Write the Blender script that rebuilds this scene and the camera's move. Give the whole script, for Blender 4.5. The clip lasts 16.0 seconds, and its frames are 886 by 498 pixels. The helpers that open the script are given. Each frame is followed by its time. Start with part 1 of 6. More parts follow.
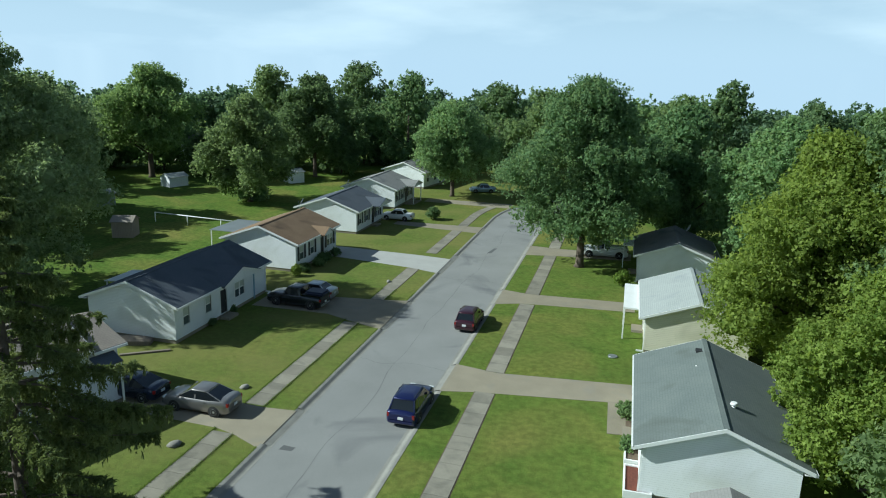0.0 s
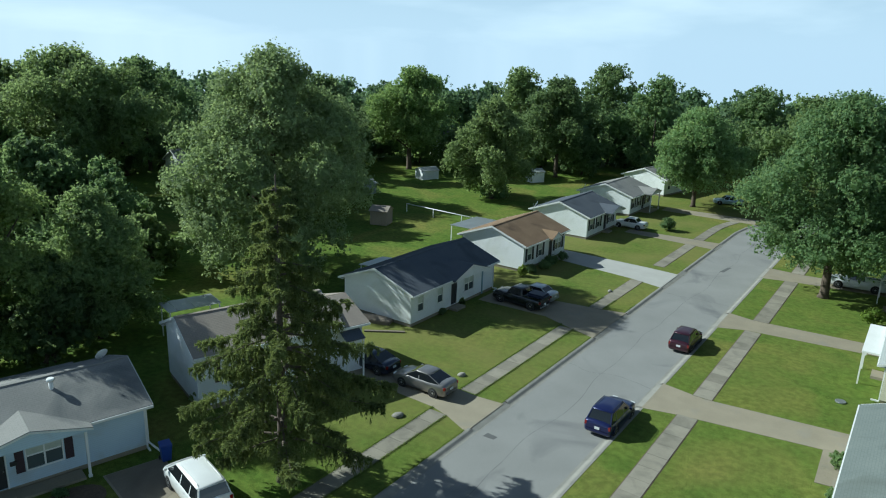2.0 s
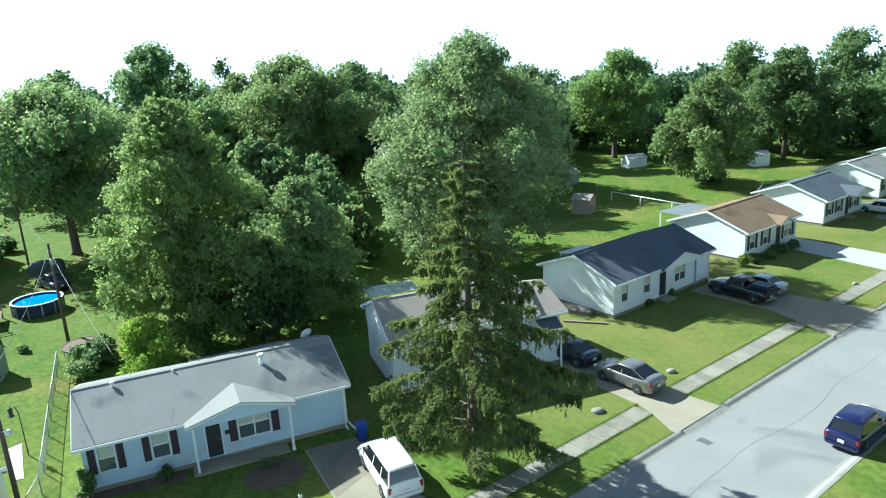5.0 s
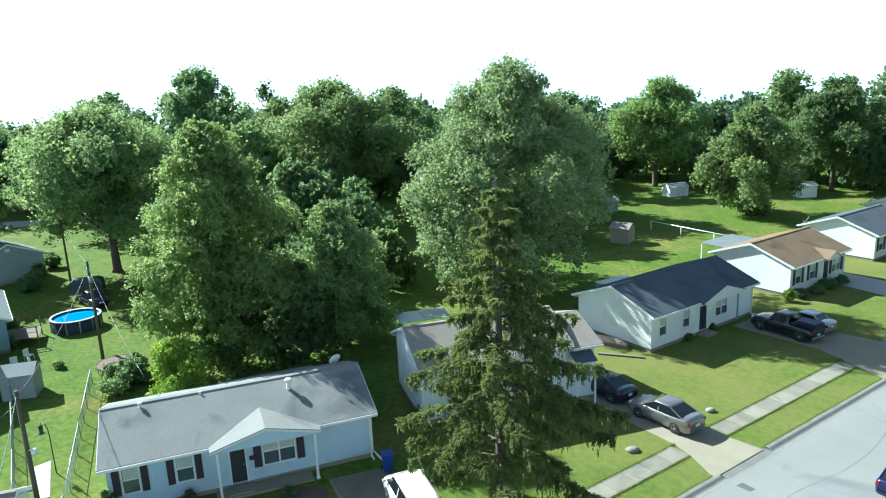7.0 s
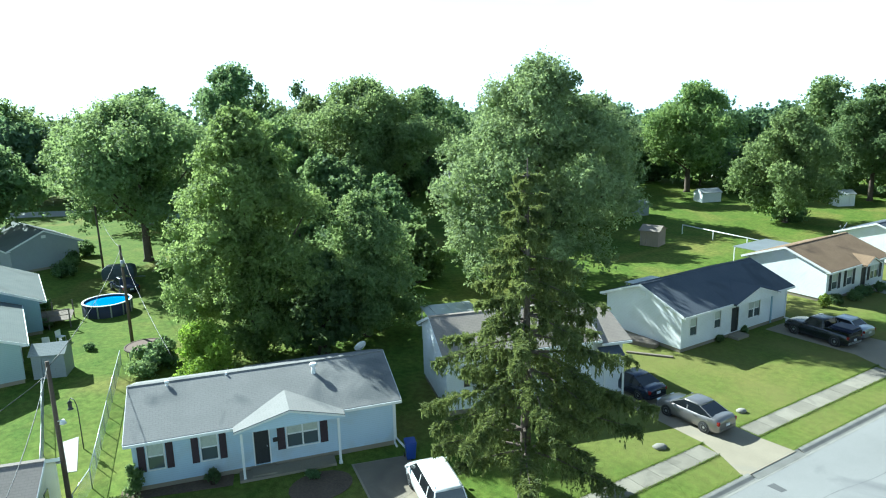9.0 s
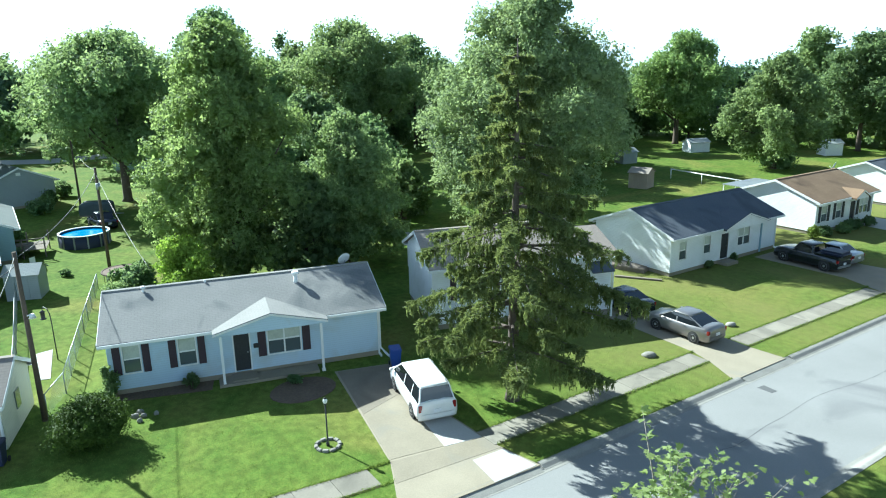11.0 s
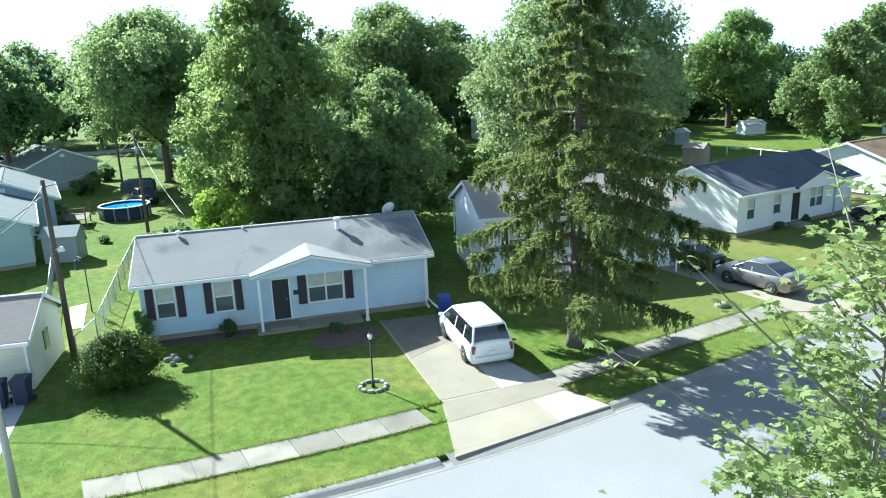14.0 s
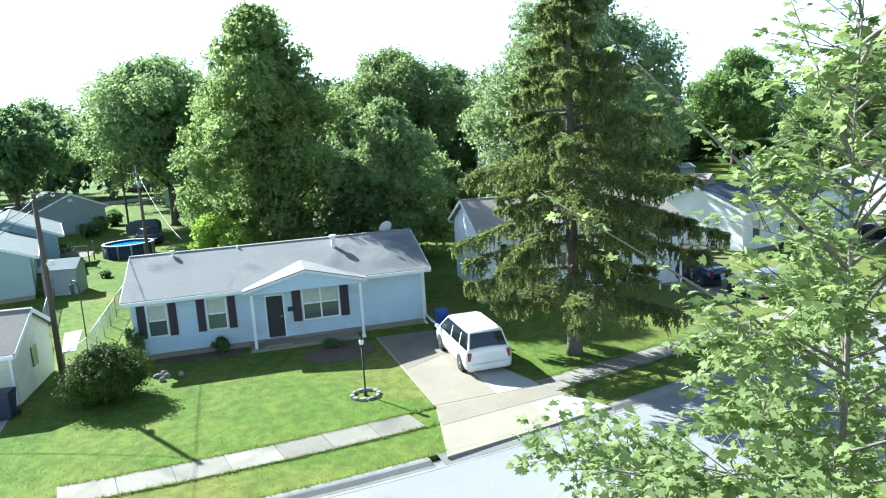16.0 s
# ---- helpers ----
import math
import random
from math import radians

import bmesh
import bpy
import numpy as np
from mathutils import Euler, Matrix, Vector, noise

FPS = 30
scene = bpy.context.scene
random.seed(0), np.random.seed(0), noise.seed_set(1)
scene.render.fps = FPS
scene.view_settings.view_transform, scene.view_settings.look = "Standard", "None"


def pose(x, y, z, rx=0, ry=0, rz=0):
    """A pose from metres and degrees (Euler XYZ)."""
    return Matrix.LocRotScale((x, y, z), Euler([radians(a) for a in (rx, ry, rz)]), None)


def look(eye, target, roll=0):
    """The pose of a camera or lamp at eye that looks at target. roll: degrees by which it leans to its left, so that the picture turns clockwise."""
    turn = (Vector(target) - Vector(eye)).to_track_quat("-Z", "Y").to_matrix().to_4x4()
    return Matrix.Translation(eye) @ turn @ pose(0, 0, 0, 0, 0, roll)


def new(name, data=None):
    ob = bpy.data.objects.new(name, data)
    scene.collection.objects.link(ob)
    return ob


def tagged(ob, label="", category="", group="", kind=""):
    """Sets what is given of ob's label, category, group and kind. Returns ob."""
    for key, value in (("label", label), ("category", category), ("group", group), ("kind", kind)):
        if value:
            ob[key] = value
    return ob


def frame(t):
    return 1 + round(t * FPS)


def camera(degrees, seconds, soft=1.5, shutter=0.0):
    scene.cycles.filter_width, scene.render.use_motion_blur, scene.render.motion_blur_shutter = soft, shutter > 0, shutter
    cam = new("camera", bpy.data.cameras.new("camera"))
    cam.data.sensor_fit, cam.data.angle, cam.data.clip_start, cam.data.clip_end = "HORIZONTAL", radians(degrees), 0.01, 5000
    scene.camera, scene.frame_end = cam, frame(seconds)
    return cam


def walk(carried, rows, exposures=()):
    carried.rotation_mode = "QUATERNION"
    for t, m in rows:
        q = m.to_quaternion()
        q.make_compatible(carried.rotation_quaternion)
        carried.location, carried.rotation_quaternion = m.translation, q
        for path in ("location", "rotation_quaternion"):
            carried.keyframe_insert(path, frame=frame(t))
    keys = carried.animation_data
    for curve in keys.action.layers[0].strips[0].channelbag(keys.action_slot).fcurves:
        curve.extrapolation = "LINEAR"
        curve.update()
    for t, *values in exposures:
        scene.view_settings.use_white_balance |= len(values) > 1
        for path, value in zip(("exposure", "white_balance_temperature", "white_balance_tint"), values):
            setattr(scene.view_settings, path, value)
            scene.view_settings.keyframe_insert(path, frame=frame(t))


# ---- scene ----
cam = camera(65.0, 16.0, soft=1.1)

EXPOSURES = [(0.0, 0.34, 5480, -6), (1.5, 0.32, 5480, -6), (2.4, 0.54, 5450, -6), (3.2, 1.2, 5360, -7), (4.0, 1.44, 5340, -7), (9.0, 1.54, 5340, -7), (12.0, 1.68, 5330, -4), (16.0, 1.9, 5330, 1)]

# The flight: seconds, place, yaw to the left of +y, pitch, roll.
PATH = [
    (0, (-2.77, -0.34, 20.40), 14.72, -14.35, 1.68),
    (0.5, (-2.04, -0.20, 20.84), 20.05, -15.87, 0.64),
    (1, (-1.44, -0.86, 21.52), 24.65, -15.40, 0.54),
    (1.5, (-0.57, -2.48, 22.47), 29.80, -15.83, 1.22),
    (2, (-0.28, -2.36, 22.53), 34.99, -15.57, 1.79),
    (2.5, (-0.47, -1.84, 22.08), 39.15, -16.24, 0.73),
    (3, (-1.20, -1.32, 21.71), 43.45, -19.75, 0.41),
    (3.5, (-1.56, -0.99, 21.33), 46.89, -17.76, -1.33),
    (4, (-1.30, -0.84, 20.89), 49.84, -15.83, -3.58),
    (4.2, (-1.31, -0.72, 20.81), 50.45, -15.98, -3.68),
    (6.3, (-1.58, 0.19, 21.01), 54.98, -13.75, -3.20),
    (6.5, (-1.69, 0.22, 20.96), 55.00, -13.51, -3.27),
    (7, (-1.76, 0.43, 20.89), 55.55, -13.40, -2.58),
    (7.5, (-1.69, 0.61, 20.84), 55.37, -12.85, -1.12),
    (8, (-1.66, 0.62, 20.83), 55.50, -13.34, -0.89),
    (8.5, (-1.70, 0.55, 20.51), 55.81, -13.37, -0.81),
    (9, (-1.86, 0.31, 19.83), 57.78, -12.84, -1.56),
    (9.5, (-1.52, 0.53, 18.81), 57.73, -15.69, 1.65),
    (9.7, (-1.26, 0.57, 18.23), 55.54, -18.09, 2.25),
    (11.8, (-3.11, 0.29, 15.04), 57.63, -14.06, -2.22),
    (12, (-3.30, 0.58, 14.76), 57.91, -15.97, -3.19),
    (12.5, (-3.36, 0.33, 14.18), 57.64, -12.55, -1.36),
    (13, (-3.55, 0.32, 13.11), 58.52, -11.47, -2.24),
    (13.5, (-3.66, 0.63, 12.45), 58.66, -13.56, -5.52),
    (14, (-3.99, 0.76, 11.97), 60.02, -14.41, -2.22),
    (14.5, (-4.07, 0.65, 11.27), 64.03, -14.57, -2.15),
    (15, (-3.65, 1.20, 10.82), 58.94, -11.05, -2.00),
    (15.5, (-3.73, 1.45, 10.23), 60.31, -11.13, 0.28),
    (16, (-3.76, 1.41, 9.88), 60.82, -9.97, -3.56),
]
walk(cam, [(t, pose(*p, 90 + pitch, 0, yaw) @ pose(0, 0, 0, 0, 0, roll)) for t, p, yaw, pitch, roll in PATH],
     exposures=EXPOSURES)

# ---------------------------------------------------------------- light
SUN_AZ, SUN_EL = radians(196.5), radians(33.5)  # where the sun stands, from +x towards +y
sun_way = Vector((math.cos(SUN_AZ) * math.cos(SUN_EL), math.sin(SUN_AZ) * math.cos(SUN_EL), math.sin(SUN_EL)))
world = bpy.data.worlds.new("sky")
scene.world = world
world.use_nodes = True
wn, wl = world.node_tree.nodes, world.node_tree.links
wn.clear()
sky = wn.new("ShaderNodeTexSky")
sky.sky_type, sky.sun_disc = "NISHITA", False
sky.sun_elevation, sky.sun_rotation = SUN_EL, radians(90.0) - SUN_AZ
sky.air_density, sky.dust_density, sky.ozone_density = 1.0, 0.8, 1.0
cloud = wn.new("ShaderNodeTexNoise")
cloud.inputs["Scale"].default_value, cloud.inputs["Detail"].default_value = 2.2, 6.0
cramp = wn.new("ShaderNodeValToRGB")
cramp.color_ramp.elements[0].position, cramp.color_ramp.elements[1].position = 0.46, 0.72
cramp.color_ramp.elements[0].color = (0.10, 0.10, 0.10, 1)
cramp.color_ramp.elements[1].color = (0.6, 0.6, 0.6, 1)
veil = wn.new("ShaderNodeMixRGB")
veil.inputs["Color2"].default_value = (18.3, 19.0, 19.5, 1)
backg = wn.new("ShaderNodeBackground")
backg.inputs["Strength"].default_value = 0.048
wout = wn.new("ShaderNodeOutputWorld")
# Below the horizon the haze goes on as it is just above it.
wtc, wsep, wmax, wcom = wn.new("ShaderNodeTexCoord"), wn.new("ShaderNodeSeparateXYZ"), wn.new("ShaderNodeMath"), wn.new("ShaderNodeCombineXYZ")
wmax.operation = "MAXIMUM"
wmax.inputs[1].default_value = 0.012
wl.new(wtc.outputs["Generated"], wsep.inputs[0])
wl.new(wsep.outputs["Z"], wmax.inputs[0])
for axis in ("X", "Y"):
    wl.new(wsep.outputs[axis], wcom.inputs[axis])
wl.new(wmax.outputs[0], wcom.inputs["Z"])
wl.new(wcom.outputs[0], sky.inputs["Vector"])
wmap = wn.new("ShaderNodeMapping")
wmap.inputs["Scale"].default_value = (1.0, 1.0, 4.5)
wl.new(wcom.outputs[0], wmap.inputs["Vector"])
wl.new(wmap.outputs[0], cloud.inputs["Vector"])
wl.new(cloud.outputs["Fac"], cramp.inputs["Fac"])
# The thin cloud thins out towards the zenith, where the sky is clear.
clear, thin = wn.new("ShaderNodeMapRange"), wn.new("ShaderNodeMath")
clear.inputs["From Min"].default_value, clear.inputs["From Max"].default_value = 0.2, 0.7
clear.inputs["To Min"].default_value, clear.inputs["To Max"].default_value = 1.0, 0.12
thin.operation = "MULTIPLY"
wl.new(wmax.outputs[0], clear.inputs["Value"])
wl.new(cramp.outputs["Color"], thin.inputs[0])
wl.new(clear.outputs[0], thin.inputs[1])
wl.new(thin.outputs[0], veil.inputs["Fac"])
# Summer haze, thickest at the horizon all round.
haze, hramp = wn.new("ShaderNodeMixRGB"), wn.new("ShaderNodeMapRange")
hramp.interpolation_type = "SMOOTHSTEP"
hramp.inputs["From Min"].default_value, hramp.inputs["From Max"].default_value = 0.0, 0.30
hramp.inputs["To Min"].default_value, hramp.inputs["To Max"].default_value = 0.85, 0.0
haze.inputs["Color2"].default_value = (10.2, 12.4, 15.0, 1)
wl.new(wmax.outputs[0], hramp.inputs["Value"])
wl.new(hramp.outputs[0], haze.inputs["Fac"])
wl.new(sky.outputs["Color"], haze.inputs["Color1"])
wl.new(haze.outputs["Color"], veil.inputs["Color1"])
wl.new(veil.outputs["Color"], backg.inputs["Color"])
wl.new(backg.outputs["Background"], wout.inputs["Surface"])

sun = new("sun", bpy.data.lights.new("sun", "SUN"))
sun.data.energy, sun.data.angle, sun.data.color = 5.0, radians(0.55), (1.0, 0.94, 0.84)
sun.matrix_world = look(sun_way * 100, (0, 0, 0))


# ---------------------------------------------------------------- materials
def mat(name, color, color2=None, rough=0.75, metal=0.0, coarse=0.6, fine=14.0, bump=0.25, spec=0.4,
        stain=None, stain_scale=0.25, stain_at=(0.52, 0.7), per_object=0.0, coat=0.0):
    """A surface with a broad and a fine variation between two colours, stains of a third, and fine relief."""
    m = bpy.data.materials.new(name)
    m.use_nodes = True
    n, l = m.node_tree.nodes, m.node_tree.links
    b = n["Principled BSDF"]
    b.inputs["Roughness"].default_value, b.inputs["Metallic"].default_value = rough, metal
    b.inputs["Specular IOR Level"].default_value = spec
    b.inputs["Coat Weight"].default_value = coat
    color2 = color2 or tuple(c * 0.8 for c in color)
    tc = n.new("ShaderNodeTexCoord")
    broad, small = n.new("ShaderNodeTexNoise"), n.new("ShaderNodeTexNoise")
    for tex, scale, detail in ((broad, coarse, 4.0), (small, fine, 5.0)):
        tex.inputs["Scale"].default_value, tex.inputs["Detail"].default_value = scale, detail
        l.new(tc.outputs["Object"], tex.inputs["Vector"])
    add = n.new("ShaderNodeMath")
    add.operation = "ADD"
    l.new(broad.outputs["Fac"], add.inputs[0])
    l.new(small.outputs["Fac"], add.inputs[1])
    ramp = n.new("ShaderNodeMapRange")
    ramp.inputs["From Min"].default_value, ramp.inputs["From Max"].default_value = 0.72, 1.28
    l.new(add.outputs[0], ramp.inputs["Value"])
    mix = n.new("ShaderNodeMixRGB")
    mix.inputs["Color1"].default_value, mix.inputs["Color2"].default_value = (*color, 1), (*color2, 1)
    l.new(ramp.outputs[0], mix.inputs["Fac"])
    last = mix.outputs["Color"]
    if stain:
        st = n.new("ShaderNodeTexNoise")
        st.inputs["Scale"].default_value, st.inputs["Detail"].default_value = stain_scale, 6.0
        st.inputs["Distortion"].default_value = 0.8
        l.new(tc.outputs["Object"], st.inputs["Vector"])
        r = n.new("ShaderNodeMapRange")
        r.inputs["From Min"].default_value, r.inputs["From Max"].default_value = stain_at
        l.new(st.outputs["Fac"], r.inputs["Value"])
        mx = n.new("ShaderNodeMixRGB")
        mx.inputs["Color2"].default_value = (*stain, 1)
        l.new(r.outputs[0], mx.inputs["Fac"])
        l.new(last, mx.inputs["Color1"])
        last = mx.outputs["Color"]
    if per_object:
        oi = n.new("ShaderNodeObjectInfo")
        mr = n.new("ShaderNodeMapRange")
        mr.inputs["To Min"].default_value, mr.inputs["To Max"].default_value = 1 - per_object, 1 + per_object
        l.new(oi.outputs["Random"], mr.inputs["Value"])
        hsv = n.new("ShaderNodeHueSaturation")
        l.new(mr.outputs[0], hsv.inputs["Value"])
        l.new(last, hsv.inputs["Color"])
        last = hsv.outputs["Color"]
    l.new(last, b.inputs["Base Color"])
    if bump:
        bp = n.new("ShaderNodeBump")
        bp.inputs["Strength"].default_value, bp.inputs["Distance"].default_value = bump, 0.02
        l.new(small.outputs["Fac"], bp.inputs["Height"])
        l.new(bp.outputs["Normal"], b.inputs["Normal"])
    return m


def lined(m, spacing, axis="Z", depth=0.012, dark=0.75, brick=None):
    """Adds courses (lap siding, shingles) to a material made by mat()."""
    n, l = m.node_tree.nodes, m.node_tree.links
    b = n["Principled BSDF"]
    tc = n.new("ShaderNodeTexCoord")
    if brick:
        t = n.new("ShaderNodeTexBrick")
        t.inputs["Scale"].default_value = 1.0
        t.inputs["Brick Width"].default_value, t.inputs["Row Height"].default_value = brick, spacing
        t.inputs["Mortar Size"].default_value = 0.012
        t.inputs["Color1"].default_value, t.inputs["Color2"].default_value = (1, 1, 1, 1), (dark + 0.1,) * 3 + (1,)
        t.inputs["Mortar"].default_value = (dark - 0.05,) * 3 + (1,)
        l.new(tc.outputs["Object"], t.inputs["Vector"])
        shade, height = t.outputs["Color"], t.outputs["Fac"]
    else:
        sep = n.new("ShaderNodeSeparateXYZ")
        l.new(tc.outputs["Object"], sep.inputs[0])
        md = n.new("ShaderNodeMath")
        md.operation = "MODULO"
        md.inputs[1].default_value = spacing
        l.new(sep.outputs[axis], md.inputs[0])
        mr = n.new("ShaderNodeMapRange")
        mr.inputs["From Max"].default_value = spacing
        l.new(md.outputs[0], mr.inputs["Value"])
        rp = n.new("ShaderNodeValToRGB")
        rp.color_ramp.elements[0].position, rp.color_ramp.elements[0].color = 0.0, (dark,) * 3 + (1,)
        rp.color_ramp.elements[1].position, rp.color_ramp.elements[1].color = 0.14, (1, 1, 1, 1)
        l.new(mr.outputs[0], rp.inputs["Fac"])
        shade, height = rp.outputs["Color"], mr.outputs[0]
    old = b.inputs["Base Color"].links[0].from_socket
    mul = n.new("ShaderNodeMixRGB")
    mul.blend_type = "MULTIPLY"
    mul.inputs["Fac"].default_value = 1.0
    l.new(old, mul.inputs["Color1"])
    l.new(shade, mul.inputs["Color2"])
    l.new(mul.outputs["Color"], b.inputs["Base Color"])
    bp = n.new("ShaderNodeBump")
    bp.inputs["Strength"].default_value, bp.inputs["Distance"].default_value = (0.2 if brick else 0.6), depth
    bp.invert = True
    l.new(height, bp.inputs["Height"])
    if b.inputs["Normal"].links:
        l.new(b.inputs["Normal"].links[0].from_socket, bp.inputs["Normal"])
    l.new(bp.outputs["Normal"], b.inputs["Normal"])
    return m


def leaf_mat(name, dark, light, through_col, translucent=0.46):
    """Foliage: each leaf its own shade, with light coming through."""
    m = bpy.data.materials.new(name)
    m.use_nodes = True
    n, l = m.node_tree.nodes, m.node_tree.links
    b = n["Principled BSDF"]
    b.inputs["Roughness"].default_value, b.inputs["Specular IOR Level"].default_value = 0.65, 0.12
    geo = n.new("ShaderNodeNewGeometry")
    oi = n.new("ShaderNodeObjectInfo")
    tc = n.new("ShaderNodeTexCoord")
    nz = n.new("ShaderNodeTexNoise")
    nz.inputs["Scale"].default_value, nz.inputs["Detail"].default_value = 0.45, 3.0
    l.new(tc.outputs["Object"], nz.inputs["Vector"])
    a = n.new("ShaderNodeMath")
    a.operation = "MULTIPLY_ADD"
    a.inputs[1].default_value = 0.7
    l.new(geo.outputs["Random Per Island"], a.inputs[0])
    sub = n.new("ShaderNodeMath")
    sub.operation = "SUBTRACT"
    sub.inputs[1].default_value = 0.33
    l.new(nz.outputs["Fac"], sub.inputs[0])
    l.new(sub.outputs[0], a.inputs[2])
    mix = n.new("ShaderNodeMixRGB")
    mix.inputs["Color1"].default_value, mix.inputs["Color2"].default_value = (*dark, 1), (*light, 1)
    l.new(a.outputs[0], mix.inputs["Fac"])
    hsv = n.new("ShaderNodeHueSaturation")
    for key, lo, hi in (("Hue", 0.485, 0.515), ("Value", 0.8, 1.2)):
        mr = n.new("ShaderNodeMapRange")
        mr.inputs["To Min"].default_value, mr.inputs["To Max"].default_value = lo, hi
        l.new(oi.outputs["Random"], mr.inputs["Value"])
        l.new(mr.outputs[0], hsv.inputs[key])
    l.new(mix.outputs["Color"], hsv.inputs["Color"])
    l.new(hsv.outputs["Color"], b.inputs["Base Color"])
    tr = n.new("ShaderNodeBsdfTranslucent")
    tint = n.new("ShaderNodeMixRGB")
    tint.inputs["Fac"].default_value = 0.6
    tint.inputs["Color2"].default_value = (*through_col, 1)
    l.new(hsv.outputs["Color"], tint.inputs["Color1"])
    l.new(tint.outputs["Color"], tr.inputs["Color"])
    ms = n.new("ShaderNodeMixShader")
    ms.inputs["Fac"].default_value = translucent
    l.new(b.outputs["BSDF"], ms.inputs[1])
    l.new(tr.outputs["BSDF"], ms.inputs[2])
    l.new(ms.outputs["Shader"], n["Material Output"].inputs["Surface"])
    return m


def glass_mat(name, color, rough=0.06):
    m = bpy.data.materials.new(name)
    m.use_nodes = True
    b = m.node_tree.nodes["Principled BSDF"]
    b.inputs["Base Color"].default_value = (*color, 1)
    b.inputs["Roughness"].default_value = rough
    b.inputs["Specular IOR Level"].default_value = 0.6
    b.inputs["Coat Weight"].default_value = 0.5
    return m


def paint_mat(name, color, metal=0.3, rough=0.28):
    m = mat(name, color, tuple(c * 0.92 for c in color), rough=rough, metal=metal, bump=0.0, spec=0.5, coat=0.8, coarse=1.5, fine=30)
    m.node_tree.nodes["Principled BSDF"].inputs["Coat Roughness"].default_value = 0.06
    return m


def grass_mat(name):
    """Mown lawn: green and dry yellow patches of several sizes, mottled finely."""
    m = mat(name, (0.070, 0.124, 0.019), (0.128, 0.168, 0.031), rough=0.95, coarse=0.5, fine=9.0, bump=0.6, spec=0.08,
            stain=(0.20, 0.18, 0.05), stain_scale=0.11, stain_at=(0.49, 0.80))
    n, l = m.node_tree.nodes, m.node_tree.links
    b = n["Principled BSDF"]
    old = b.inputs["Base Color"].links[0].from_socket
    tc = n.new("ShaderNodeTexCoord")
    for scale, lo, hi, dark in ((28.0, 0.35, 0.62, 0.8), (2.2, 0.38, 0.62, 0.8)):
        t = n.new("ShaderNodeTexNoise")
        t.inputs["Scale"].default_value, t.inputs["Detail"].default_value = scale, 4.0
        l.new(tc.outputs["Object"], t.inputs["Vector"])
        r = n.new("ShaderNodeMapRange")
        r.inputs["From Min"].default_value, r.inputs["From Max"].default_value = lo, hi
        r.inputs["To Min"].default_value, r.inputs["To Max"].default_value = dark, 1.15
        l.new(t.outputs["Fac"], r.inputs["Value"])
        mu = n.new("ShaderNodeMixRGB")
        mu.blend_type = "MULTIPLY"
        mu.inputs["Fac"].default_value = 1.0
        l.new(old, mu.inputs["Color1"])
        l.new(r.outputs[0], mu.inputs["Color2"])
        old = mu.outputs["Color"]
    # The unwatered lawns of the middle houses have dried to a yellowish tone.
    sep = n.new("ShaderNodeSeparateXYZ")
    l.new(tc.outputs["Object"], sep.inputs[0])
    masks = []
    for axis, lo, hi in (("Y", 19.0, 30.0), ("X", -44.0, -38.0)):
        r = n.new("ShaderNodeMapRange")
        r.interpolation_type = "SMOOTHSTEP"
        r.inputs["From Min"].default_value, r.inputs["From Max"].default_value = lo, hi
        l.new(sep.outputs[axis], r.inputs["Value"])
        masks.append(r.outputs[0])
    dry = n.new("ShaderNodeMath")
    dry.operation = "MULTIPLY"
    l.new(masks[0], dry.inputs[0])
    l.new(masks[1], dry.inputs[1])
    west = n.new("ShaderNodeMapRange")
    west.inputs["From Min"].default_value, west.inputs["From Max"].default_value = -19.0, -15.0
    west.inputs["To Min"].default_value, west.inputs["To Max"].default_value = 1.0, 0.3
    l.new(sep.outputs["X"], west.inputs["Value"])
    both = n.new("ShaderNodeMath")
    both.operation = "MULTIPLY"
    l.new(dry.outputs[0], both.inputs[0])
    l.new(west.outputs[0], both.inputs[1])
    dry = both
    wilt = n.new("ShaderNodeTexNoise")
    wilt.inputs["Scale"].default_value, wilt.inputs["Detail"].default_value = 0.16, 5.0
    l.new(tc.outputs["Object"], wilt.inputs["Vector"])
    r = n.new("ShaderNodeMapRange")
    r.inputs["From Min"].default_value, r.inputs["From Max"].default_value = 0.3, 0.66
    r.inputs["To Min"].default_value, r.inputs["To Max"].default_value = 0.12, 0.75
    l.new(wilt.outputs["Fac"], r.inputs["Value"])
    amount = n.new("ShaderNodeMath")
    amount.operation = "MULTIPLY"
    l.new(dry.outputs[0], amount.inputs[0])
    l.new(r.outputs[0], amount.inputs[1])
    mx = n.new("ShaderNodeMixRGB")
    mx.inputs["Color2"].default_value = (0.18, 0.172, 0.056, 1)
    l.new(amount.outputs[0], mx.inputs["Fac"])
    l.new(old, mx.inputs["Color1"])
    l.new(mx.outputs["Color"], b.inputs["Base Color"])
    return m


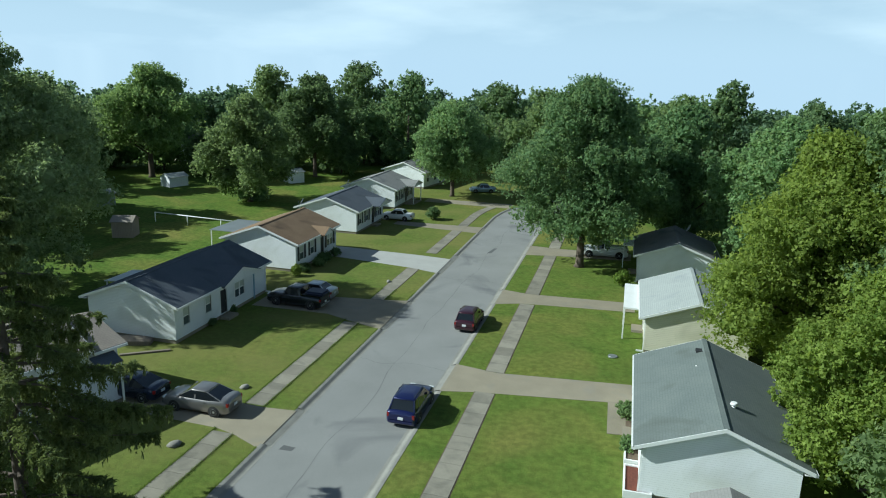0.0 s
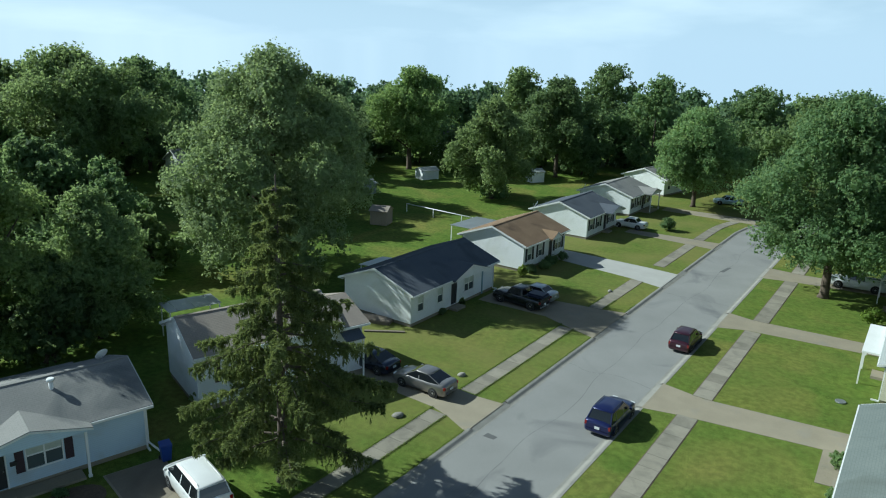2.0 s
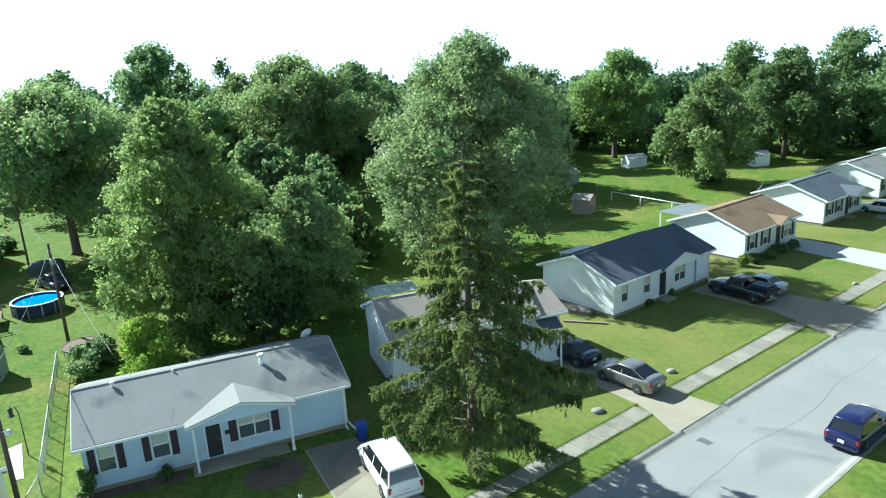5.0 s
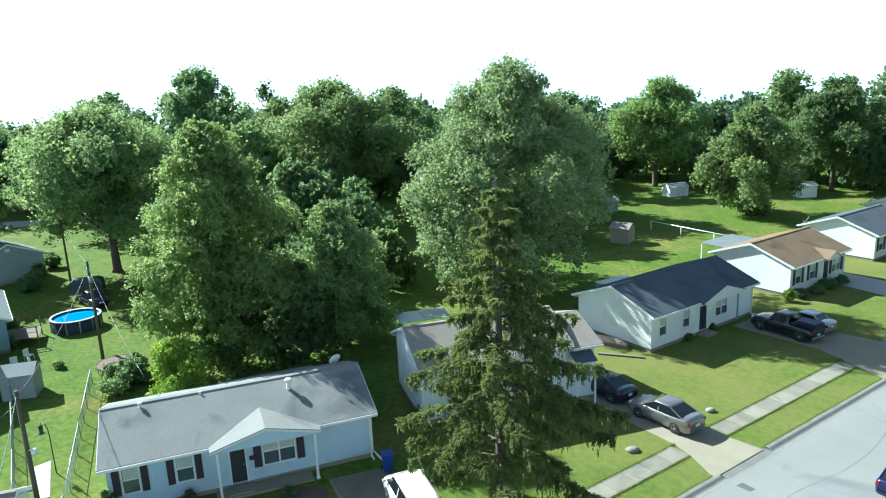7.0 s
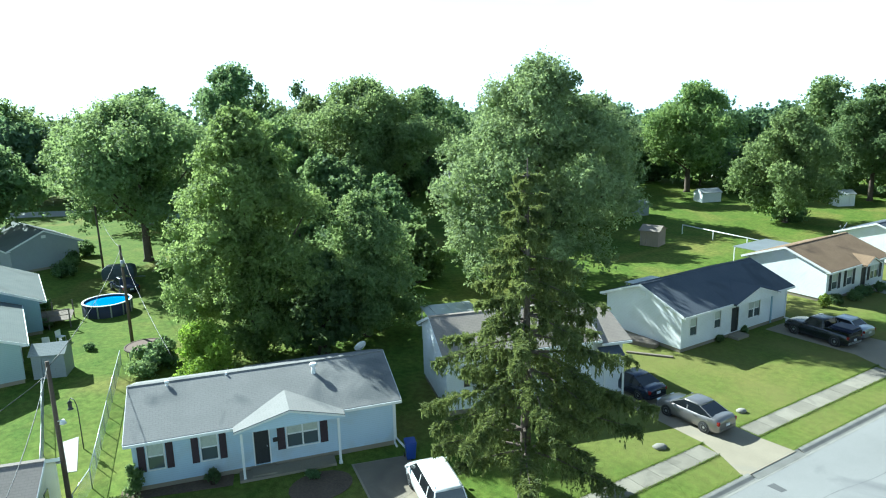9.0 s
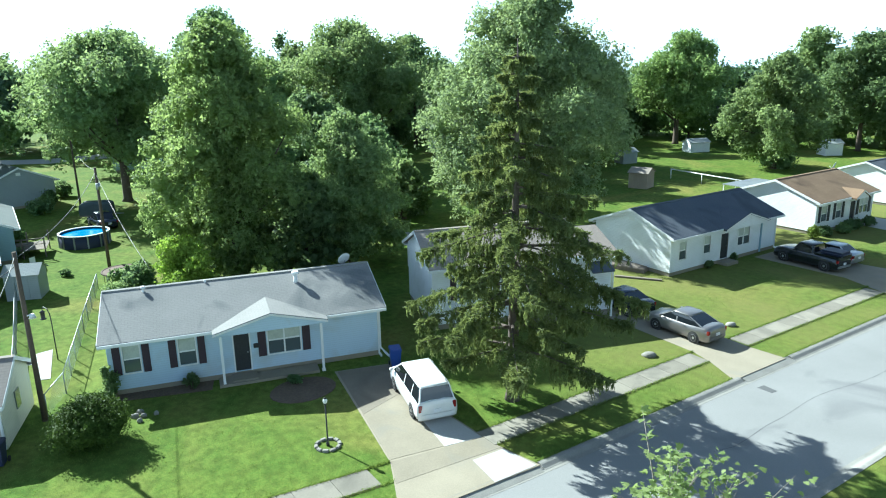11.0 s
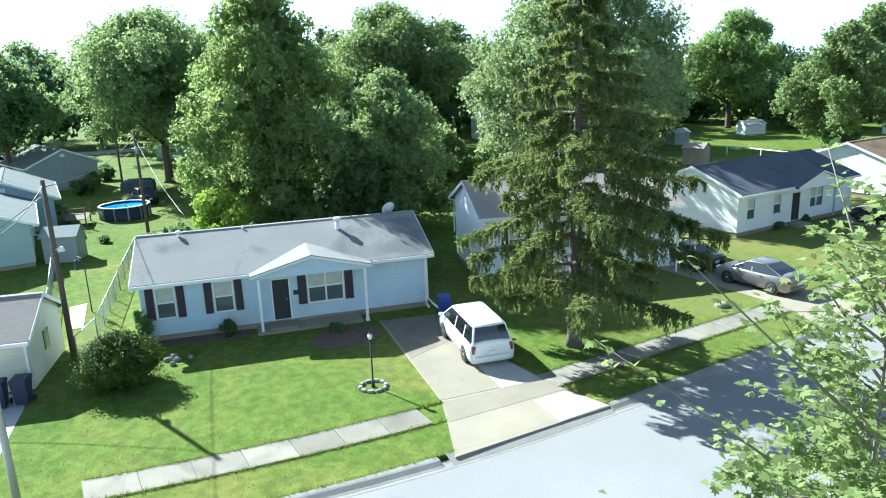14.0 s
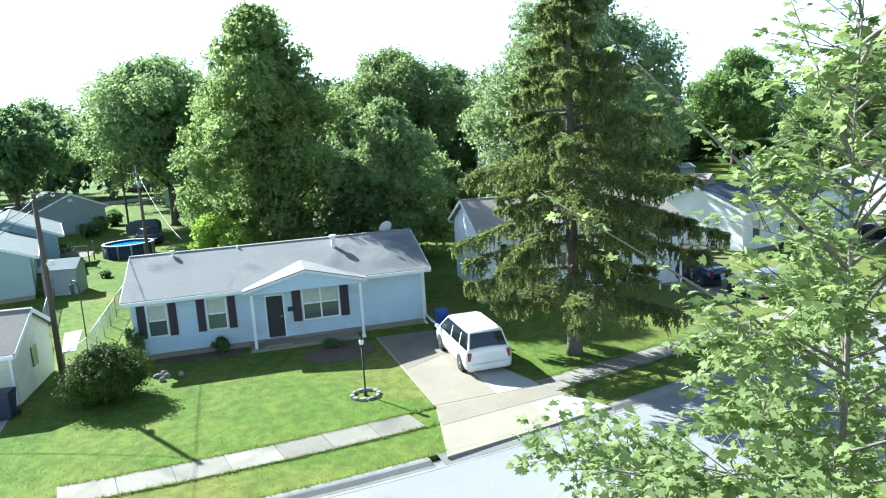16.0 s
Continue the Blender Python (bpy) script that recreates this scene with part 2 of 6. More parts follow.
GRASS = grass_mat("mown_grass")
ASPHALT = mat("worn_asphalt", (0.215, 0.213, 0.205), (0.265, 0.262, 0.253), rough=0.9, coarse=0.25, fine=22.0, bump=0.3, spec=0.25,
              stain=(0.13, 0.13, 0.135), stain_scale=0.18, stain_at=(0.55, 0.75))
CONCRETE = mat("weathered_concrete", (0.295, 0.258, 0.192), (0.24, 0.21, 0.156), rough=0.9, coarse=0.7, fine=18.0, bump=0.25, spec=0.2,
               stain=(0.23, 0.215, 0.18), stain_scale=0.5, stain_at=(0.55, 0.8), per_object=0.08)
PAVING = mat("greyed_paving_concrete", (0.27, 0.248, 0.20), (0.215, 0.196, 0.158), rough=0.92, coarse=1.1, fine=18.0, bump=0.3, spec=0.2,
             stain=(0.15, 0.14, 0.115), stain_scale=0.7, stain_at=(0.5, 0.75), per_object=0.16)
# Darker than CONCRETE: the house's shadow on the top bay is painted in.
SHADED_CONCRETE = mat("shaded_concrete", (0.235, 0.203, 0.153), (0.185, 0.16, 0.122), rough=0.85, coarse=0.5, fine=18.0, bump=0.25, spec=0.25,
                     stain=(0.125, 0.108, 0.085), stain_scale=0.35, stain_at=(0.45, 0.75))
NEW_CONCRETE = mat("pale_concrete", (0.44, 0.43, 0.405), (0.38, 0.37, 0.345), rough=0.9, coarse=0.7, fine=18.0, bump=0.15, spec=0.2, per_object=0.06)
KERB = mat("kerb_concrete", (0.29, 0.28, 0.25), (0.22, 0.21, 0.19), rough=0.9, coarse=1.2, fine=16.0, bump=0.3, spec=0.2)
DARK_JOINT = mat("crack_filler", (0.12, 0.12, 0.12), rough=0.85, bump=0.2)
SOIL = mat("bare_soil", (0.15, 0.11, 0.075), (0.09, 0.068, 0.048), rough=1.0, bump=0.8, fine=9)
BLUE_SIDING = lined(mat("pale_blue_vinyl_siding", (0.52, 0.63, 0.74), (0.48, 0.59, 0.70), rough=0.55, bump=0.05, stain=(0.46, 0.52, 0.56), stain_scale=0.4), 0.12)
WHITE_SIDING = lined(mat("white_vinyl_siding", (0.81, 0.82, 0.83), (0.76, 0.77, 0.78), rough=0.55, bump=0.05, stain=(0.70, 0.71, 0.70), stain_scale=0.4), 0.12)
CREAM_SIDING = lined(mat("cream_siding", (0.70, 0.66, 0.52), (0.65, 0.61, 0.48), rough=0.6, bump=0.05, stain=(0.55, 0.52, 0.4), stain_scale=0.4), 0.15)
TEAL_SIDING = lined(mat("pale_green_siding", (0.36, 0.46, 0.45), (0.32, 0.42, 0.41), rough=0.6, bump=0.05), 0.14)
DIM_BLUE_SIDING = lined(mat("dull_blue_siding", (0.31, 0.43, 0.50), (0.27, 0.39, 0.46), rough=0.6, bump=0.05), 0.14)
GREY_SIDING = lined(mat("grey_siding", (0.30, 0.33, 0.33), (0.26, 0.29, 0.29), rough=0.65, bump=0.05), 0.14)
WHITE = mat("white_painted_trim", (0.80, 0.80, 0.79), (0.72, 0.72, 0.70), rough=0.5, bump=0.05)
SHINGLE_GREY = lined(mat("weathered_grey_shingle", (0.225, 0.222, 0.212), (0.262, 0.257, 0.246), rough=0.95, bump=0.5, fine=9, spec=0.2,
                         stain=(0.15, 0.155, 0.155), stain_scale=0.35), 0.14, brick=0.3, dark=0.92)
SHINGLE_DARK = lined(mat("charcoal_shingle", (0.085, 0.098, 0.12), (0.105, 0.115, 0.135), rough=0.95, bump=0.5, fine=9, spec=0.2,
                         stain=(0.07, 0.08, 0.095), stain_scale=0.3), 0.14, brick=0.3, dark=0.92)
SHINGLE_BROWN = lined(mat("brown_shingle", (0.20, 0.135, 0.085), (0.26, 0.18, 0.115), rough=0.95, bump=0.5, fine=9, spec=0.2,
                          stain=(0.13, 0.09, 0.06), stain_scale=0.3), 0.14, brick=0.3, dark=0.82)
SHINGLE_TAN = lined(mat("tan_shingle", (0.29, 0.25, 0.21), (0.34, 0.295, 0.25), rough=0.95, bump=0.5, fine=9, spec=0.2,
                        stain=(0.27, 0.23, 0.2), stain_scale=0.3), 0.14, brick=0.3, dark=0.85)
SHINGLE_PALE = lined(mat("pale_grey_shingle", (0.33, 0.35, 0.34), (0.37, 0.39, 0.38), rough=0.95, bump=0.4, fine=9, spec=0.2,
                         stain=(0.3, 0.32, 0.32), stain_scale=0.3), 0.14, brick=0.3, dark=0.85)
SHINGLE_UMBER = lined(mat("grey_brown_shingle", (0.24, 0.212, 0.188), (0.28, 0.248, 0.22), rough=0.95, bump=0.4, fine=9, spec=0.2,
                          stain=(0.14, 0.12, 0.105), stain_scale=0.35), 0.14, brick=0.3, dark=0.92)
SHINGLE_MOSS = lined(mat("mossy_grey_shingle", (0.13, 0.15, 0.145), (0.16, 0.18, 0.17), rough=0.95, bump=0.4, fine=9, spec=0.2,
                         stain=(0.115, 0.13, 0.12), stain_scale=0.35), 0.14, brick=0.3, dark=0.93)
SHUTTER = lined(mat("dark_plum_shutter", (0.035, 0.02, 0.028), (0.05, 0.03, 0.04), rough=0.6, bump=0.1), 0.06, dark=0.5)
BLACK_SHUTTER = lined(mat("black_shutter", (0.02, 0.022, 0.026), (0.03, 0.032, 0.036), rough=0.6, bump=0.1), 0.06, dark=0.5)
GLASS = glass_mat("window_glass", (0.09, 0.11, 0.115))
CURTAIN = mat("pale_curtain", (0.55, 0.57, 0.5), (0.45, 0.47, 0.42), rough=0.9, coarse=3, bump=0.1)
CAR_GLASS = glass_mat("car_glass", (0.012, 0.014, 0.016), 0.04)
RUBBER = mat("tyre_rubber", (0.018, 0.018, 0.018), (0.03, 0.03, 0.03), rough=0.85, bump=0.2)
ALLOY = mat("alloy_rim", (0.55, 0.56, 0.57), (0.42, 0.43, 0.44), rough=0.35, metal=0.85, bump=0.0)
STEEL = mat("galvanised_steel", (0.42, 0.44, 0.45), (0.34, 0.36, 0.37), rough=0.45, metal=0.7, bump=0.1)
BLACK_METAL = mat("black_painted_metal", (0.02, 0.02, 0.022), (0.035, 0.035, 0.035), rough=0.5, bump=0.1)
DARK_PLASTIC = mat("dark_plastic", (0.025, 0.026, 0.028), (0.04, 0.04, 0.042), rough=0.6, bump=0.1)
WOOD_POLE = mat("tarred_pole_wood", (0.085, 0.062, 0.045), (0.13, 0.10, 0.075), rough=0.95, bump=0.6, fine=10)
GREY_WOOD = mat("weathered_grey_wood", (0.24, 0.20, 0.16), (0.17, 0.14, 0.115), rough=0.95, bump=0.5, fine=10)
YOUNG_BARK = mat("young_maple_bark", (0.27, 0.24, 0.20), (0.18, 0.155, 0.13), rough=0.95, bump=0.5, fine=12)
BARK = mat("tree_bark", (0.13, 0.10, 0.075), (0.07, 0.055, 0.042), rough=1.0, bump=1.0, fine=7)
SPRUCE_BARK = mat("spruce_bark", (0.16, 0.13, 0.105), (0.09, 0.07, 0.06), rough=1.0, bump=1.0, fine=7)
BLUE_PLASTIC = mat("blue_bin_plastic", (0.02, 0.06, 0.30), (0.025, 0.05, 0.24), rough=0.5, bump=0.1)
NAVY_PLASTIC = mat("dark_navy_plastic", (0.02, 0.03, 0.07), (0.025, 0.03, 0.055), rough=0.5, bump=0.1)
STONE = mat("pale_edging_stone", (0.30, 0.285, 0.25), (0.2, 0.19, 0.165), rough=0.95, bump=0.5, fine=8, per_object=0.15)
RED_LENS = glass_mat("red_lamp_lens", (0.22, 0.012, 0.012), 0.15)
CLEAR_LENS = glass_mat("clear_lamp_lens", (0.7, 0.72, 0.74), 0.12)
PLATE = mat("plate_white", (0.75, 0.76, 0.78), rough=0.5, bump=0.0)
WATER = glass_mat("pool_water", (0.03, 0.28, 0.62), 0.08)
MAPLE = leaf_mat("maple_foliage", (0.062, 0.110, 0.045), (0.248, 0.333, 0.139), (0.520, 0.640, 0.231))
# Lighter copy of MAPLE: sunlight on the crown is put into the colour.
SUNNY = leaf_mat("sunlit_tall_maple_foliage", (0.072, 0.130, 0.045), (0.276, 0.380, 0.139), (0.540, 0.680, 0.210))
LIME = leaf_mat("lime_foliage", (0.10, 0.175, 0.03), (0.335, 0.46, 0.09), (0.54, 0.74, 0.09), 0.5)
BRIGHT = leaf_mat("yellow_green_foliage", (0.076, 0.124, 0.024), (0.276, 0.345, 0.078), (0.52, 0.62, 0.09))
DEEP = leaf_mat("deep_green_foliage", (0.044, 0.088, 0.039), (0.183, 0.263, 0.116), (0.430, 0.560, 0.210))
SILVERY = leaf_mat("grey_green_foliage", (0.092, 0.138, 0.064), (0.32, 0.385, 0.195), (0.45, 0.55, 0.2))
# Bluer and paler than the near foliage: distance haze is put into the colour.
HAZY_FARLEAF = leaf_mat("hazy_distant_foliage", (0.080, 0.140, 0.085), (0.180, 0.260, 0.152), (0.320, 0.460, 0.183))
NEEDLE = leaf_mat("spruce_needles", (0.048, 0.068, 0.027), (0.19, 0.215, 0.078), (0.32, 0.37, 0.10), 0.42)


# ---------------------------------------------------------------- mesh helpers
class Mesh:
    """Collects faces, then makes one mesh."""

    def __init__(self):
        self.v, self.f, self.smooth = [], [], []

    def face(self, pts, smooth=False):
        k = len(self.v)
        self.v += [tuple(p) for p in pts]
        self.f.append(tuple(range(k, k + len(pts))))
        self.smooth.append(smooth)
        return self

    def box(self, a, b, m=None):
        (x0, y0, z0), (x1, y1, z1) = a, b
        p = [Vector(c) for c in ((x0, y0, z0), (x1, y0, z0), (x1, y1, z0), (x0, y1, z0), (x0, y0, z1), (x1, y0, z1), (x1, y1, z1), (x0, y1, z1))]
        if m is not None:
            p = [m @ c for c in p]
        k = len(self.v)
        self.v += [tuple(c) for c in p]
        for q in ((0, 3, 2, 1), (4, 5, 6, 7), (0, 1, 5, 4), (1, 2, 6, 5), (2, 3, 7, 6), (3, 0, 4, 7)):
            self.f.append(tuple(k + i for i in q))
            self.smooth.append(False)
        return self

    def rings(self, rings, caps=True, smooth=True, closed=True):
        """A skin over rings of equally many points."""
        k, n = len(self.v), len(rings[0])
        for r in rings:
            self.v += [tuple(p) for p in r]
        for i in range(len(rings) - 1):
            for j in range(n if closed else n - 1):
                a, b = k + i * n + j, k + i * n + (j + 1) % n
                self.f.append((a, b, b + n, a + n))
                self.smooth.append(smooth)
        if caps:
            self.f.append(tuple(k + j for j in reversed(range(n))))
            self.f.append(tuple(k + (len(rings) - 1) * n + j for j in range(n)))
            self.smooth += [False, False]
        return self

    def tube(self, pts, radii, sides=8, caps=True):
        rings = []
        pts = [Vector(p) for p in pts]
        for i, p in enumerate(pts):
            d = (pts[min(i + 1, len(pts) - 1)] - pts[max(i - 1, 0)]).normalized()
            a = d.orthogonal().normalized() if abs(d.z) < 0.95 else Vector((1, 0, 0))
            a = (a - d * a.dot(d)).normalized()
            b = d.cross(a)
            r = radii[i] if isinstance(radii, (list, tuple)) else radii
            rings.append([p + (a * math.cos(2 * math.pi * j / sides) + b * math.sin(2 * math.pi * j / sides)) * r for j in range(sides)])
        return self.rings(rings, caps)

    def cyl(self, base, r, h, sides=16, top=None):
        x, y, z = base
        top = r if top is None else top
        ring = lambda rr, zz: [(x + rr * math.cos(2 * math.pi * j / sides), y + rr * math.sin(2 * math.pi * j / sides), zz) for j in range(sides)]
        return self.rings([ring(r, z), ring(top, z + h)])

    def prism(self, poly, z0, z1):
        """An upright slab over a polygon that runs anticlockwise."""
        k, n = len(self.v), len(poly)
        self.v += [(x, y, z0) for x, y in poly] + [(x, y, z1) for x, y in poly]
        self.f.append(tuple(k + j for j in reversed(range(n))))
        self.f.append(tuple(k + n + j for j in range(n)))
        for j in range(n):
            i = (j + 1) % n
            self.f.append((k + j, k + i, k + n + i, k + n + j))
        self.smooth += [False] * (n + 2)
        return self

    def done(self, name, material):
        me = bpy.data.meshes.new(name)
        me.from_pydata(self.v, [], self.f)
        me.polygons.foreach_set("use_smooth", self.smooth)
        me.materials.append(material)
        me.update()
        return me


def part(name, mb, material, parent=None, label="", bevel=0.0):
    """One mesh object, under a thing or a part."""
    me = mb.done(name, material) if isinstance(mb, Mesh) else mb
    if bevel:
        bm = bmesh.new()
        bm.from_mesh(me)
        bmesh.ops.remove_doubles(bm, verts=bm.verts, dist=1e-5)
        bmesh.ops.bevel(bm, geom=bm.edges, offset=bevel, segments=2, affect="EDGES", clamp_overlap=True)
        bm.to_mesh(me)
        bm.free()
    ob = new(name, me)
    ob.parent = parent
    return tagged(ob, label)


def thing(name, label, category, m=None, group="", kind=""):
    ob = new(name)
    ob.empty_display_size = 0.3
    if m is not None:
        ob.matrix_basis = m
    return tagged(ob, label, category, group, kind)


def solo(name, mb, material, label, category, m=None, group="", kind="", bevel=0.0):
    """A thing of one mesh."""
    ob = part(name, mb, material, None, label, bevel)
    if m is not None:
        ob.matrix_basis = m
    return tagged(ob, label, category, group, kind)


def leaf_mesh(name, quads, material):
    """A mesh of many loose leaves, from an array (n, corners, 3)."""
    n, k = quads.shape[:2]
    me = bpy.data.meshes.new(name)
    me.vertices.add(k * n)
    me.vertices.foreach_set("co", quads.reshape(-1).astype(np.float32))
    me.loops.add(k * n)
    me.loops.foreach_set("vertex_index", np.arange(k * n, dtype=np.int32))
    me.polygons.add(n)
    me.polygons.foreach_set("loop_start", np.arange(0, k * n, k, dtype=np.int32))
    me.materials.append(material)
    me.update(calc_edges=True)
    return me


# ---------------------------------------------------------------- ground, road, pavements
def bend(y):
    """How far the street stands off its straight line at y."""
    if y < 17:
        return -0.0072 * (17 - y) ** 2 if y > -40 else -0.0072 * 57 ** 2 - 0.82 * (-40 - y)
    return 0.018 * (y - 97) ** 2 if 97 < y < 150 else (0.018 * 53 ** 2 + 1.9 * (y - 150) if y >= 150 else 0.0)


KL, KR = -21.0, -13.4          # the kerbs
WL, WR = (-24.45, -23.15), (-11.15, -9.85)  # the pavements
YS = [-3000, -1000, -400, -220, -120, -80, -60] + list(range(-40, 22, 2)) + list(range(24, 98, 8)) + list(range(98, 152, 4)) + [170, 220, 400, 1200, 3500]


def strip(mb, x0, x1, z, y0, y1, thick=0.0):
    """A band along the street between two offsets."""
    ys = sorted({y0, y1, *[y for y in YS if y0 < y < y1]})
    if thick:
        rings = [[(x0 + bend(y), y, z - thick), (x1 + bend(y), y, z - thick), (x1 + bend(y), y, z), (x0 + bend(y), y, z)] for y in ys]
        return mb.rings(rings, caps=True, smooth=False)
    for a, b in zip(ys, ys[1:]):
        mb.face([(x0 + bend(a), a, z), (x1 + bend(a), a, z), (x1 + bend(b), b, z), (x0 + bend(b), b, z)])
    return mb


g = Mesh()


def fall(x, y):
    """The land falls away beyond the woods."""
    return -0.055 * max(0.0, math.hypot(x, y) - 330)


section = [(-3500, 0.0), (-1000, 0.0), (-400, 0.0), (-150, 0.0), (-60, 0.0), (KL - 0.12, 0.0), (KL - 0.12, -0.2), (KR + 0.12, -0.2), (KR + 0.12, 0.0), (60, 0.0), (200, 0.0), (500, 0.0), (3000, 0.0)]
for a, b in zip(YS, YS[1:]):
    for (x0, z0), (x1, z1) in zip(section, section[1:]):
        g.face([(x + (abs(x) < 50 and abs(y) < 200) * bend(y), y, z + fall(x, y)) for x, y, z in ((x0, a, z0), (x1, a, z1), (x1, b, z1), (x0, b, z0))])
solo("ground", g, GRASS, "mown suburban lawn with dry yellowish patches", "lawn", kind="structure")
solo("road", strip(Mesh(), KL + 0.003, KR - 0.003, -0.125, -110, 165, 0.05), ASPHALT, "worn pale grey asphalt street with dark cracks", "road", kind="structure")
road = bpy.data.objects["road"]

rnd = random.Random(5)


def crack(y0, y1, x, wob, width):
    mb = Mesh()
    y, px = y0, x
    while y < y1:
        ny = y + rnd.uniform(0.5, 1.3)
        nx = x + wob * (noise.noise((ny * 0.21, x, 3.0))) * 2
        w = width * rnd.uniform(0.5, 1.2)
        mb.face([(px - w + bend(y), y, -0.121), (px + w + bend(y), y, -0.121), (nx + w + bend(ny), ny, -0.121), (nx - w + bend(ny), ny, -0.121)])
        y, px = ny, nx
    return mb


part("sealed_crack", crack(24, 96, (KL + KR) / 2 - 0.4, 0.35, 0.012), DARK_JOINT, road, "dark sealed crack along the middle")
for cy in (44, 66, 83):
    mb = Mesh()
    px, x = None, KL + 0.3
    while x < KR - 0.3:
        nx = x + rnd.uniform(0.4, 0.9)
        ny = cy + noise.noise((nx * 0.4, cy, 1.0)) * 1.2
        oy = cy if px is None else px
        mb.face([(x + bend(cy), oy - 0.012, -0.121), (nx + bend(cy), ny - 0.012, -0.121), (nx + bend(cy), ny + 0.012, -0.121), (x + bend(cy), oy + 0.012, -0.121)])
        px, x = ny, nx
    part("sealed_crack", mb, DARK_JOINT, road)
for cx, cy, a in ((-17.6, 78.5, 20), (-19.6, 31.0, 5)):
    mb = Mesh().prism([(cx - 0.22, cy - 1.3), (cx + 0.24, cy - 1.1), (cx + 0.5, cy + 1.4), (cx + 0.1, cy + 1.2)] if cy > 50 else [(cx - 0.4, cy - 0.25), (cx + 0.35, cy - 0.2), (cx + 0.4, cy + 0.2), (cx - 0.35, cy + 0.25)], -0.13, -0.1195)
    part("asphalt_patch", mb, DARK_JOINT, road, "dark asphalt patch")

# Driveways: offsets of the near and far edge where they meet the street, and a polygon each.
DRIVES = {
    "house_one": [(-33.9, 14.2), (-24.6, 12.35), (-23.1, 11.7), (-21.1, 10.8), (-20.9, 17.25), (-23.1, 16.75), (-30.0, 16.4), (-33.0, 17.3)],
    "house_two": [(-34.2, 31.9), (-24.4, 31.6), (-23.0, 31.2), (-21.0, 30.3), (-21.0, 34.9), (-23.0, 34.7), (-34.0, 35.2)],
    "house_three": [(-33.6, 51.4), (-26.5, 51.6), (-24.0, 50.6), (-21.0, 49.6), (-21.0, 57.2), (-23.3, 56.6), (-27.5, 56.0), (-33.6, 56.4)],
    "house_four": [(-36.5, 69.6), (-24.5, 67.8), (-21.0, 66.8), (-21.0, 72.6), (-24.5, 73.0), (-36.5, 73.6)],
    "house_five": [(-33.0, 87.6), (-21.0, 86.4), (-21.0, 90.0), (-33.0, 89.6)],
    "house_six": [(-34.0, 105.5), (-20.0, 105.0), (-20.0, 108.5), (-34.0, 108.5)],
    "east_one": [(-13.4, 40.3), (-11.1, 40.9), (-0.55, 42.5), (-0.55, 45.4), (-10.4, 44.3), (-13.4, 44.9)],
    "east_two": [(-13.4, 59.0), (-11.0, 60.0), (-1.0, 61.0), (-1.0, 63.6), (-11.0, 63.0), (-13.4, 63.6)],
    "east_three": [(-13.4, 77.6), (-10.0, 78.4), (-1.5, 79.3), (-1.5, 82.4), (-10.0, 81.9), (-13.4, 82.3)],
    "neighbour": [(-37.6, -8.5), (-24.6, -9.0), (-23.0, -9.0), (-23.0, -3.3), (-27.0, -2.4), (-33.0, -1.2), (-34.9, -0.9)],
}


def slabs(parent, name, poly_fn, cuts, z, material, thick=0.12, gap=0.012):
    """Concrete bays with open joints between them: poly_fn(s) gives the two edge points at s."""
    for a, b in zip(cuts, cuts[1:]):
        (ax, ay), (bx, by) = poly_fn(a)
        (cx, cy), (dx, dy) = poly_fn(b)
        p = [Vector((ax, ay)), Vector((cx, cy)), Vector((dx, dy)), Vector((bx, by))]
        mid = sum(p, Vector((0, 0))) / 4
        p = [q + (mid - q).normalized() * gap for q in p]
        area = sum(p[i].x * p[(i + 1) % 4].y - p[(i + 1) % 4].x * p[i].y for i in range(4))
        if area < 0:
            p.reverse()
        part(name, Mesh().prism([tuple(q) for q in p], z - thick, z + rnd.uniform(-0.004, 0.004)), material, parent)


def pavement(label, x0, x1, pieces):
    bed = Mesh()
    for y0, y1 in pieces:
        strip(bed, x0 + 0.02, x1 - 0.02, 0.004, y0, y1)
    ob = solo("pavement", bed, DARK_JOINT, label, "pavement", kind="structure")
    for y0, y1 in pieces:
        for e in (x0 - 0.055, x1 - 0.005):
            part("soil_edge", strip(Mesh(), e, e + 0.06, 0.012, y0, y1), SOIL, ob, "dark cut soil edge of the lawn")
        n = max(1, round((y1 - y0) / 1.5))
        slabs(ob, "paving_slab", lambda s: ((x0 + bend(s), s), (x1 + bend(s), s)), [y0 + (y1 - y0) * i / n for i in range(n + 1)], 0.035, PAVING, 0.06)


pavement("weathered concrete pavement in slabs along the street", *WL, [(0.4, 11.3), (16.65, 31.25), (34.85, 50.3), (56.5, 67.5), (74.3, 86.75), (89.85, 104.9)])
pavement("weathered concrete pavement in slabs beside the lawns", *WR, [(8, 41.0), (44.35, 59.9), (63.0, 78.2), (81.9, 104.0)])
for nm, poly in DRIVES.items():
    bed = Mesh().prism(poly, -0.12, 0.012)
    ob = solo("driveway", bed, NEW_CONCRETE if nm in ("neighbour", "house_four") else CONCRETE,
              {"neighbour": "bright new concrete driveway", "house_four": "pale concrete driveway leading to a house"}.get(nm, "weathered stained concrete driveway leading to a house"),
              "driveway", kind="structure")
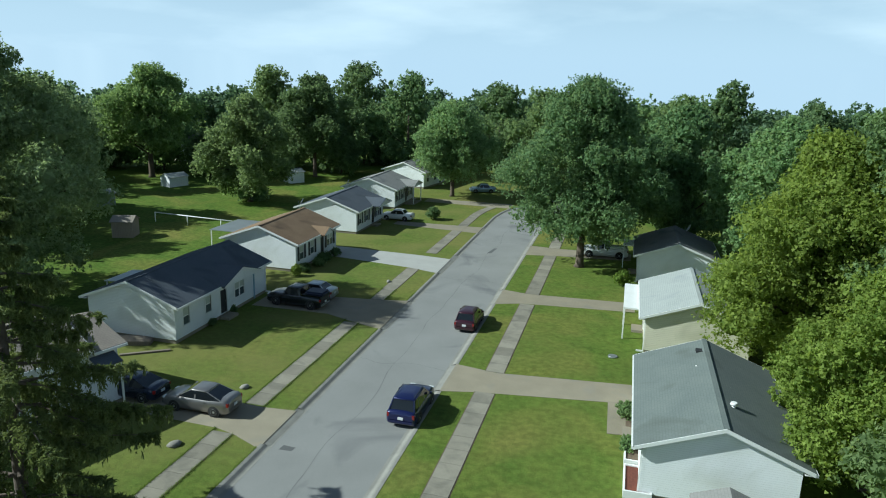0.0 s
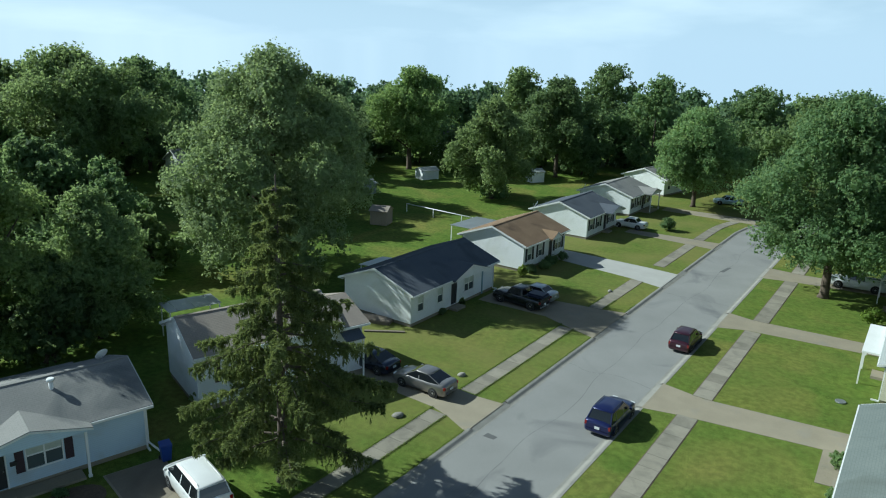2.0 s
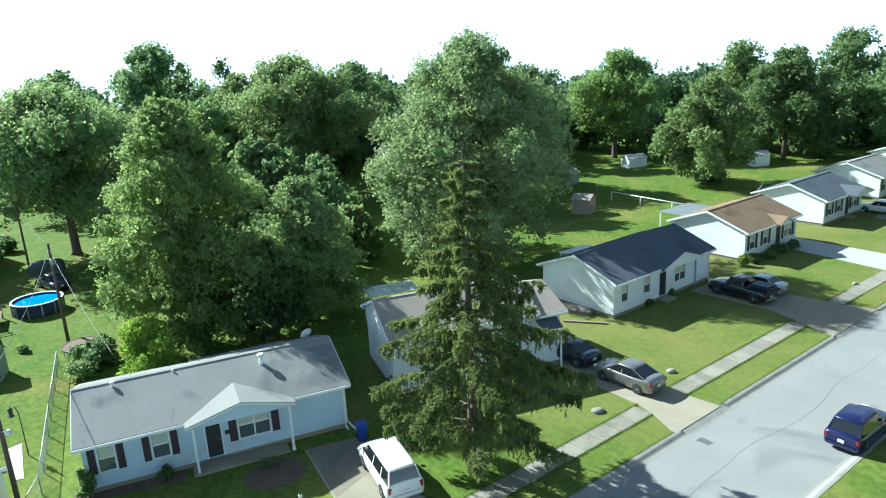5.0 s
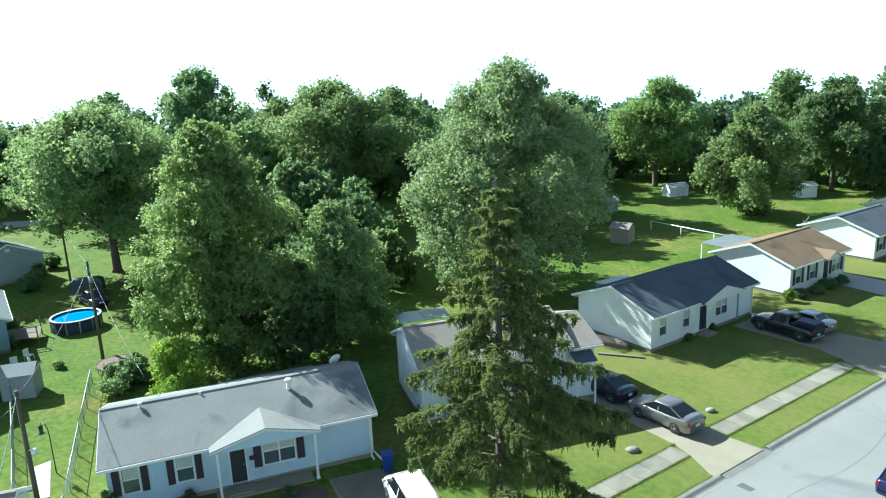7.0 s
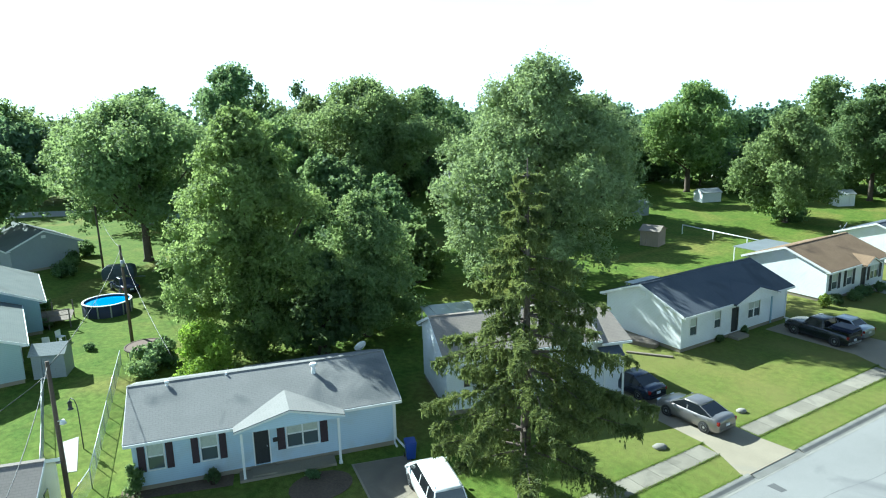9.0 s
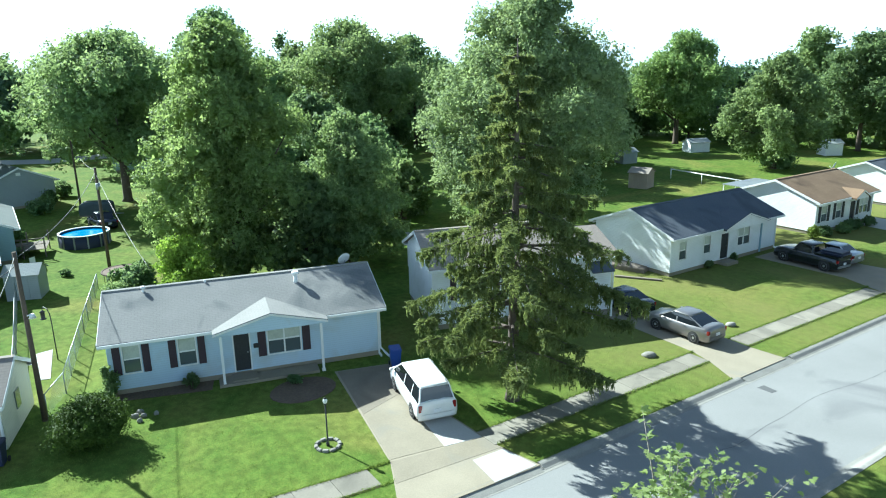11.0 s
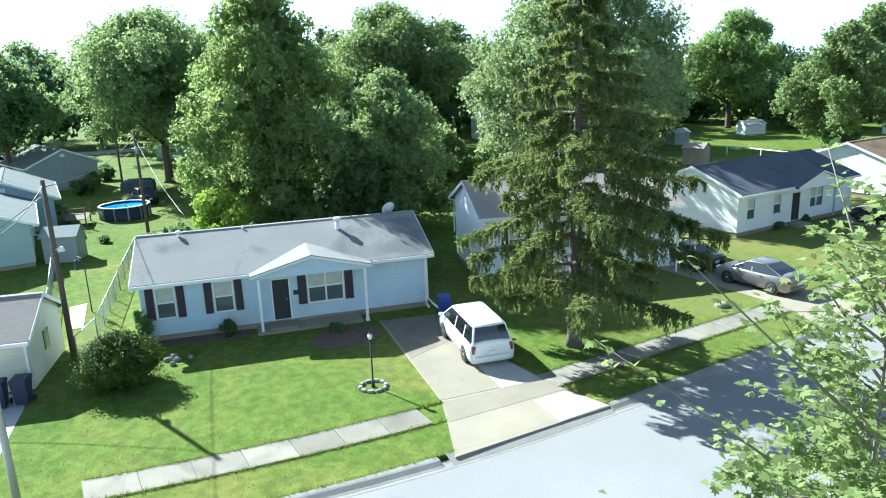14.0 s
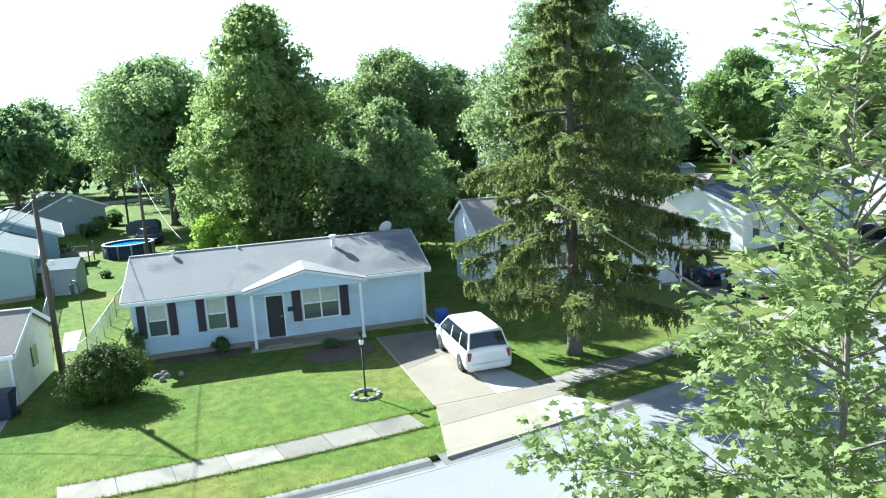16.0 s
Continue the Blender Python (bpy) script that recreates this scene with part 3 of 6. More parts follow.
# The bays of the driveway that stands nearest.
d1 = [o for o in bpy.data.objects if o.name.startswith("driveway")][0]
part("concrete_bay", Mesh().prism([(-29.6, 15.75), (-24.3, 14.85), (-24.0, 16.6), (-29.6, 16.35)], 0.0, 0.024), NEW_CONCRETE, d1, "newer white concrete bay")
part("concrete_bay", Mesh().prism([(-22.75, 15.2), (-20.98, 15.0), (-20.96, 17.1), (-22.7, 16.8)], 0.0, 0.024), NEW_CONCRETE, d1, "newer white concrete bay")
part("concrete_bay", Mesh().prism([(-33.8, 14.3), (-28.85, 13.3), (-29.65, 15.7), (-29.65, 16.35), (-33.0, 17.2)], 0.0, 0.02), SHADED_CONCRETE, d1, "concrete bay with the house shadow in its colour")
part("concrete_bay", Mesh().prism([(-28.82, 13.28), (-24.75, 12.45), (-24.35, 14.82), (-29.6, 15.7)], 0.0, 0.022), CONCRETE, d1)
part("concrete_bay", Mesh().prism([(-24.6, 12.4), (-23.15, 11.8), (-22.85, 16.75), (-23.95, 16.6)], 0.0, 0.02), CONCRETE, d1)

# Kerbs with an upright face, dropped at the driveways.
for nm, x0, x1, runs in (("west", KL - 0.13, KL + 0.02, [(-20, -9.2), (-3.2, 10.3), (17.3, 30.8), (35.3, 49.6), (57.2, 66.8), (74.6, 86.4), (90.0, 105), (108.5, 150)]),
                         ("east", KR - 0.02, KR + 0.13, [(-20, 40.3), (44.9, 59.0), (63.6, 77.6), (82.3, 150)])):
    kb = thing("kerb", "pale worn concrete kerb along the street", "kerb", kind="structure")
    for y0, y1 in runs:
        ys = sorted({y0, y1, *[y for y in YS if y0 < y < y1]})
        top, foot = (x1, x1 + 0.34) if nm == "west" else (x0, x0 - 0.34)
        back = x0 if nm == "west" else x1
        prof = [(back, -0.16), (back, 0.016), (top, 0.016), ((top * 3 + foot) / 4, -0.004), ((top + foot * 3) / 4, -0.094), (foot, -0.114), (foot, -0.16)]
        if nm == "east":
            prof.reverse()
        part("kerb_length", Mesh().rings([[(x + bend(y), y, z) for x, z in prof] for y in ys], smooth=False), KERB, kb)
    gx = (x1 + 0.34, x1 + 0.5) if nm == "west" else (x0 - 0.5, x0 - 0.34)
    part("gutter", strip(Mesh(), *gx, -0.119, -20, 150, 0.02), KERB, kb, "concrete gutter edge")
# Dropped kerbs: concrete ramps from the driveways down to the street.
for xk, s, spans in ((KL, 1, [(10.6, 17.2), (30.9, 35.2), (49.8, 57.0), (67.0, 74.5), (86.5, 89.9), (-8.9, -3.5)]), (KR, -1, [(40.5, 44.7), (59.2, 63.4), (77.8, 82.1)])):
    for y0, y1 in spans:
        mb = Mesh()
        n = 4
        for k in range(n):
            a, b = y0 + (y1 - y0) * k / n, y0 + (y1 - y0) * (k + 1) / n
            q = [(xk + bend(a) - s * 0.12, a, 0.016), (xk + bend(a) + s * 0.42, a, -0.114), (xk + bend(b) + s * 0.42, b, -0.114), (xk + bend(b) - s * 0.12, b, 0.016)]
            mb.face(q if s > 0 else q[::-1])
        solo("dropped_kerb", mb, KERB, "worn concrete ramp from a driveway to the street", "kerb", kind="structure")
# The path by the first house on the east side, and the far street.
solo("garden_path", Mesh().prism([(-2.55, 38.0), (-1.4, 38.15), (-1.5, 42.4), (-2.65, 42.3)], -0.02, 0.025), CONCRETE, "concrete garden path beside the lawn", "path", kind="structure")
solo("far_road", Mesh().prism([(-165, -60), (-143, 3), (-139, 10), (-141, 30), (-160, 100), (-168, 100), (-148, 30), (-146, 10), (-150, 3), (-175, -60)][::-1], -0.02, 0.03), NEW_CONCRETE,
     "pale concrete street beyond the back gardens", "road", kind="structure")


# ---------------------------------------------------------------- houses
def wall_mesh(w, h, t, holes, top=None):
    """A wall in its plane: x along, y into the house, z up, with openings (x0, z0, x1, z1) right through it."""
    xs = sorted({0.0, w, *[v for q in holes for v in (q[0], q[2])]})
    zs = sorted({0.0, h, *[v for q in holes for v in (q[1], q[3])]})
    solid = lambda i, j: 0 <= i < len(xs) - 1 and 0 <= j < len(zs) - 1 and not any(
        q[0] - 1e-6 <= xs[i] and xs[i + 1] <= q[2] + 1e-6 and q[1] - 1e-6 <= zs[j] and zs[j + 1] <= q[3] + 1e-6 for q in holes)
    mb = Mesh()
    for i in range(len(xs) - 1):
        for j in range(len(zs) - 1):
            if not solid(i, j):
                continue
            a, b, c, d = xs[i], xs[i + 1], zs[j], zs[j + 1]
            mb.face([(a, 0, c), (b, 0, c), (b, 0, d), (a, 0, d)])
            mb.face([(b, t, c), (a, t, c), (a, t, d), (b, t, d)])
            if not solid(i - 1, j):
                mb.face([(a, t, c), (a, 0, c), (a, 0, d), (a, t, d)])
            if not solid(i + 1, j):
                mb.face([(b, 0, c), (b, t, c), (b, t, d), (b, 0, d)])
            if not solid(i, j - 1):
                mb.face([(a, t, c), (b, t, c), (b, 0, c), (a, 0, c)])
            if not solid(i, j + 1):
                mb.face([(a, 0, d), (b, 0, d), (b, t, d), (a, t, d)])
    return mb


def window(parent, x0, z0, w, h, shutters=None, sashes=1, curtain=True):
    """A sash window in the front wall: frame, panes, meeting rail, shutters."""
    win = part("window", Mesh().box((x0 - 0.06, -0.035, z0 - 0.07), (x0 + w + 0.06, -0.003, z0)).box((x0 - 0.06, -0.035, z0 + h), (x0 + w + 0.06, -0.003, z0 + h + 0.08))
               .box((x0 - 0.07, -0.03, z0), (x0, 0.06, z0 + h)).box((x0 + w, -0.03, z0), (x0 + w + 0.07, 0.06, z0 + h)), WHITE, parent)
    step = w / sashes
    for s in range(sashes):
        a = x0 + s * step
        if s:
            part("mullion", Mesh().box((a - 0.04, -0.02, z0), (a + 0.04, 0.07, z0 + h)), WHITE, win)
        part("meeting_rail", Mesh().box((a + 0.02, 0.005, z0 + h * 0.48), (a + step - 0.02, 0.05, z0 + h * 0.53)), WHITE, win)
        for lo, hi, dy in ((0.0, 0.49, 0.05), (0.52, 1.0, 0.03)):
            part("pane", Mesh().box((a + 0.01, dy, z0 + h * lo), (a + step - 0.01, dy + 0.012, z0 + h * hi)), GLASS if lo == 0 or not curtain else CURTAIN, win)
    if shutters:
        sw = min(0.42, 0.36 + 0.06 * (sashes - 1))
        for a in (x0 - 0.12 - sw, x0 + w + 0.12):
            part("shutter", Mesh().box((a, -0.05, z0 - 0.06), (a + sw, -0.004, z0 + h + 0.06)), shutters, parent, "louvred dark shutter", bevel=0.008)
    return win


def gable_wall(d, h, rise, t=0.16):
    """An end wall with its gable: x into the wall, y along the house's depth."""
    mb = Mesh()
    a = [(0, 0, 0), (0, d, 0), (0, d, h), (0, d / 2, h + rise), (0, 0, h)]
    b = [(t, y, z) for _, y, z in a]
    mb.face(list(reversed(a))).face(b)
    for i in range(5):
        j = (i + 1) % 5
        mb.face([a[i], a[j], b[j], b[i]])
    return mb


def roof_slope(x0, x1, y0, z0, y1, z1, t=0.13):
    """A slab of roof from the eaves (y0, z0) to the ridge (y1, z1)."""
    n = Vector((0, z0 - z1, y1 - y0)).normalized() * t * (1 if y1 > y0 else -1)
    lo = [(x0, y0, z0), (x1, y0, z0), (x1, y1, z1), (x0, y1, z1)]
    hi = [(x, y + n.y, z + n.z) for x, y, z in lo]
    mb = Mesh().face(hi if y1 > y0 else hi[::-1]).face(lo[::-1] if y1 > y0 else lo)
    for i in range(4):
        j = (i + 1) % 4
        mb.face([lo[i], lo[j], hi[j], hi[i]] if y1 > y0 else [hi[i], hi[j], lo[j], lo[i]])
    return mb


def house(label, m, L, D, siding, roofing, windows=(), doors=(), eave=2.85, ridge=4.4, porch=None, shutters=None, group="houses along the street",
          floor=0.3, front=0.45, rake=0.3, gable=None, trim=None, name="house"):
    """A ranch house: x along the front, y to the back, front at y = 0."""
    trim = trim or WHITE
    hs = thing(name, label, "house", m, group)
    H, T = eave - 0.06, 0.16
    half = D / 2
    slope = (ridge - eave) / (half + front)
    zw = eave + slope * front  # where the roof's underside meets the wall
    part("foundation", Mesh().box((0.06, 0.06, -0.25), (L - 0.06, D - 0.06, floor)), CONCRETE, hs, "grey concrete foundation")
    holes = [(x, z - floor, x + w, z + h - floor) for x, z, w, h, *_ in windows] + [(x, 0.03, x + w, 0.03 + h) for x, w, h in doors]
    fw = part("front_wall", wall_mesh(L, zw - floor, T, holes), siding, hs)
    fw.location.z = floor
    bw = part("back_wall", wall_mesh(L, zw - floor, T, []), siding, hs)
    bw.matrix_basis = pose(L, D, floor, 0, 0, 180)
    for x, flip in ((0, False), (L, True)):
        gw = part("gable_wall", gable_wall(D - 0.004, zw - floor, slope * half), gable or siding, hs)
        gw.matrix_basis = pose(0.002, 0.002, floor) if not flip else pose(L - 0.002, D - 0.002, floor, 0, 0, 180)
    for x, z, w, h, *more in windows:
        window(hs, x, z, w, h, shutters, more[0] if more else 1)
    for x, w, h in doors:
        dr = part("door", Mesh().box((x + 0.02, 0.05, floor + 0.04), (x + w - 0.02, 0.1, floor + 0.02 + h)), DARK_PLASTIC, hs, "dark storm door", bevel=0.01)
        part("door_frame", Mesh().box((x - 0.07, -0.03, floor), (x, 0.08, floor + h + 0.1)).box((x + w, -0.03, floor), (x + w + 0.07, 0.08, floor + h + 0.1))
             .box((x, -0.03, floor + h + 0.03), (x + w, 0.08, floor + h + 0.1)), WHITE, dr)
        part("door_knob", Mesh().box((x + w - 0.14, 0.0, floor + 1.0), (x + w - 0.08, 0.05, floor + 1.06)), ALLOY, dr)
        part("doorstep", Mesh().box((x - 0.25, -0.9, -0.02), (x + w + 0.25, 0.0, floor - 0.08)), CONCRETE, hs, "concrete doorstep")
    # roof
    for y0, y1 in ((-front, half), (D + front, half)):
        part("roof_slope", roof_slope(-rake, L + rake, y0, eave, y1 + (0.0005 if y0 < 0 else -0.0005), ridge), roofing, hs)
    tn = 0.13 * math.cos(math.atan(slope))
    part("ridge_cap", Mesh().box((-rake, half - 0.14, ridge + tn - 0.035), (L + rake, half + 0.14, ridge + tn + 0.02)), roofing, hs)
    for y in (-front, D + front):
        s = -1 if y < 0 else 1
        part("gutter", Mesh().box((-rake, min(y, y + s * 0.12), eave - 0.06), (L + rake, max(y, y + s * 0.12), eave + 0.09)), trim, hs, "white metal gutter")
        part("soffit", Mesh().box((-rake + 0.02, min(y - s * 0.02, y - s * (front - 0.002)), eave - 0.05), (L + rake - 0.02, max(y - s * 0.02, y - s * (front - 0.002)), eave - 0.005)), trim, hs)
    for x in (-rake - 0.03, L + rake):
        for y0, y1 in ((-front, half), (D + front, half)):
            mb = Mesh()
            a, b = (y0, eave - 0.06), (y1, ridge - 0.06)
            q = [(x, a[0], a[1]), (x, b[0], b[1]), (x, b[0], b[1] + 0.2), (x, a[0], a[1] + 0.2)]
            r = [(x + 0.03, y, z) for _, y, z in q]
            mb.face(q).face(r[::-1])
            for i in range(4):
                j = (i + 1) % 4
                mb.face([q[j], q[i], r[i], r[j]])
            part("rake_board", mb, trim, hs)
    part("gable_vent", Mesh().box((-0.03, half - 0.25, ridge - 0.85), (0.0, half + 0.25, ridge - 0.5)), trim, hs, "white louvred gable vent")
    for x, y in ((L - 0.12, -0.08),):
        part("downspout", Mesh().box((x, y, 0.25), (x + 0.09, y + 0.07, eave)).box((x, y - 0.45, 0.12), (x + 0.09, y + 0.07, 0.22)), trim, hs, "white metal downspout")
    if porch:
        px0, px1, py, pz, posts = porch
        mid, ph = (px0 + px1) / 2, (px1 - px0) / 2
        apex = eave + 0.02 + ph * pz
        yb = (apex - eave) / slope - front  # where its ridge meets the main roof
        for s in (-1, 1):
            xe = mid + s * (ph + 0.2)
            ze = apex - (ph + 0.2) * pz
            yb0 = (ze - eave) / slope - front
            lo = [Vector((xe, py - 0.15, ze)), Vector((mid, py - 0.15, apex)), Vector((mid, yb, apex)), Vector((xe, max(yb0, -front), ze))]
            hi = [p + Vector((0, 0, 0.15)) for p in lo]
            mb = Mesh().face(hi[::-1] if s > 0 else hi).face(lo if s > 0 else lo[::-1])
            for i in range(4):
                j = (i + 1) % 4
                mb.face([hi[i], hi[j], lo[j], lo[i]] if s > 0 else [lo[i], lo[j], hi[j], hi[i]])
            part("porch_roof", mb, roofing, hs)
            part("porch_rake", Mesh().face([(xe, py - 0.18, ze + 0.0), (mid, py - 0.18, apex + 0.0), (mid, py - 0.18, apex + 0.1), (xe, py - 0.18, ze + 0.1)])
                 .face([(xe, py - 0.15, ze + 0.0), (xe, py - 0.15, ze + 0.1), (mid, py - 0.15, apex + 0.1), (mid, py - 0.15, apex + 0.0)])
                 .face([(xe, py - 0.18, ze + 0.0), (xe, py - 0.15, ze + 0.0), (mid, py - 0.15, apex + 0.0), (mid, py - 0.18, apex + 0.0)])
                 .face([(xe, py - 0.18, ze + 0.1), (mid, py - 0.18, apex + 0.1), (mid, py - 0.15, apex + 0.1), (xe, py - 0.15, ze + 0.1)]), trim, hs)
        tri = [(px0 - 0.05, py, eave - 0.12), (px1 + 0.05, py, eave - 0.12), (px1 + 0.05, py, eave + 0.02), (mid, py, apex), (px0 - 0.05, py, eave + 0.02)]
        tb = [(x, y + 0.12, z) for x, y, z in tri]
        mb = Mesh().face(tri).face(tb[::-1])
        for i in range(5):
            j = (i + 1) % 5
            mb.face([tri[j], tri[i], tb[i], tb[j]])
        part("porch_gable", mb, gable or siding, hs)
        part("porch_ceiling", Mesh().box((px0, py + 0.13, eave - 0.11), (px1, -0.01, eave - 0.07)), trim, hs)
        if posts:
            for x in (px0 + 0.1, px1 - 0.22):
                part("porch_post", Mesh().box((x, py, 0.02), (x + 0.13, py + 0.13, eave - 0.12)).box((x - 0.03, py - 0.03, 0.0), (x + 0.16, py + 0.16, 0.14)), WHITE, hs, "white square porch post", bevel=0.01)
            part("porch_slab", Mesh().box((px0 - 0.1, py - 0.1, -0.1), (px1 - 0.4, -0.02, floor - 0.16)), CONCRETE, hs, "concrete porch slab")
    return hs


def vent_pipe(parent, x, y, z, r=0.11, h=0.55, cap=True):
    p = part("flue_pipe", Mesh().cyl((x, y, z), r, h, 12), WHITE, parent, "white metal flue pipe")
    if cap:
        part("flue_cap", Mesh().cyl((x, y, z + h + 0.04), r * 1.9, 0.13, 14, r * 1.5).cyl((x, y, z + h - 0.02), r * 0.7, 0.1, 8), WHITE, p)
    return p


def dish(parent, x, y, z, face, size=0.38):
    """A satellite dish on a bent mast."""
    d = part("dish_mast", Mesh().tube([(x, y, z), (x, y, z + 0.35), (x + 0.06, y, z + 0.55)], 0.025, 8), STEEL, parent)
    rings = []
    turn = pose(x + 0.06, y, z + 0.6, 62, 0, face)
    for r, dz in ((0.01, 0.0), (size * 0.5, 0.03), (size * 0.85, 0.085), (size, 0.12), (size * 1.0, 0.13), (size * 0.85, 0.1), (size * 0.5, 0.045), (0.01, 0.015)):
        rings.append([turn @ Vector((r * math.cos(a), r * math.sin(a), dz)) for a in [2 * math.pi * j / 20 for j in range(20)]])
    part("dish_reflector", Mesh().rings(rings, caps=False), WHITE, d, "pale grey satellite dish")
    part("feed_arm", Mesh().tube([turn @ Vector((0, -size, 0.1)), turn @ Vector((0, -size * 0.2, 0.45))], 0.015, 6), STEEL, d)
    return d


# First house on the west side, turned a little.
h1 = house("pale blue ranch house with grey roof and gabled porch", pose(-37.79, 3.89, 0, 0, 0, 75.9), 13.8, 7.4, BLUE_SIDING, SHINGLE_GREY,
           windows=[(0.72, 1.15, 0.76, 1.42), (3.32, 1.15, 0.80, 1.42), (7.76, 1.05, 1.66, 1.5, 2)], doors=[(6.0, 0.78, 2.05)],
           porch=(5.2, 10.6, -0.95, 0.26, True), shutters=SHUTTER, ridge=4.3)
vent_pipe(h1, 9.72, 2.6, 3.65, 0.12, 0.85)
vent_pipe(h1, 1.75, 3.3, 4.1, 0.07, 0.32)
vent_pipe(h1, 4.9, 3.5, 4.2, 0.06, 0.3, False)
dish(h1, 12.9, 4.6, 3.85, 200, 0.4)
part("wall_mailbox", Mesh().box((6.98, -0.13, 1.55), (7.3, -0.003, 1.76)), BLACK_METAL, h1, "black metal letter box", bevel=0.01)
part("crawl_vent", Mesh().box((6.1, -0.98, 0.02), (6.9, -0.93, 0.13)), DARK_PLASTIC, h1)
part("rear_extension", Mesh().box((6.2, 7.45, 0.0), (12.0, 9.0, 2.3)), BLUE_SIDING, h1)
part("extension_roof", Mesh().box((6.0, 7.95, 2.4), (12.2, 9.25, 2.52)), SHINGLE_GREY, h1, "low grey lean-to roof")
part("side_downspout", Mesh().box((13.72, -0.1, 0.5), (13.84, -0.02, 2.8)).tube([(13.78, -0.06, 0.52), (14.0, -0.3, 0.25), (14.2, -0.85, 0.1)], 0.06, 8), WHITE, h1, "white bent downspout")

h2 = house("white house with light brown roof behind a spruce", pose(-35.66, 21.6, 0, 0, 0, 72), 9.9, 6.4, WHITE_SIDING, SHINGLE_TAN,
           windows=[(1.6, 1.9, 0.9, 1.3), (4.4, 1.8, 1.7, 1.4, 2)], doors=[(6.6, 0.92, 2.05)], shutters=SHUTTER, eave=3.9, ridge=5.45, floor=0.35)
# Its lower wing; the dark roof on posts in front is added for shade.
wing_top = lambda y: 4.85 - 0.33 * abs(y - 3.2)
part("wing_wall", Mesh().box((9.95, 0.1, -0.2), (12.0, 6.3, 3.55)), WHITE_SIDING, h2)
gab = [(12.003, 0.1, 3.4), (12.003, 6.3, 3.4), (12.003, 6.3, wing_top(6.3)), (12.003, 3.2, 4.85), (12.003, 0.1, wing_top(0.1))]
part("wing_gable", Mesh().face(gab).face([(11.85, y, z) for _, y, z in gab][::-1]), WHITE_SIDING, h2)
for y0 in (-0.4, 6.8):
    part("wing_roof", roof_slope(10.22, 12.35, y0, wing_top(y0), 3.2 + (0.0005 if y0 < 3 else -0.0005), 4.85), SHINGLE_TAN, h2)
part("wing_gutter", Mesh().box((10.22, -0.52, wing_top(-0.4) - 0.06), (12.35, -0.4, wing_top(-0.4) + 0.09)), WHITE, h2, "white metal gutter")
part("entry_shade_roof", roof_slope(9.98, 11.5, -1.25, 3.0, -0.3, 3.42, 0.08), SHINGLE_DARK, h2, "small dark roof added for the shade at the entry")
for x in (10.05, 11.35):
    part("entry_post", Mesh().box((x, -1.2, 0.0), (x + 0.1, -1.1, 3.0)), WHITE, h2)
h3 = house("white ranch house with dark charcoal roof", pose(-34.2, 41.6, 0, 0, 0, 90), 13.4, 7.6, WHITE_SIDING, SHINGLE_DARK,
           windows=[(1.0, 1.15, 0.75, 1.35), (3.9, 1.15, 0.75, 1.35), (8.2, 1.1, 1.5, 1.4, 2)], doors=[(6.0, 0.92, 2.05)],
           porch=(5.6, 11.0, -0.7, 0.33, False), shutters=None, eave=2.9, ridge=4.5)
part("blue_downpipe", Mesh().box((11.2, -0.09, 0.1), (11.35, -0.01, 2.7)), DIM_BLUE_SIDING, h3, "dull blue downpipe")
h4 = house("white ranch house with brown roof and black shutters", pose(-34.6, 61.9, 0, 0, 0, 90), 10.0, 8.0, WHITE_SIDING, SHINGLE_BROWN,
           windows=[(0.9, 1.1, 0.9, 1.4), (3.4, 1.1, 0.9, 1.4), (7.6, 1.0, 1.5, 1.5, 2)], doors=[(5.9, 0.92, 2.05)], porch=(5.0, 7.2, -0.9, 0.5, False), shutters=BLACK_SHUTTER, eave=2.9, ridge=4.5)
h5 = house("white ranch house with dark grey roof and satellite dish", pose(-35.3, 80.0, 0, 0, 0, 90), 9.6, 8.0, WHITE_SIDING, SHINGLE_DARK,
           windows=[(0.9, 1.1, 0.9, 1.4), (3.2, 1.1, 0.9, 1.4), (7.0, 1.0, 1.4, 1.5, 2)], doors=[(5.4, 0.92, 2.05)], porch=(4.6, 9.0, -1.4, 0.3, False), shutters=BLACK_SHUTTER)
dish(h5, 0.2, 7.6, 2.9, 200, 0.55)
h6 = house("white ranch house with grey roof under trees", pose(-36.2, 97.5, 0, 0, 0, 90), 9.0, 8.2, WHITE_SIDING, SHINGLE_GREY,
           windows=[(0.9, 1.1, 0.9, 1.4), (3.2, 1.1, 0.9, 1.4), (6.6, 1.0, 1.4, 1.5, 2)], doors=[(5.0, 0.92, 2.05)], porch=(4.4, 8.6, -1.6, 0.3, True), shutters=BLACK_SHUTTER)
dish(h6, 0.2, 7.6, 2.9, 200, 0.5)
h7 = house("white house beyond the street's far end", pose(-37.5, 117, 0, 0, 0, 80), 11.0, 8.0, WHITE_SIDING, SHINGLE_GREY,
           windows=[(1.2, 1.1, 0.9, 1.4), (4.2, 1.1, 0.9, 1.4)], doors=[(6.4, 0.92, 2.05)])
# East side.
e1 = house("white ranch house with weathered grey roof", pose(-0.8, 43.2, 0, 0, 0, -90), 11.3, 7.2, WHITE_SIDING, SHINGLE_MOSS,
           windows=[(1.2, 1.1, 0.9, 1.4), (7.0, 1.1, 1.5, 1.4, 2)], doors=[(4.6, 0.92, 2.05)], ridge=4.45)
vent_pipe(e1, 8.5, 4.3, 4.0, 0.1, 0.4)
vent_pipe(e1, 3.6, 2.9, 4.1, 0.07, 0.22, False)
vent_pipe(e1, 6.0, 4.4, 4.0, 0.07, 0.25, False)
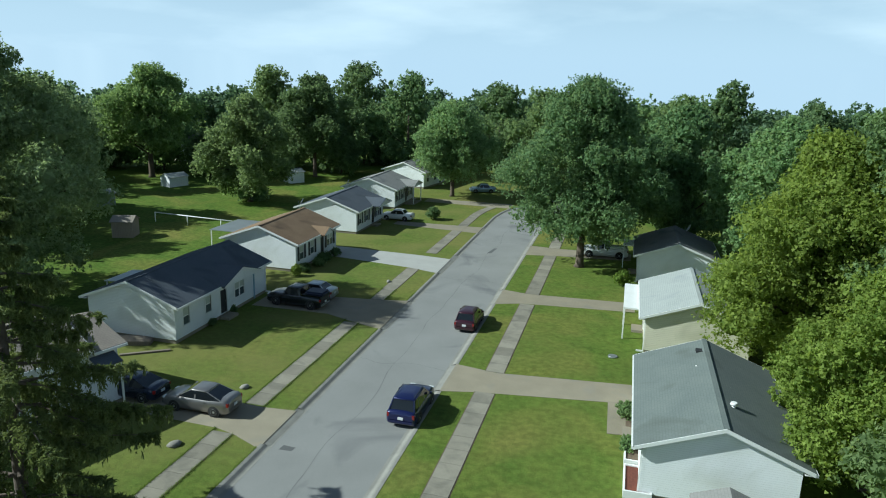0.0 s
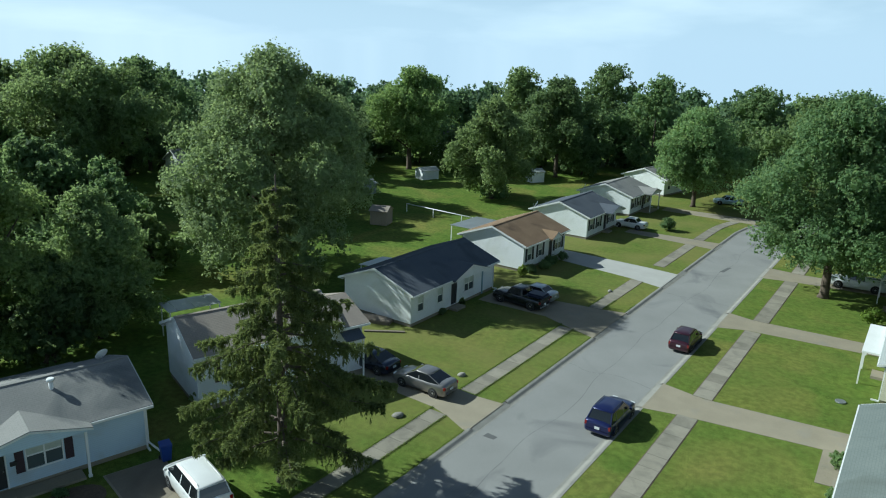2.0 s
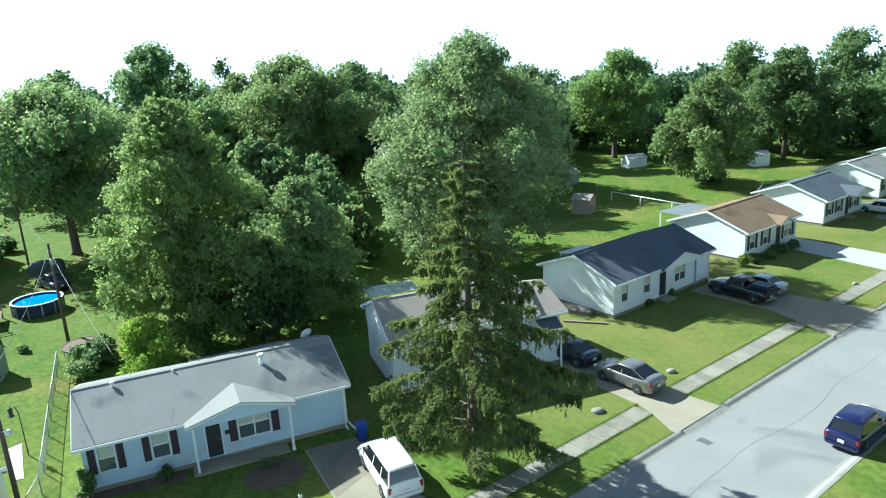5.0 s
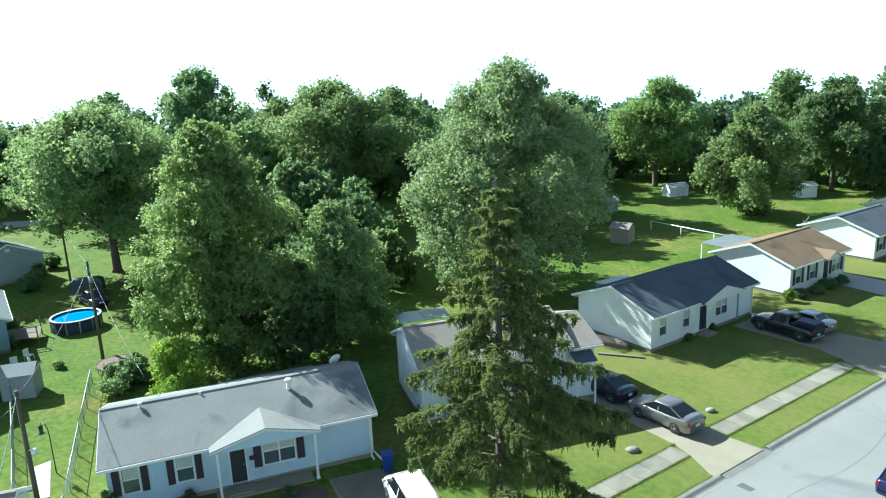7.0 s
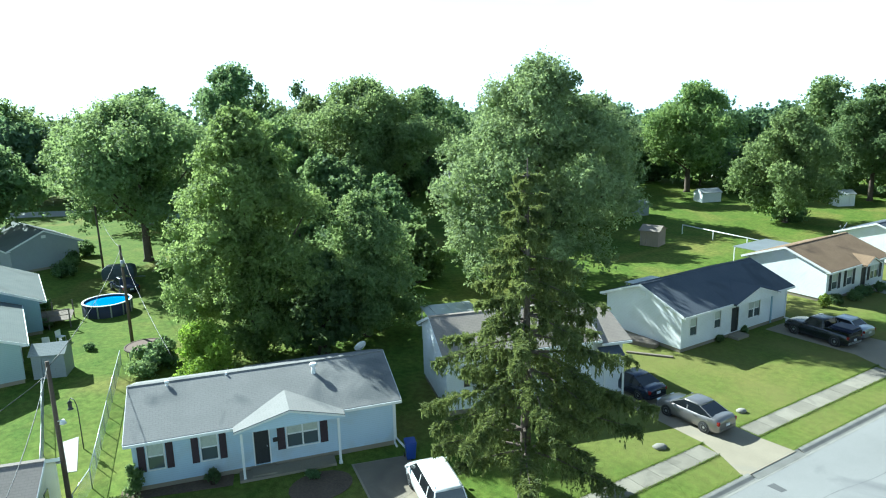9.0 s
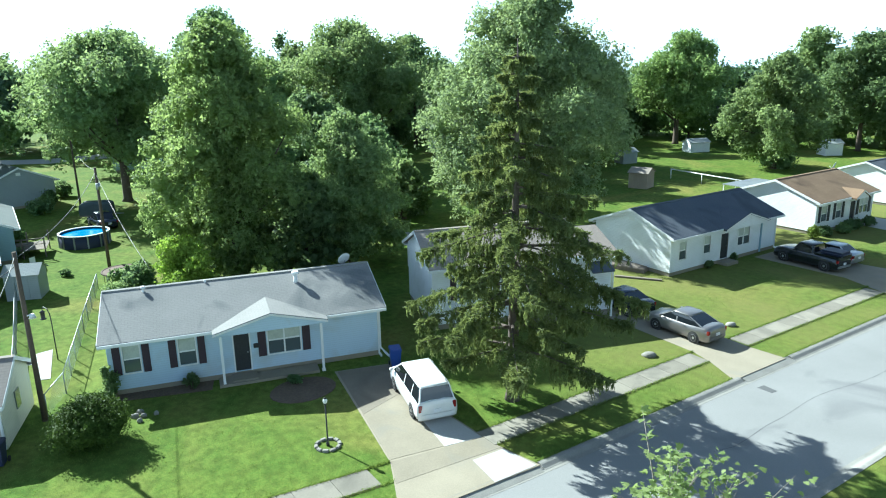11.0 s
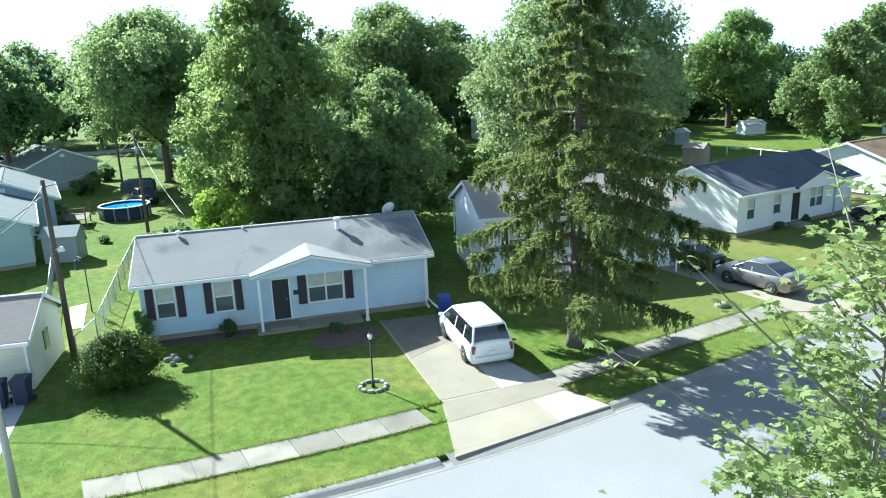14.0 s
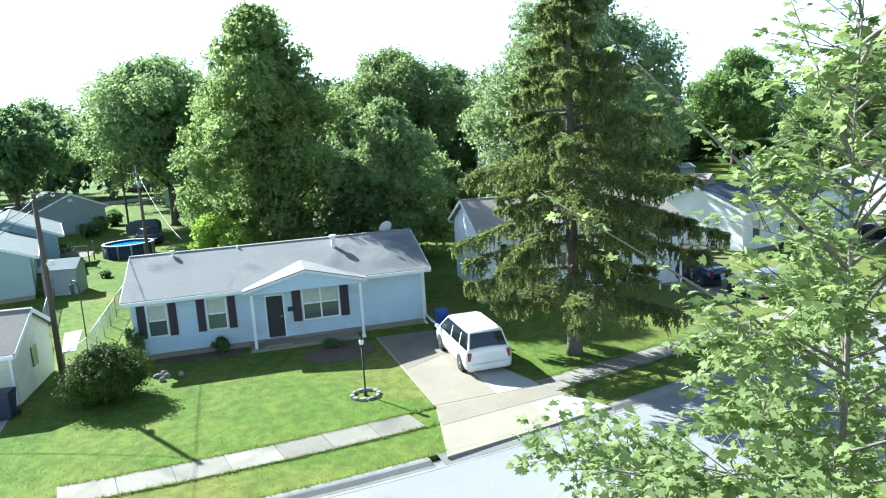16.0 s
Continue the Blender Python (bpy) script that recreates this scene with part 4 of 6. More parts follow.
part("attic_vent", Mesh().box((1.2, 3.0, 4.25), (1.7, 3.4, 4.5)), DARK_PLASTIC, e1)
pr = part("side_porch_roof", Mesh().face([(12.6, 2.2, 1.55), (15.0, 2.2, 1.55), (15.0, 3.9, 2.2), (12.6, 3.9, 2.2)]).face([(15.0, 5.6, 1.55), (12.6, 5.6, 1.55), (12.6, 3.9, 2.2), (15.0, 3.9, 2.2)])
          .face([(12.6, 2.2, 1.47), (12.6, 5.6, 1.47), (15.0, 5.6, 1.47), (15.0, 2.2, 1.47)]).face([(15.0, 2.2, 1.47), (15.0, 5.6, 1.47), (15.0, 5.6, 1.55), (15.0, 3.9, 2.2), (15.0, 2.2, 1.55)]), SHINGLE_GREY, e1, "small grey gabled side porch roof")
for y in (2.3, 5.4):
    part("porch_post", Mesh().box((14.8, y, -0.05), (14.92, y + 0.12, 1.5)), WHITE, e1)
e2 = house("cream house with pale grey roof", pose(-0.4, 61.0, 0, 0, 0, -90), 9.6, 7.4, CREAM_SIDING, SHINGLE_PALE,
           windows=[(1.2, 1.1, 0.9, 1.4), (6.0, 1.1, 1.5, 1.4, 2)], doors=[(4.0, 0.92, 2.05)], porch=None)
part("awning_roof", Mesh().box((0.2, -1.7, 2.55), (7.0, -0.5, 2.68)), WHITE, e2, "flat white porch roof")
for x in (0.3, 3.5, 6.8):
    part("porch_post", Mesh().box((x, -1.65, -0.03), (x + 0.1, -1.55, 2.55)), WHITE, e2)
vent_pipe(e2, 4.0, 4.6, 4.0, 0.08, 0.3, False)
e3 = house("white house with dark green-grey roof in shade", pose(-0.9, 79.0, 0, 0, 0, -90), 8.6, 7.4, WHITE_SIDING, SHINGLE_GREY,
           windows=[(1.2, 1.1, 0.9, 1.4)], doors=[(4.0, 0.92, 2.05)])
dish(e3, 0.6, 5.2, 3.9, 0, 0.45)
part("carport_roof", Mesh().box((0.2, -1.6, 2.5), (3.0, -0.5, 2.62)), WHITE, e3, "flat white carport roof")
for x in (0.3, 2.8):
    part("carport_post", Mesh().box((x, -1.55, -0.03), (x + 0.1, -1.45, 2.5)), WHITE, e3)

# Neighbouring houses to the south and behind.
n1 = house("low cream garage with grey-brown roof and wide door", pose(-37.45, -8.75, 0, 0, 0, 73), 8.4, 4.4, CREAM_SIDING, SHINGLE_UMBER, eave=2.12, ridge=3.35, front=0.3, rake=0.2, floor=0.06)
part("garage_door", Mesh().box((1.6, -0.06, 0.02), (7.0, -0.004, 1.95)), GREY_SIDING, n1, "pale panelled garage door", bevel=0.02)
for k in range(1, 4):
    part("panel_joint", Mesh().box((1.6, -0.066, 0.48 * k), (7.0, -0.058, 0.48 * k + 0.03)), GREY_WOOD, n1)
part("side_window", Mesh().box((8.39, 1.9, 1.0), (8.45, 2.5, 1.85)), GLASS, n1)
n2 = house("pale green back garden house with grey roof", pose(-57.9, -0.3, 0, 0, 0, 180), 11.0, 7.0, TEAL_SIDING, SHINGLE_MOSS, windows=[(2.0, 1.1, 0.9, 1.2), (6.0, 1.1, 0.9, 1.2), (9.6, 1.1, 0.9, 1.2)], group="houses behind")
n3 = house("pale blue house with low gable roof", pose(-69.6, 1.5, 0, 0, 0, 180), 11.0, 7.0, DIM_BLUE_SIDING, SHINGLE_MOSS, windows=[(2.0, 1.1, 0.9, 1.2)], group="houses behind", ridge=4.6)
n4 = house("grey house with pale roof behind the gardens", pose(-97.6, 7.1, 0, 0, 0, 195), 10.0, 7.5, GREY_SIDING, SHINGLE_MOSS, windows=[(2.0, 1.1, 0.9, 1.2), (6.5, 1.1, 0.7, 1.2)], group="houses behind", ridge=4.7)
n5 = house("white house across the far street", pose(-178, 16, 0, 0, 0, 80), 11, 8, BLUE_SIDING, SHINGLE_GREY, group="houses behind", eave=3.6, ridge=6.2)
n6 = house("white house glimpsed under a tree", pose(-120, 17.0, 0, 0, 0, 80), 9.0, 8, TEAL_SIDING, SHINGLE_BROWN, group="houses behind", windows=[(2, 1.1, .9, 1.2)])
n7 = house("white house glimpsed between the trees", pose(-102.4, 66.4, 0, 0, 0, 85), 7.0, 4.6, WHITE_SIDING, SHINGLE_GREY, group="houses behind", eave=4.0, ridge=5.8)
n8 = house("white house far behind the gardens", pose(-93, 127, 0, 0, 0, 60), 8.0, 7.5, WHITE_SIDING, SHINGLE_GREY, group="houses behind", eave=3.6, ridge=5.6)


# ---------------------------------------------------------------- vehicles
def section_ring(x, hw, zl, zt, crown=0.04):
    """One cross-section of a car's lower body at x: sill, flank, shoulder and the top with a slight crown."""
    h = zt - zl
    half = [(hw * 0.80, zl), (hw * 0.95, zl + 0.05), (hw * 0.995, zl + h * 0.28), (hw, zl + h * 0.55), (hw * 0.965, zl + h * 0.85), (hw * 0.90, zt - 0.03), (hw * 0.78, zt), (hw * 0.35, zt + crown)]
    return [(x, y, z) for y, z in half] + [(x, -y, z) for y, z in reversed(half)]


def car(label, m, paint, length=4.6, width=1.82, belt=0.95, roof=1.48, hood=0.92, tail=1.0, nose=0.16, screen=(0.98, 0.35), back=(-1.35, -0.85),
        wheelbase=2.7, wheel=0.33, kind="sedan", roof_paint=None, group="parked vehicles", rear_lamp=0.16):
    """A car with its nose to +x. screen: foot and head of the windscreen; back: head and foot of the rear window, from the middle."""
    ob = thing("car", label, {"pickup": "pickup truck", "van": "minivan", "suv": "car", "sedan": "car"}[kind], m, group)
    a, hw, zl = length / 2, width / 2, 0.2
    s0, s1 = screen
    b1, b0 = back
    prof = [(-a, zl + 0.16, tail - 0.22, 0.80), (-a + 0.05, zl + 0.06, tail - 0.08, 0.90), (-a + 0.22, zl, tail, 0.96), (b1 - 0.02, zl, tail + 0.01, 1.0), (b0, zl - 0.02, belt, 1.0), (0.0, zl - 0.02, belt, 1.0),
            (s0, zl - 0.02, belt - 0.01, 1.0), (s0 + (a - s0) * 0.5, zl, hood, 0.985), (a - 0.35, zl, hood - 0.10, 0.95), (a - 0.12, zl + 0.02, hood - 0.22, 0.88), (a, zl + 0.12, hood - 0.36, 0.76)]
    prof = sorted(prof, key=lambda p: p[0])
    part("body", Mesh().rings([section_ring(x, hw * k, lo, hi) for x, lo, hi, k in prof]), paint, ob)
    # cabin: glass all round, then roof and pillars over it
    gw0, gw1 = hw * 0.91, hw * 0.74
    foot = [(s0, -gw0 * 0.9), (s0 - 0.12, -gw0), (b1 + 0.12, -gw0), (b1, -gw0 * 0.9), (b1, gw0 * 0.9), (b1 + 0.12, gw0), (s0 - 0.12, gw0), (s0, gw0 * 0.9)]
    head = [(s1, -gw1 * 0.86), (s1 - 0.16, -gw1), (b0 + 0.16, -gw1), (b0, -gw1 * 0.86), (b0, gw1 * 0.86), (b0 + 0.16, gw1), (s1 - 0.16, gw1), (s1, gw1 * 0.86)]
    ring = lambda t, z, grow=0.0: [((f[0] + (h[0] - f[0]) * t) + grow * (1 if f[0] > 0 else -1), (f[1] + (h[1] - f[1]) * t) * (1 + grow), z) for f, h in zip(foot, head)]
    zb = belt - 0.03
    part("glasshouse", Mesh().rings([ring(0, zb), ring(0.5, zb + (roof - zb) * 0.5), ring(0.95, roof - 0.05)], smooth=False), CAR_GLASS, ob, "dark car windows")
    part("roof", Mesh().rings([ring(0.88, roof - 0.085, 0.008), ring(0.97, roof - 0.035, 0.004), [(x * 0.95, y * 0.88, roof) for x, y, z in ring(1.0, roof)], [(x * 0.4, y * 0.4, roof + 0.025) for x, y, z in ring(1.0, roof)]]), roof_paint or paint, ob)
    pil = [(s0, s1), (0.1 * (s0 + b1) + 0.0, 0.1 * (s1 + b0)), (b1, b0)]
    if kind in ("suv", "van"):
        pil.insert(2, (b1 + (s0 - b1) * 0.27, b0 + (s1 - b0) * 0.27))
    for side in (-1, 1):
        for k, (xf, xh) in enumerate(pil):
            t = 0.05 if 0 < k < len(pil) - 1 else 0.06
            edge = 0.97 if k in (0, len(pil) - 1) else 1.004
            p = [(xf - t, side * gw0 * edge, zb), (xf + t, side * gw0 * edge, zb), (xh + t * 0.8, side * gw1 * edge, roof - 0.06), (xh - t * 0.8, side * gw1 * edge, roof - 0.06)]
            q = [(x, y - side * 0.05, z) for x, y, z in p]
            p = [(x, y + side * 0.006, z) for x, y, z in p]
            mb = Mesh().face(p).face(q[::-1])
            for i in range(4):
                j = (i + 1) % 4
                mb.face([p[j], p[i], q[i], q[j]])
            part("pillar", mb, paint, ob)
        part("wing_mirror", Mesh().box((s0 - 0.32, side * (hw - 0.02), belt - 0.02), (s0 - 0.16, side * (hw + 0.17), belt + 0.13)), paint, ob, bevel=0.03)
        part("headlight", Mesh().box((a - 0.30, side * hw * 0.46, hood - 0.30), (a - 0.07, side * hw * 0.86, hood - 0.17)), CLEAR_LENS, ob, "clear headlight", bevel=0.03)
        part("tail_light", Mesh().box((-a + 0.005, side * hw * 0.74, tail - 0.22 - rear_lamp * 0.8), (-a + 0.16, side * hw * 0.925, tail - 0.12)), RED_LENS, ob, "red tail light", bevel=0.02)
        for kx in (0.25, -0.75):
            part("door_handle", Mesh().box((kx, side * hw * 0.985, belt - 0.16), (kx + 0.16, side * (hw + 0.012), belt - 0.12)), paint, ob)
        for x in (wheelbase / 2, -wheelbase / 2):
            part("wheel_arch", Mesh().rings([[(x + (wheel + 0.06) * math.cos(t), side * y, wheel + (wheel + 0.06) * math.sin(t)) for t in [2 * math.pi * j / 20 for j in range(20)]] for y in (hw * 0.7, hw + 0.002)], smooth=False), DARK_PLASTIC, ob)
            wh = part("wheel", Mesh().rings([[(x + r * math.cos(t), side * y, wheel + r * math.sin(t)) for t in [2 * math.pi * j / 20 for j in range(20)]] for y, r in ((hw - 0.18, wheel * 0.92), (hw - 0.15, wheel), (hw - 0.01, wheel), (hw + 0.015, wheel * 0.93), (hw + 0.012, wheel * 0.68))]), RUBBER, ob, "black rubber tyre")
            rim = Mesh().rings([[(x + r * math.cos(t), side * y, wheel + r * math.sin(t)) for t in [2 * math.pi * j / 16 for j in range(16)]] for y, r in ((hw - 0.02, wheel * 0.69), (hw + 0.016, wheel * 0.64), (hw - 0.005, wheel * 0.5), (hw + 0.02, wheel * 0.12))])
            part("rim", rim, ALLOY, wh, "silver alloy rim")
    part("front_bumper", Mesh().box((a - 0.16, -hw * 0.78, zl + 0.1), (a + 0.02, hw * 0.78, zl + 0.26)), DARK_PLASTIC, ob, bevel=0.03)
    part("rear_bumper", Mesh().box((-a - 0.03, -hw * 0.82, zl + 0.14), (-a + 0.14, hw * 0.82, zl + 0.34)), paint if kind != "pickup" else ALLOY, ob, bevel=0.03)
    part("number_plate", Mesh().box((-a - 0.036, -0.16, zl + 0.38), (-a + 0.0, 0.16, zl + 0.54)), PLATE, ob, "white number plate")
    return ob


BLUE_PAINT = paint_mat("dark_blue_paint", (0.01, 0.014, 0.08))
RED_PAINT = paint_mat("dark_maroon_paint", (0.05, 0.012, 0.022))
WHITE_PAINT = paint_mat("white_car_paint", (0.75, 0.75, 0.74), 0.0, 0.3)
TAUPE_PAINT = paint_mat("grey_beige_paint", (0.26, 0.245, 0.235), 0.6, 0.3)
BLACK_PAINT = paint_mat("black_car_paint", (0.012, 0.016, 0.022), 0.2, 0.25)
NAVY_PAINT = paint_mat("navy_car_paint", (0.015, 0.022, 0.05), 0.3, 0.25)

suv = car("dark blue sport utility vehicle parked by the kerb", pose(-14.35, 37.3, -0.125, 0, 0, 90), BLUE_PAINT, 4.6, 1.86, 1.02, 1.66, 1.0, 1.05, screen=(0.95, 0.25), back=(-2.1, -1.65), wheelbase=2.65, wheel=0.35, kind="suv", rear_lamp=0.2)
for y in (-0.62, 0.62):
    part("roof_rail", Mesh().tube([(-1.5, y, 1.7), (-1.3, y, 1.73), (0.0, y, 1.73), (0.15, y, 1.69)], 0.018, 6), BLACK_METAL, suv, "dark roof rail")
car("dark maroon compact car parked by the kerb", pose(-14.4, 53.4, -0.125, 0, 0, 90), RED_PAINT, 4.2, 1.76, 0.98, 1.56, 0.95, 1.0, screen=(0.95, 0.3), back=(-1.9, -1.5), wheelbase=2.5, wheel=0.32, kind="suv", rear_lamp=0.2)
van = car("white minivan parked on the driveway", pose(-28.5, 16.3, 0.02, 0, 0, 166), WHITE_PAINT, 4.9, 1.94, 1.06, 1.76, 0.98, 1.1, screen=(1.8, 0.8), back=(-2.36, -2.08), wheelbase=2.95, wheel=0.33, kind="van", rear_lamp=0.3)
for y in (-0.6, 0.6):
    part("roof_rail", Mesh().tube([(-1.9, y, 1.77), (-1.7, y, 1.80), (0.3, y, 1.80), (0.45, y, 1.76)], 0.018, 6), WHITE_PAINT, van)
sed = car("grey-beige saloon car parked across the pavement", pose(-26.6, 33.5, 0.02, 0, 0, 180), TAUPE_PAINT, 4.6, 1.8, 1.0, 1.5, 0.94, 1.06, screen=(1.2, 0.25), back=(-1.95, -0.75), wheelbase=2.7, wheel=0.32)
car("dark navy car in the shade of a driveway", pose(-31.7, 33.7, 0.02, 0, 0, 180), NAVY_PAINT, 4.4, 1.76, 0.95, 1.44, 0.88, 1.0, screen=(1.1, 0.25), back=(-1.8, -0.75), wheelbase=2.6, wheel=0.32)


def pickup(label, m, paint, length=5.6):
    """A pickup: cab forward, open bed behind."""
    ob = car(label, m, paint, length, 1.92, 1.12, 1.78, 1.1, 1.12, screen=(1.0, 0.55), back=(-0.72, -0.6), wheelbase=3.4, wheel=0.39, kind="pickup")
    a, hw = length / 2, 0.96
    part("bed_floor", Mesh().box((-a + 0.12, -hw + 0.16, 1.145), (-0.8, hw - 0.16, 1.16)), DARK_PLASTIC, ob, "dark open truck bed")
    for y in (-hw + 0.08, hw - 0.16):
        part("bed_rail", Mesh().box((-a + 0.08, y, 1.1), (-0.78, y + 0.09, 1.26)), paint, ob, bevel=0.02)
    part("tailgate", Mesh().box((-a + 0.02, -hw + 0.1, 0.7), (-a + 0.1, hw - 0.1, 1.26)), paint, ob, bevel=0.02)
    return ob


tr1 = pickup("black pickup truck parked on the driveway", pose(-29.9, 53.0, 0.02, 0, 0, 176), BLACK_PAINT, 5.4)
solo("car_cover_bundle", Mesh().box((-0.9, -0.75, 0), (0.9, 0.75, 0.35)), NAVY_PLASTIC, "dark tarpaulin bundle on a truck bed", "tarpaulin", pose(-28.0, 52.9, 1.2), bevel=0.15)
silver = car("silver car behind the pickup on the driveway", pose(-29.6, 55.4, 0.02, 0, 0, 178), paint_mat("pale_silver_paint", (0.45, 0.47, 0.5), 0.7, 0.3), 4.4, 1.76, 0.95, 1.44, 0.88, 1.0, screen=(0.95, 0.2), back=(-1.6, -0.95), wheelbase=2.6, wheel=0.32)
pickup("white pickup truck parked under a tree", pose(-4.6, 80.4, 0.02, 0, 0, 184), WHITE_PAINT, 5.4)
car("white car parked beside a far house", pose(-33.4, 90.6, 0.02, 0, 0, 180), WHITE_PAINT, group="parked vehicles")
car("pale blue car parked at the far bend", pose(-27.0, 118.0, 0.02, 0, 0, 200), paint_mat("pale_blue_paint", (0.3, 0.4, 0.5), 0.4), group="parked vehicles")
car("dark car under a blue tarpaulin by the pool", pose(-80.0, 9.6, 0.02, 0, 0, 190), NAVY_PAINT, kind="suv", roof=1.6)
car("dark van beside the grey back house", pose(-106, -2.2, 0.02, 0, 0, 150), BLACK_PAINT, kind="suv", roof=1.7)
for k, (x, y, p) in enumerate(((-128, -14, WHITE_PAINT), (-122, -22, NAVY_PAINT), (-134, -4, WHITE_PAINT), (-110, -18, WHITE_PAINT))):
    car("car parked on the far street", pose(x, y, 0.02, 0, 0, 70 + 8 * k), p, group="cars on the far street")


# ---------------------------------------------------------------- trees
def unit(n, rng):
    v = rng.normal(size=(n, 3))
    return v / np.linalg.norm(v, axis=1, keepdims=True)


def leaf_quads(c, nrm, size, rng, droop=0.2, slim=0.62):
    """Pointed leaf shapes at points c, facing along nrm, folded a little along the middle."""
    n = len(c)
    r = rng.normal(size=(n, 3))
    u = r - nrm * (r * nrm).sum(1, keepdims=True)
    u /= np.linalg.norm(u, axis=1, keepdims=True) + 1e-9
    v = np.cross(nrm, u)
    s = (size * rng.uniform(0.6, 1.3, n))[:, None]
    tip = u * s
    tip[:, 2] -= droop * s[:, 0]
    side = v * s * slim
    fold = nrm * s * 0.16
    return np.stack([c - u * s * 0.8, c + side + fold, c + tip, c - side + fold], 1)


def leaf_tris(c, nrm, size, rng, droop=0.2, slim=0.72):
    """Three-cornered leaves for trees that stand farther off."""
    q = leaf_quads(c, nrm, size, rng, droop, slim)
    return (q[:, (1, 2, 3)] - c[:, None]) * 1.22 + c[:, None] + (q[:, 0] - q[:, 2])[:, None] * 0.2


def lobes_of(R, H, base, rng, count, squash=1.0, peak=0.0, spread=0.32):
    """Clumps that fill a crown of radius R between the heights base and H, narrower towards the top."""
    out = []
    for k in range(count):
        r = R * rng.uniform(0.7, 1.25) * spread
        t = (k + rng.uniform(0, 1)) / count
        prof = math.sin(math.pi * (0.16 + 0.80 * t)) ** 0.6 * (1 - peak * t ** 1.6)
        f = math.sqrt(rng.uniform(0.12, 1.0)) if k % 4 else rng.uniform(0.0, 0.4)
        az = rng.uniform(0, 2 * math.pi)
        rr = max(0.0, R * prof - r * 0.55) * f
        z = base + r * 0.7 + (H - base - r * 1.5) * t
        out.append((np.array([rr * math.cos(az), rr * math.sin(az), z + rng.normal() * r * 0.15]), r * (0.75 + 0.25 * prof)))
    return out


def crown_quads(lobes, n, size, rng, core=True, up=0.3, core_f=0.42, spray=9):
    """Leaves in small sprays that stand out of each clump, round a dense middle."""
    ns = max(1, n // spray)
    w = np.array([r * r for _, r in lobes])
    pick = rng.choice(len(lobes), ns, p=w / w.sum())
    c, r = np.array([l[0] for l in lobes])[pick], np.array([l[1] for l in lobes])[pick]
    d = unit(ns, rng)
    d[:, 2] = np.abs(d[:, 2]) * np.where(rng.random(ns) < 0.75, 1, -1)
    rad = r * (0.5 + 0.55 * rng.random(ns) ** 0.8)
    p = c + d * rad[:, None] * np.array([1.0, 1.0, 0.9])
    ax = d * 0.8 + rng.normal(size=(ns, 3)) * 0.45 + np.array([0, 0, up])
    ax /= np.linalg.norm(ax, axis=1, keepdims=True)
    ln = np.maximum(r * 0.34, size * 1.2) * rng.uniform(0.5, 1.25, ns)
    s = rng.uniform(-0.35, 1.0, (ns, spray, 1))
    q0 = p[:, None] + ax[:, None] * ln[:, None, None] * s + rng.normal(size=(ns, spray, 3)) * (ln * 0.26)[:, None, None] * (1.1 - 0.6 * s)
    nrm = d[:, None] * 0.55 + rng.normal(size=(ns, spray, 3)) * 0.5 + np.array([0, 0, up])
    nrm /= np.linalg.norm(nrm, axis=2, keepdims=True)
    q = [leaf_tris(q0.reshape(-1, 3), nrm.reshape(-1, 3), size, rng)]
    if core:
        for cc, rr in lobes:
            grid = []
            for i in range(5):
                th = math.pi * i / 4
                grid.append([cc + rr * core_f * rng.uniform(0.8, 1.1) * np.array([math.sin(th) * math.cos(f), math.sin(th) * math.sin(f), 0.86 * math.cos(th)]) for f in [2 * math.pi * j / 6 for j in range(6)]])
            skin = np.array([[grid[i][j], grid[i][(j + 1) % 6], grid[i + 1][(j + 1) % 6], grid[i + 1][j]] for i in range(4) for j in range(6)])
            q += [skin[:, (0, 1, 2)], skin[:, (0, 2, 3)]]
    return np.concatenate(q)


def tree(label, x, y, H, R, base, leaves, size, foliage, seed, trunk=0.35, count=26, peak=0.35, bark=None, limbs=7, lean=(0, 0), group="broadleaved trees", core=True, extra=(), spread=0.32, fork=0.42):
    """A broadleaved tree: tapered trunk, limbs that reach into the clumps, a crown of many leaves."""
    rng = np.random.default_rng(seed)
    ob = thing("tree", label, "tree", pose(x, y, 0), group)
    lobes = lobes_of(R, H, base, rng, count, peak=peak, spread=spread) + [(np.array(e[:3], float), e[3]) for e in extra]
    fz = max(base * 0.9, H * fork * 0.6)
    mb = Mesh()
    top = Vector((lean[0], lean[1], H * 0.72))
    pts = [Vector((0, 0, -0.1)), Vector((0.03, 0.02, 0.35)), Vector((lean[0] * 0.2, lean[1] * 0.2, fz * 0.5)), Vector((lean[0] * 0.5, lean[1] * 0.5, fz)), top]
    mb.tube(pts, [trunk * 1.55, trunk * 1.08, trunk * 0.92, trunk * 0.75, trunk * 0.15], 10)
    part("trunk", mb, bark or BARK, ob)
    order = sorted(lobes, key=lambda q: -q[1])[:limbs]
    for c, r in order:
        s = Vector((lean[0] * 0.5, lean[1] * 0.5, fz * rng.uniform(0.75, 1.25)))
        e = Vector(c)
        md = s.lerp(e, 0.5) + Vector((0, 0, -0.06 * (e - s).length))
        part("limb", Mesh().tube([s, md, e], [trunk * 0.42, trunk * 0.28, trunk * 0.07], 7), bark or BARK, ob)
    part("crown", leaf_mesh("crown", crown_quads(lobes, leaves, size, rng, core), foliage), foliage, ob)
    return ob


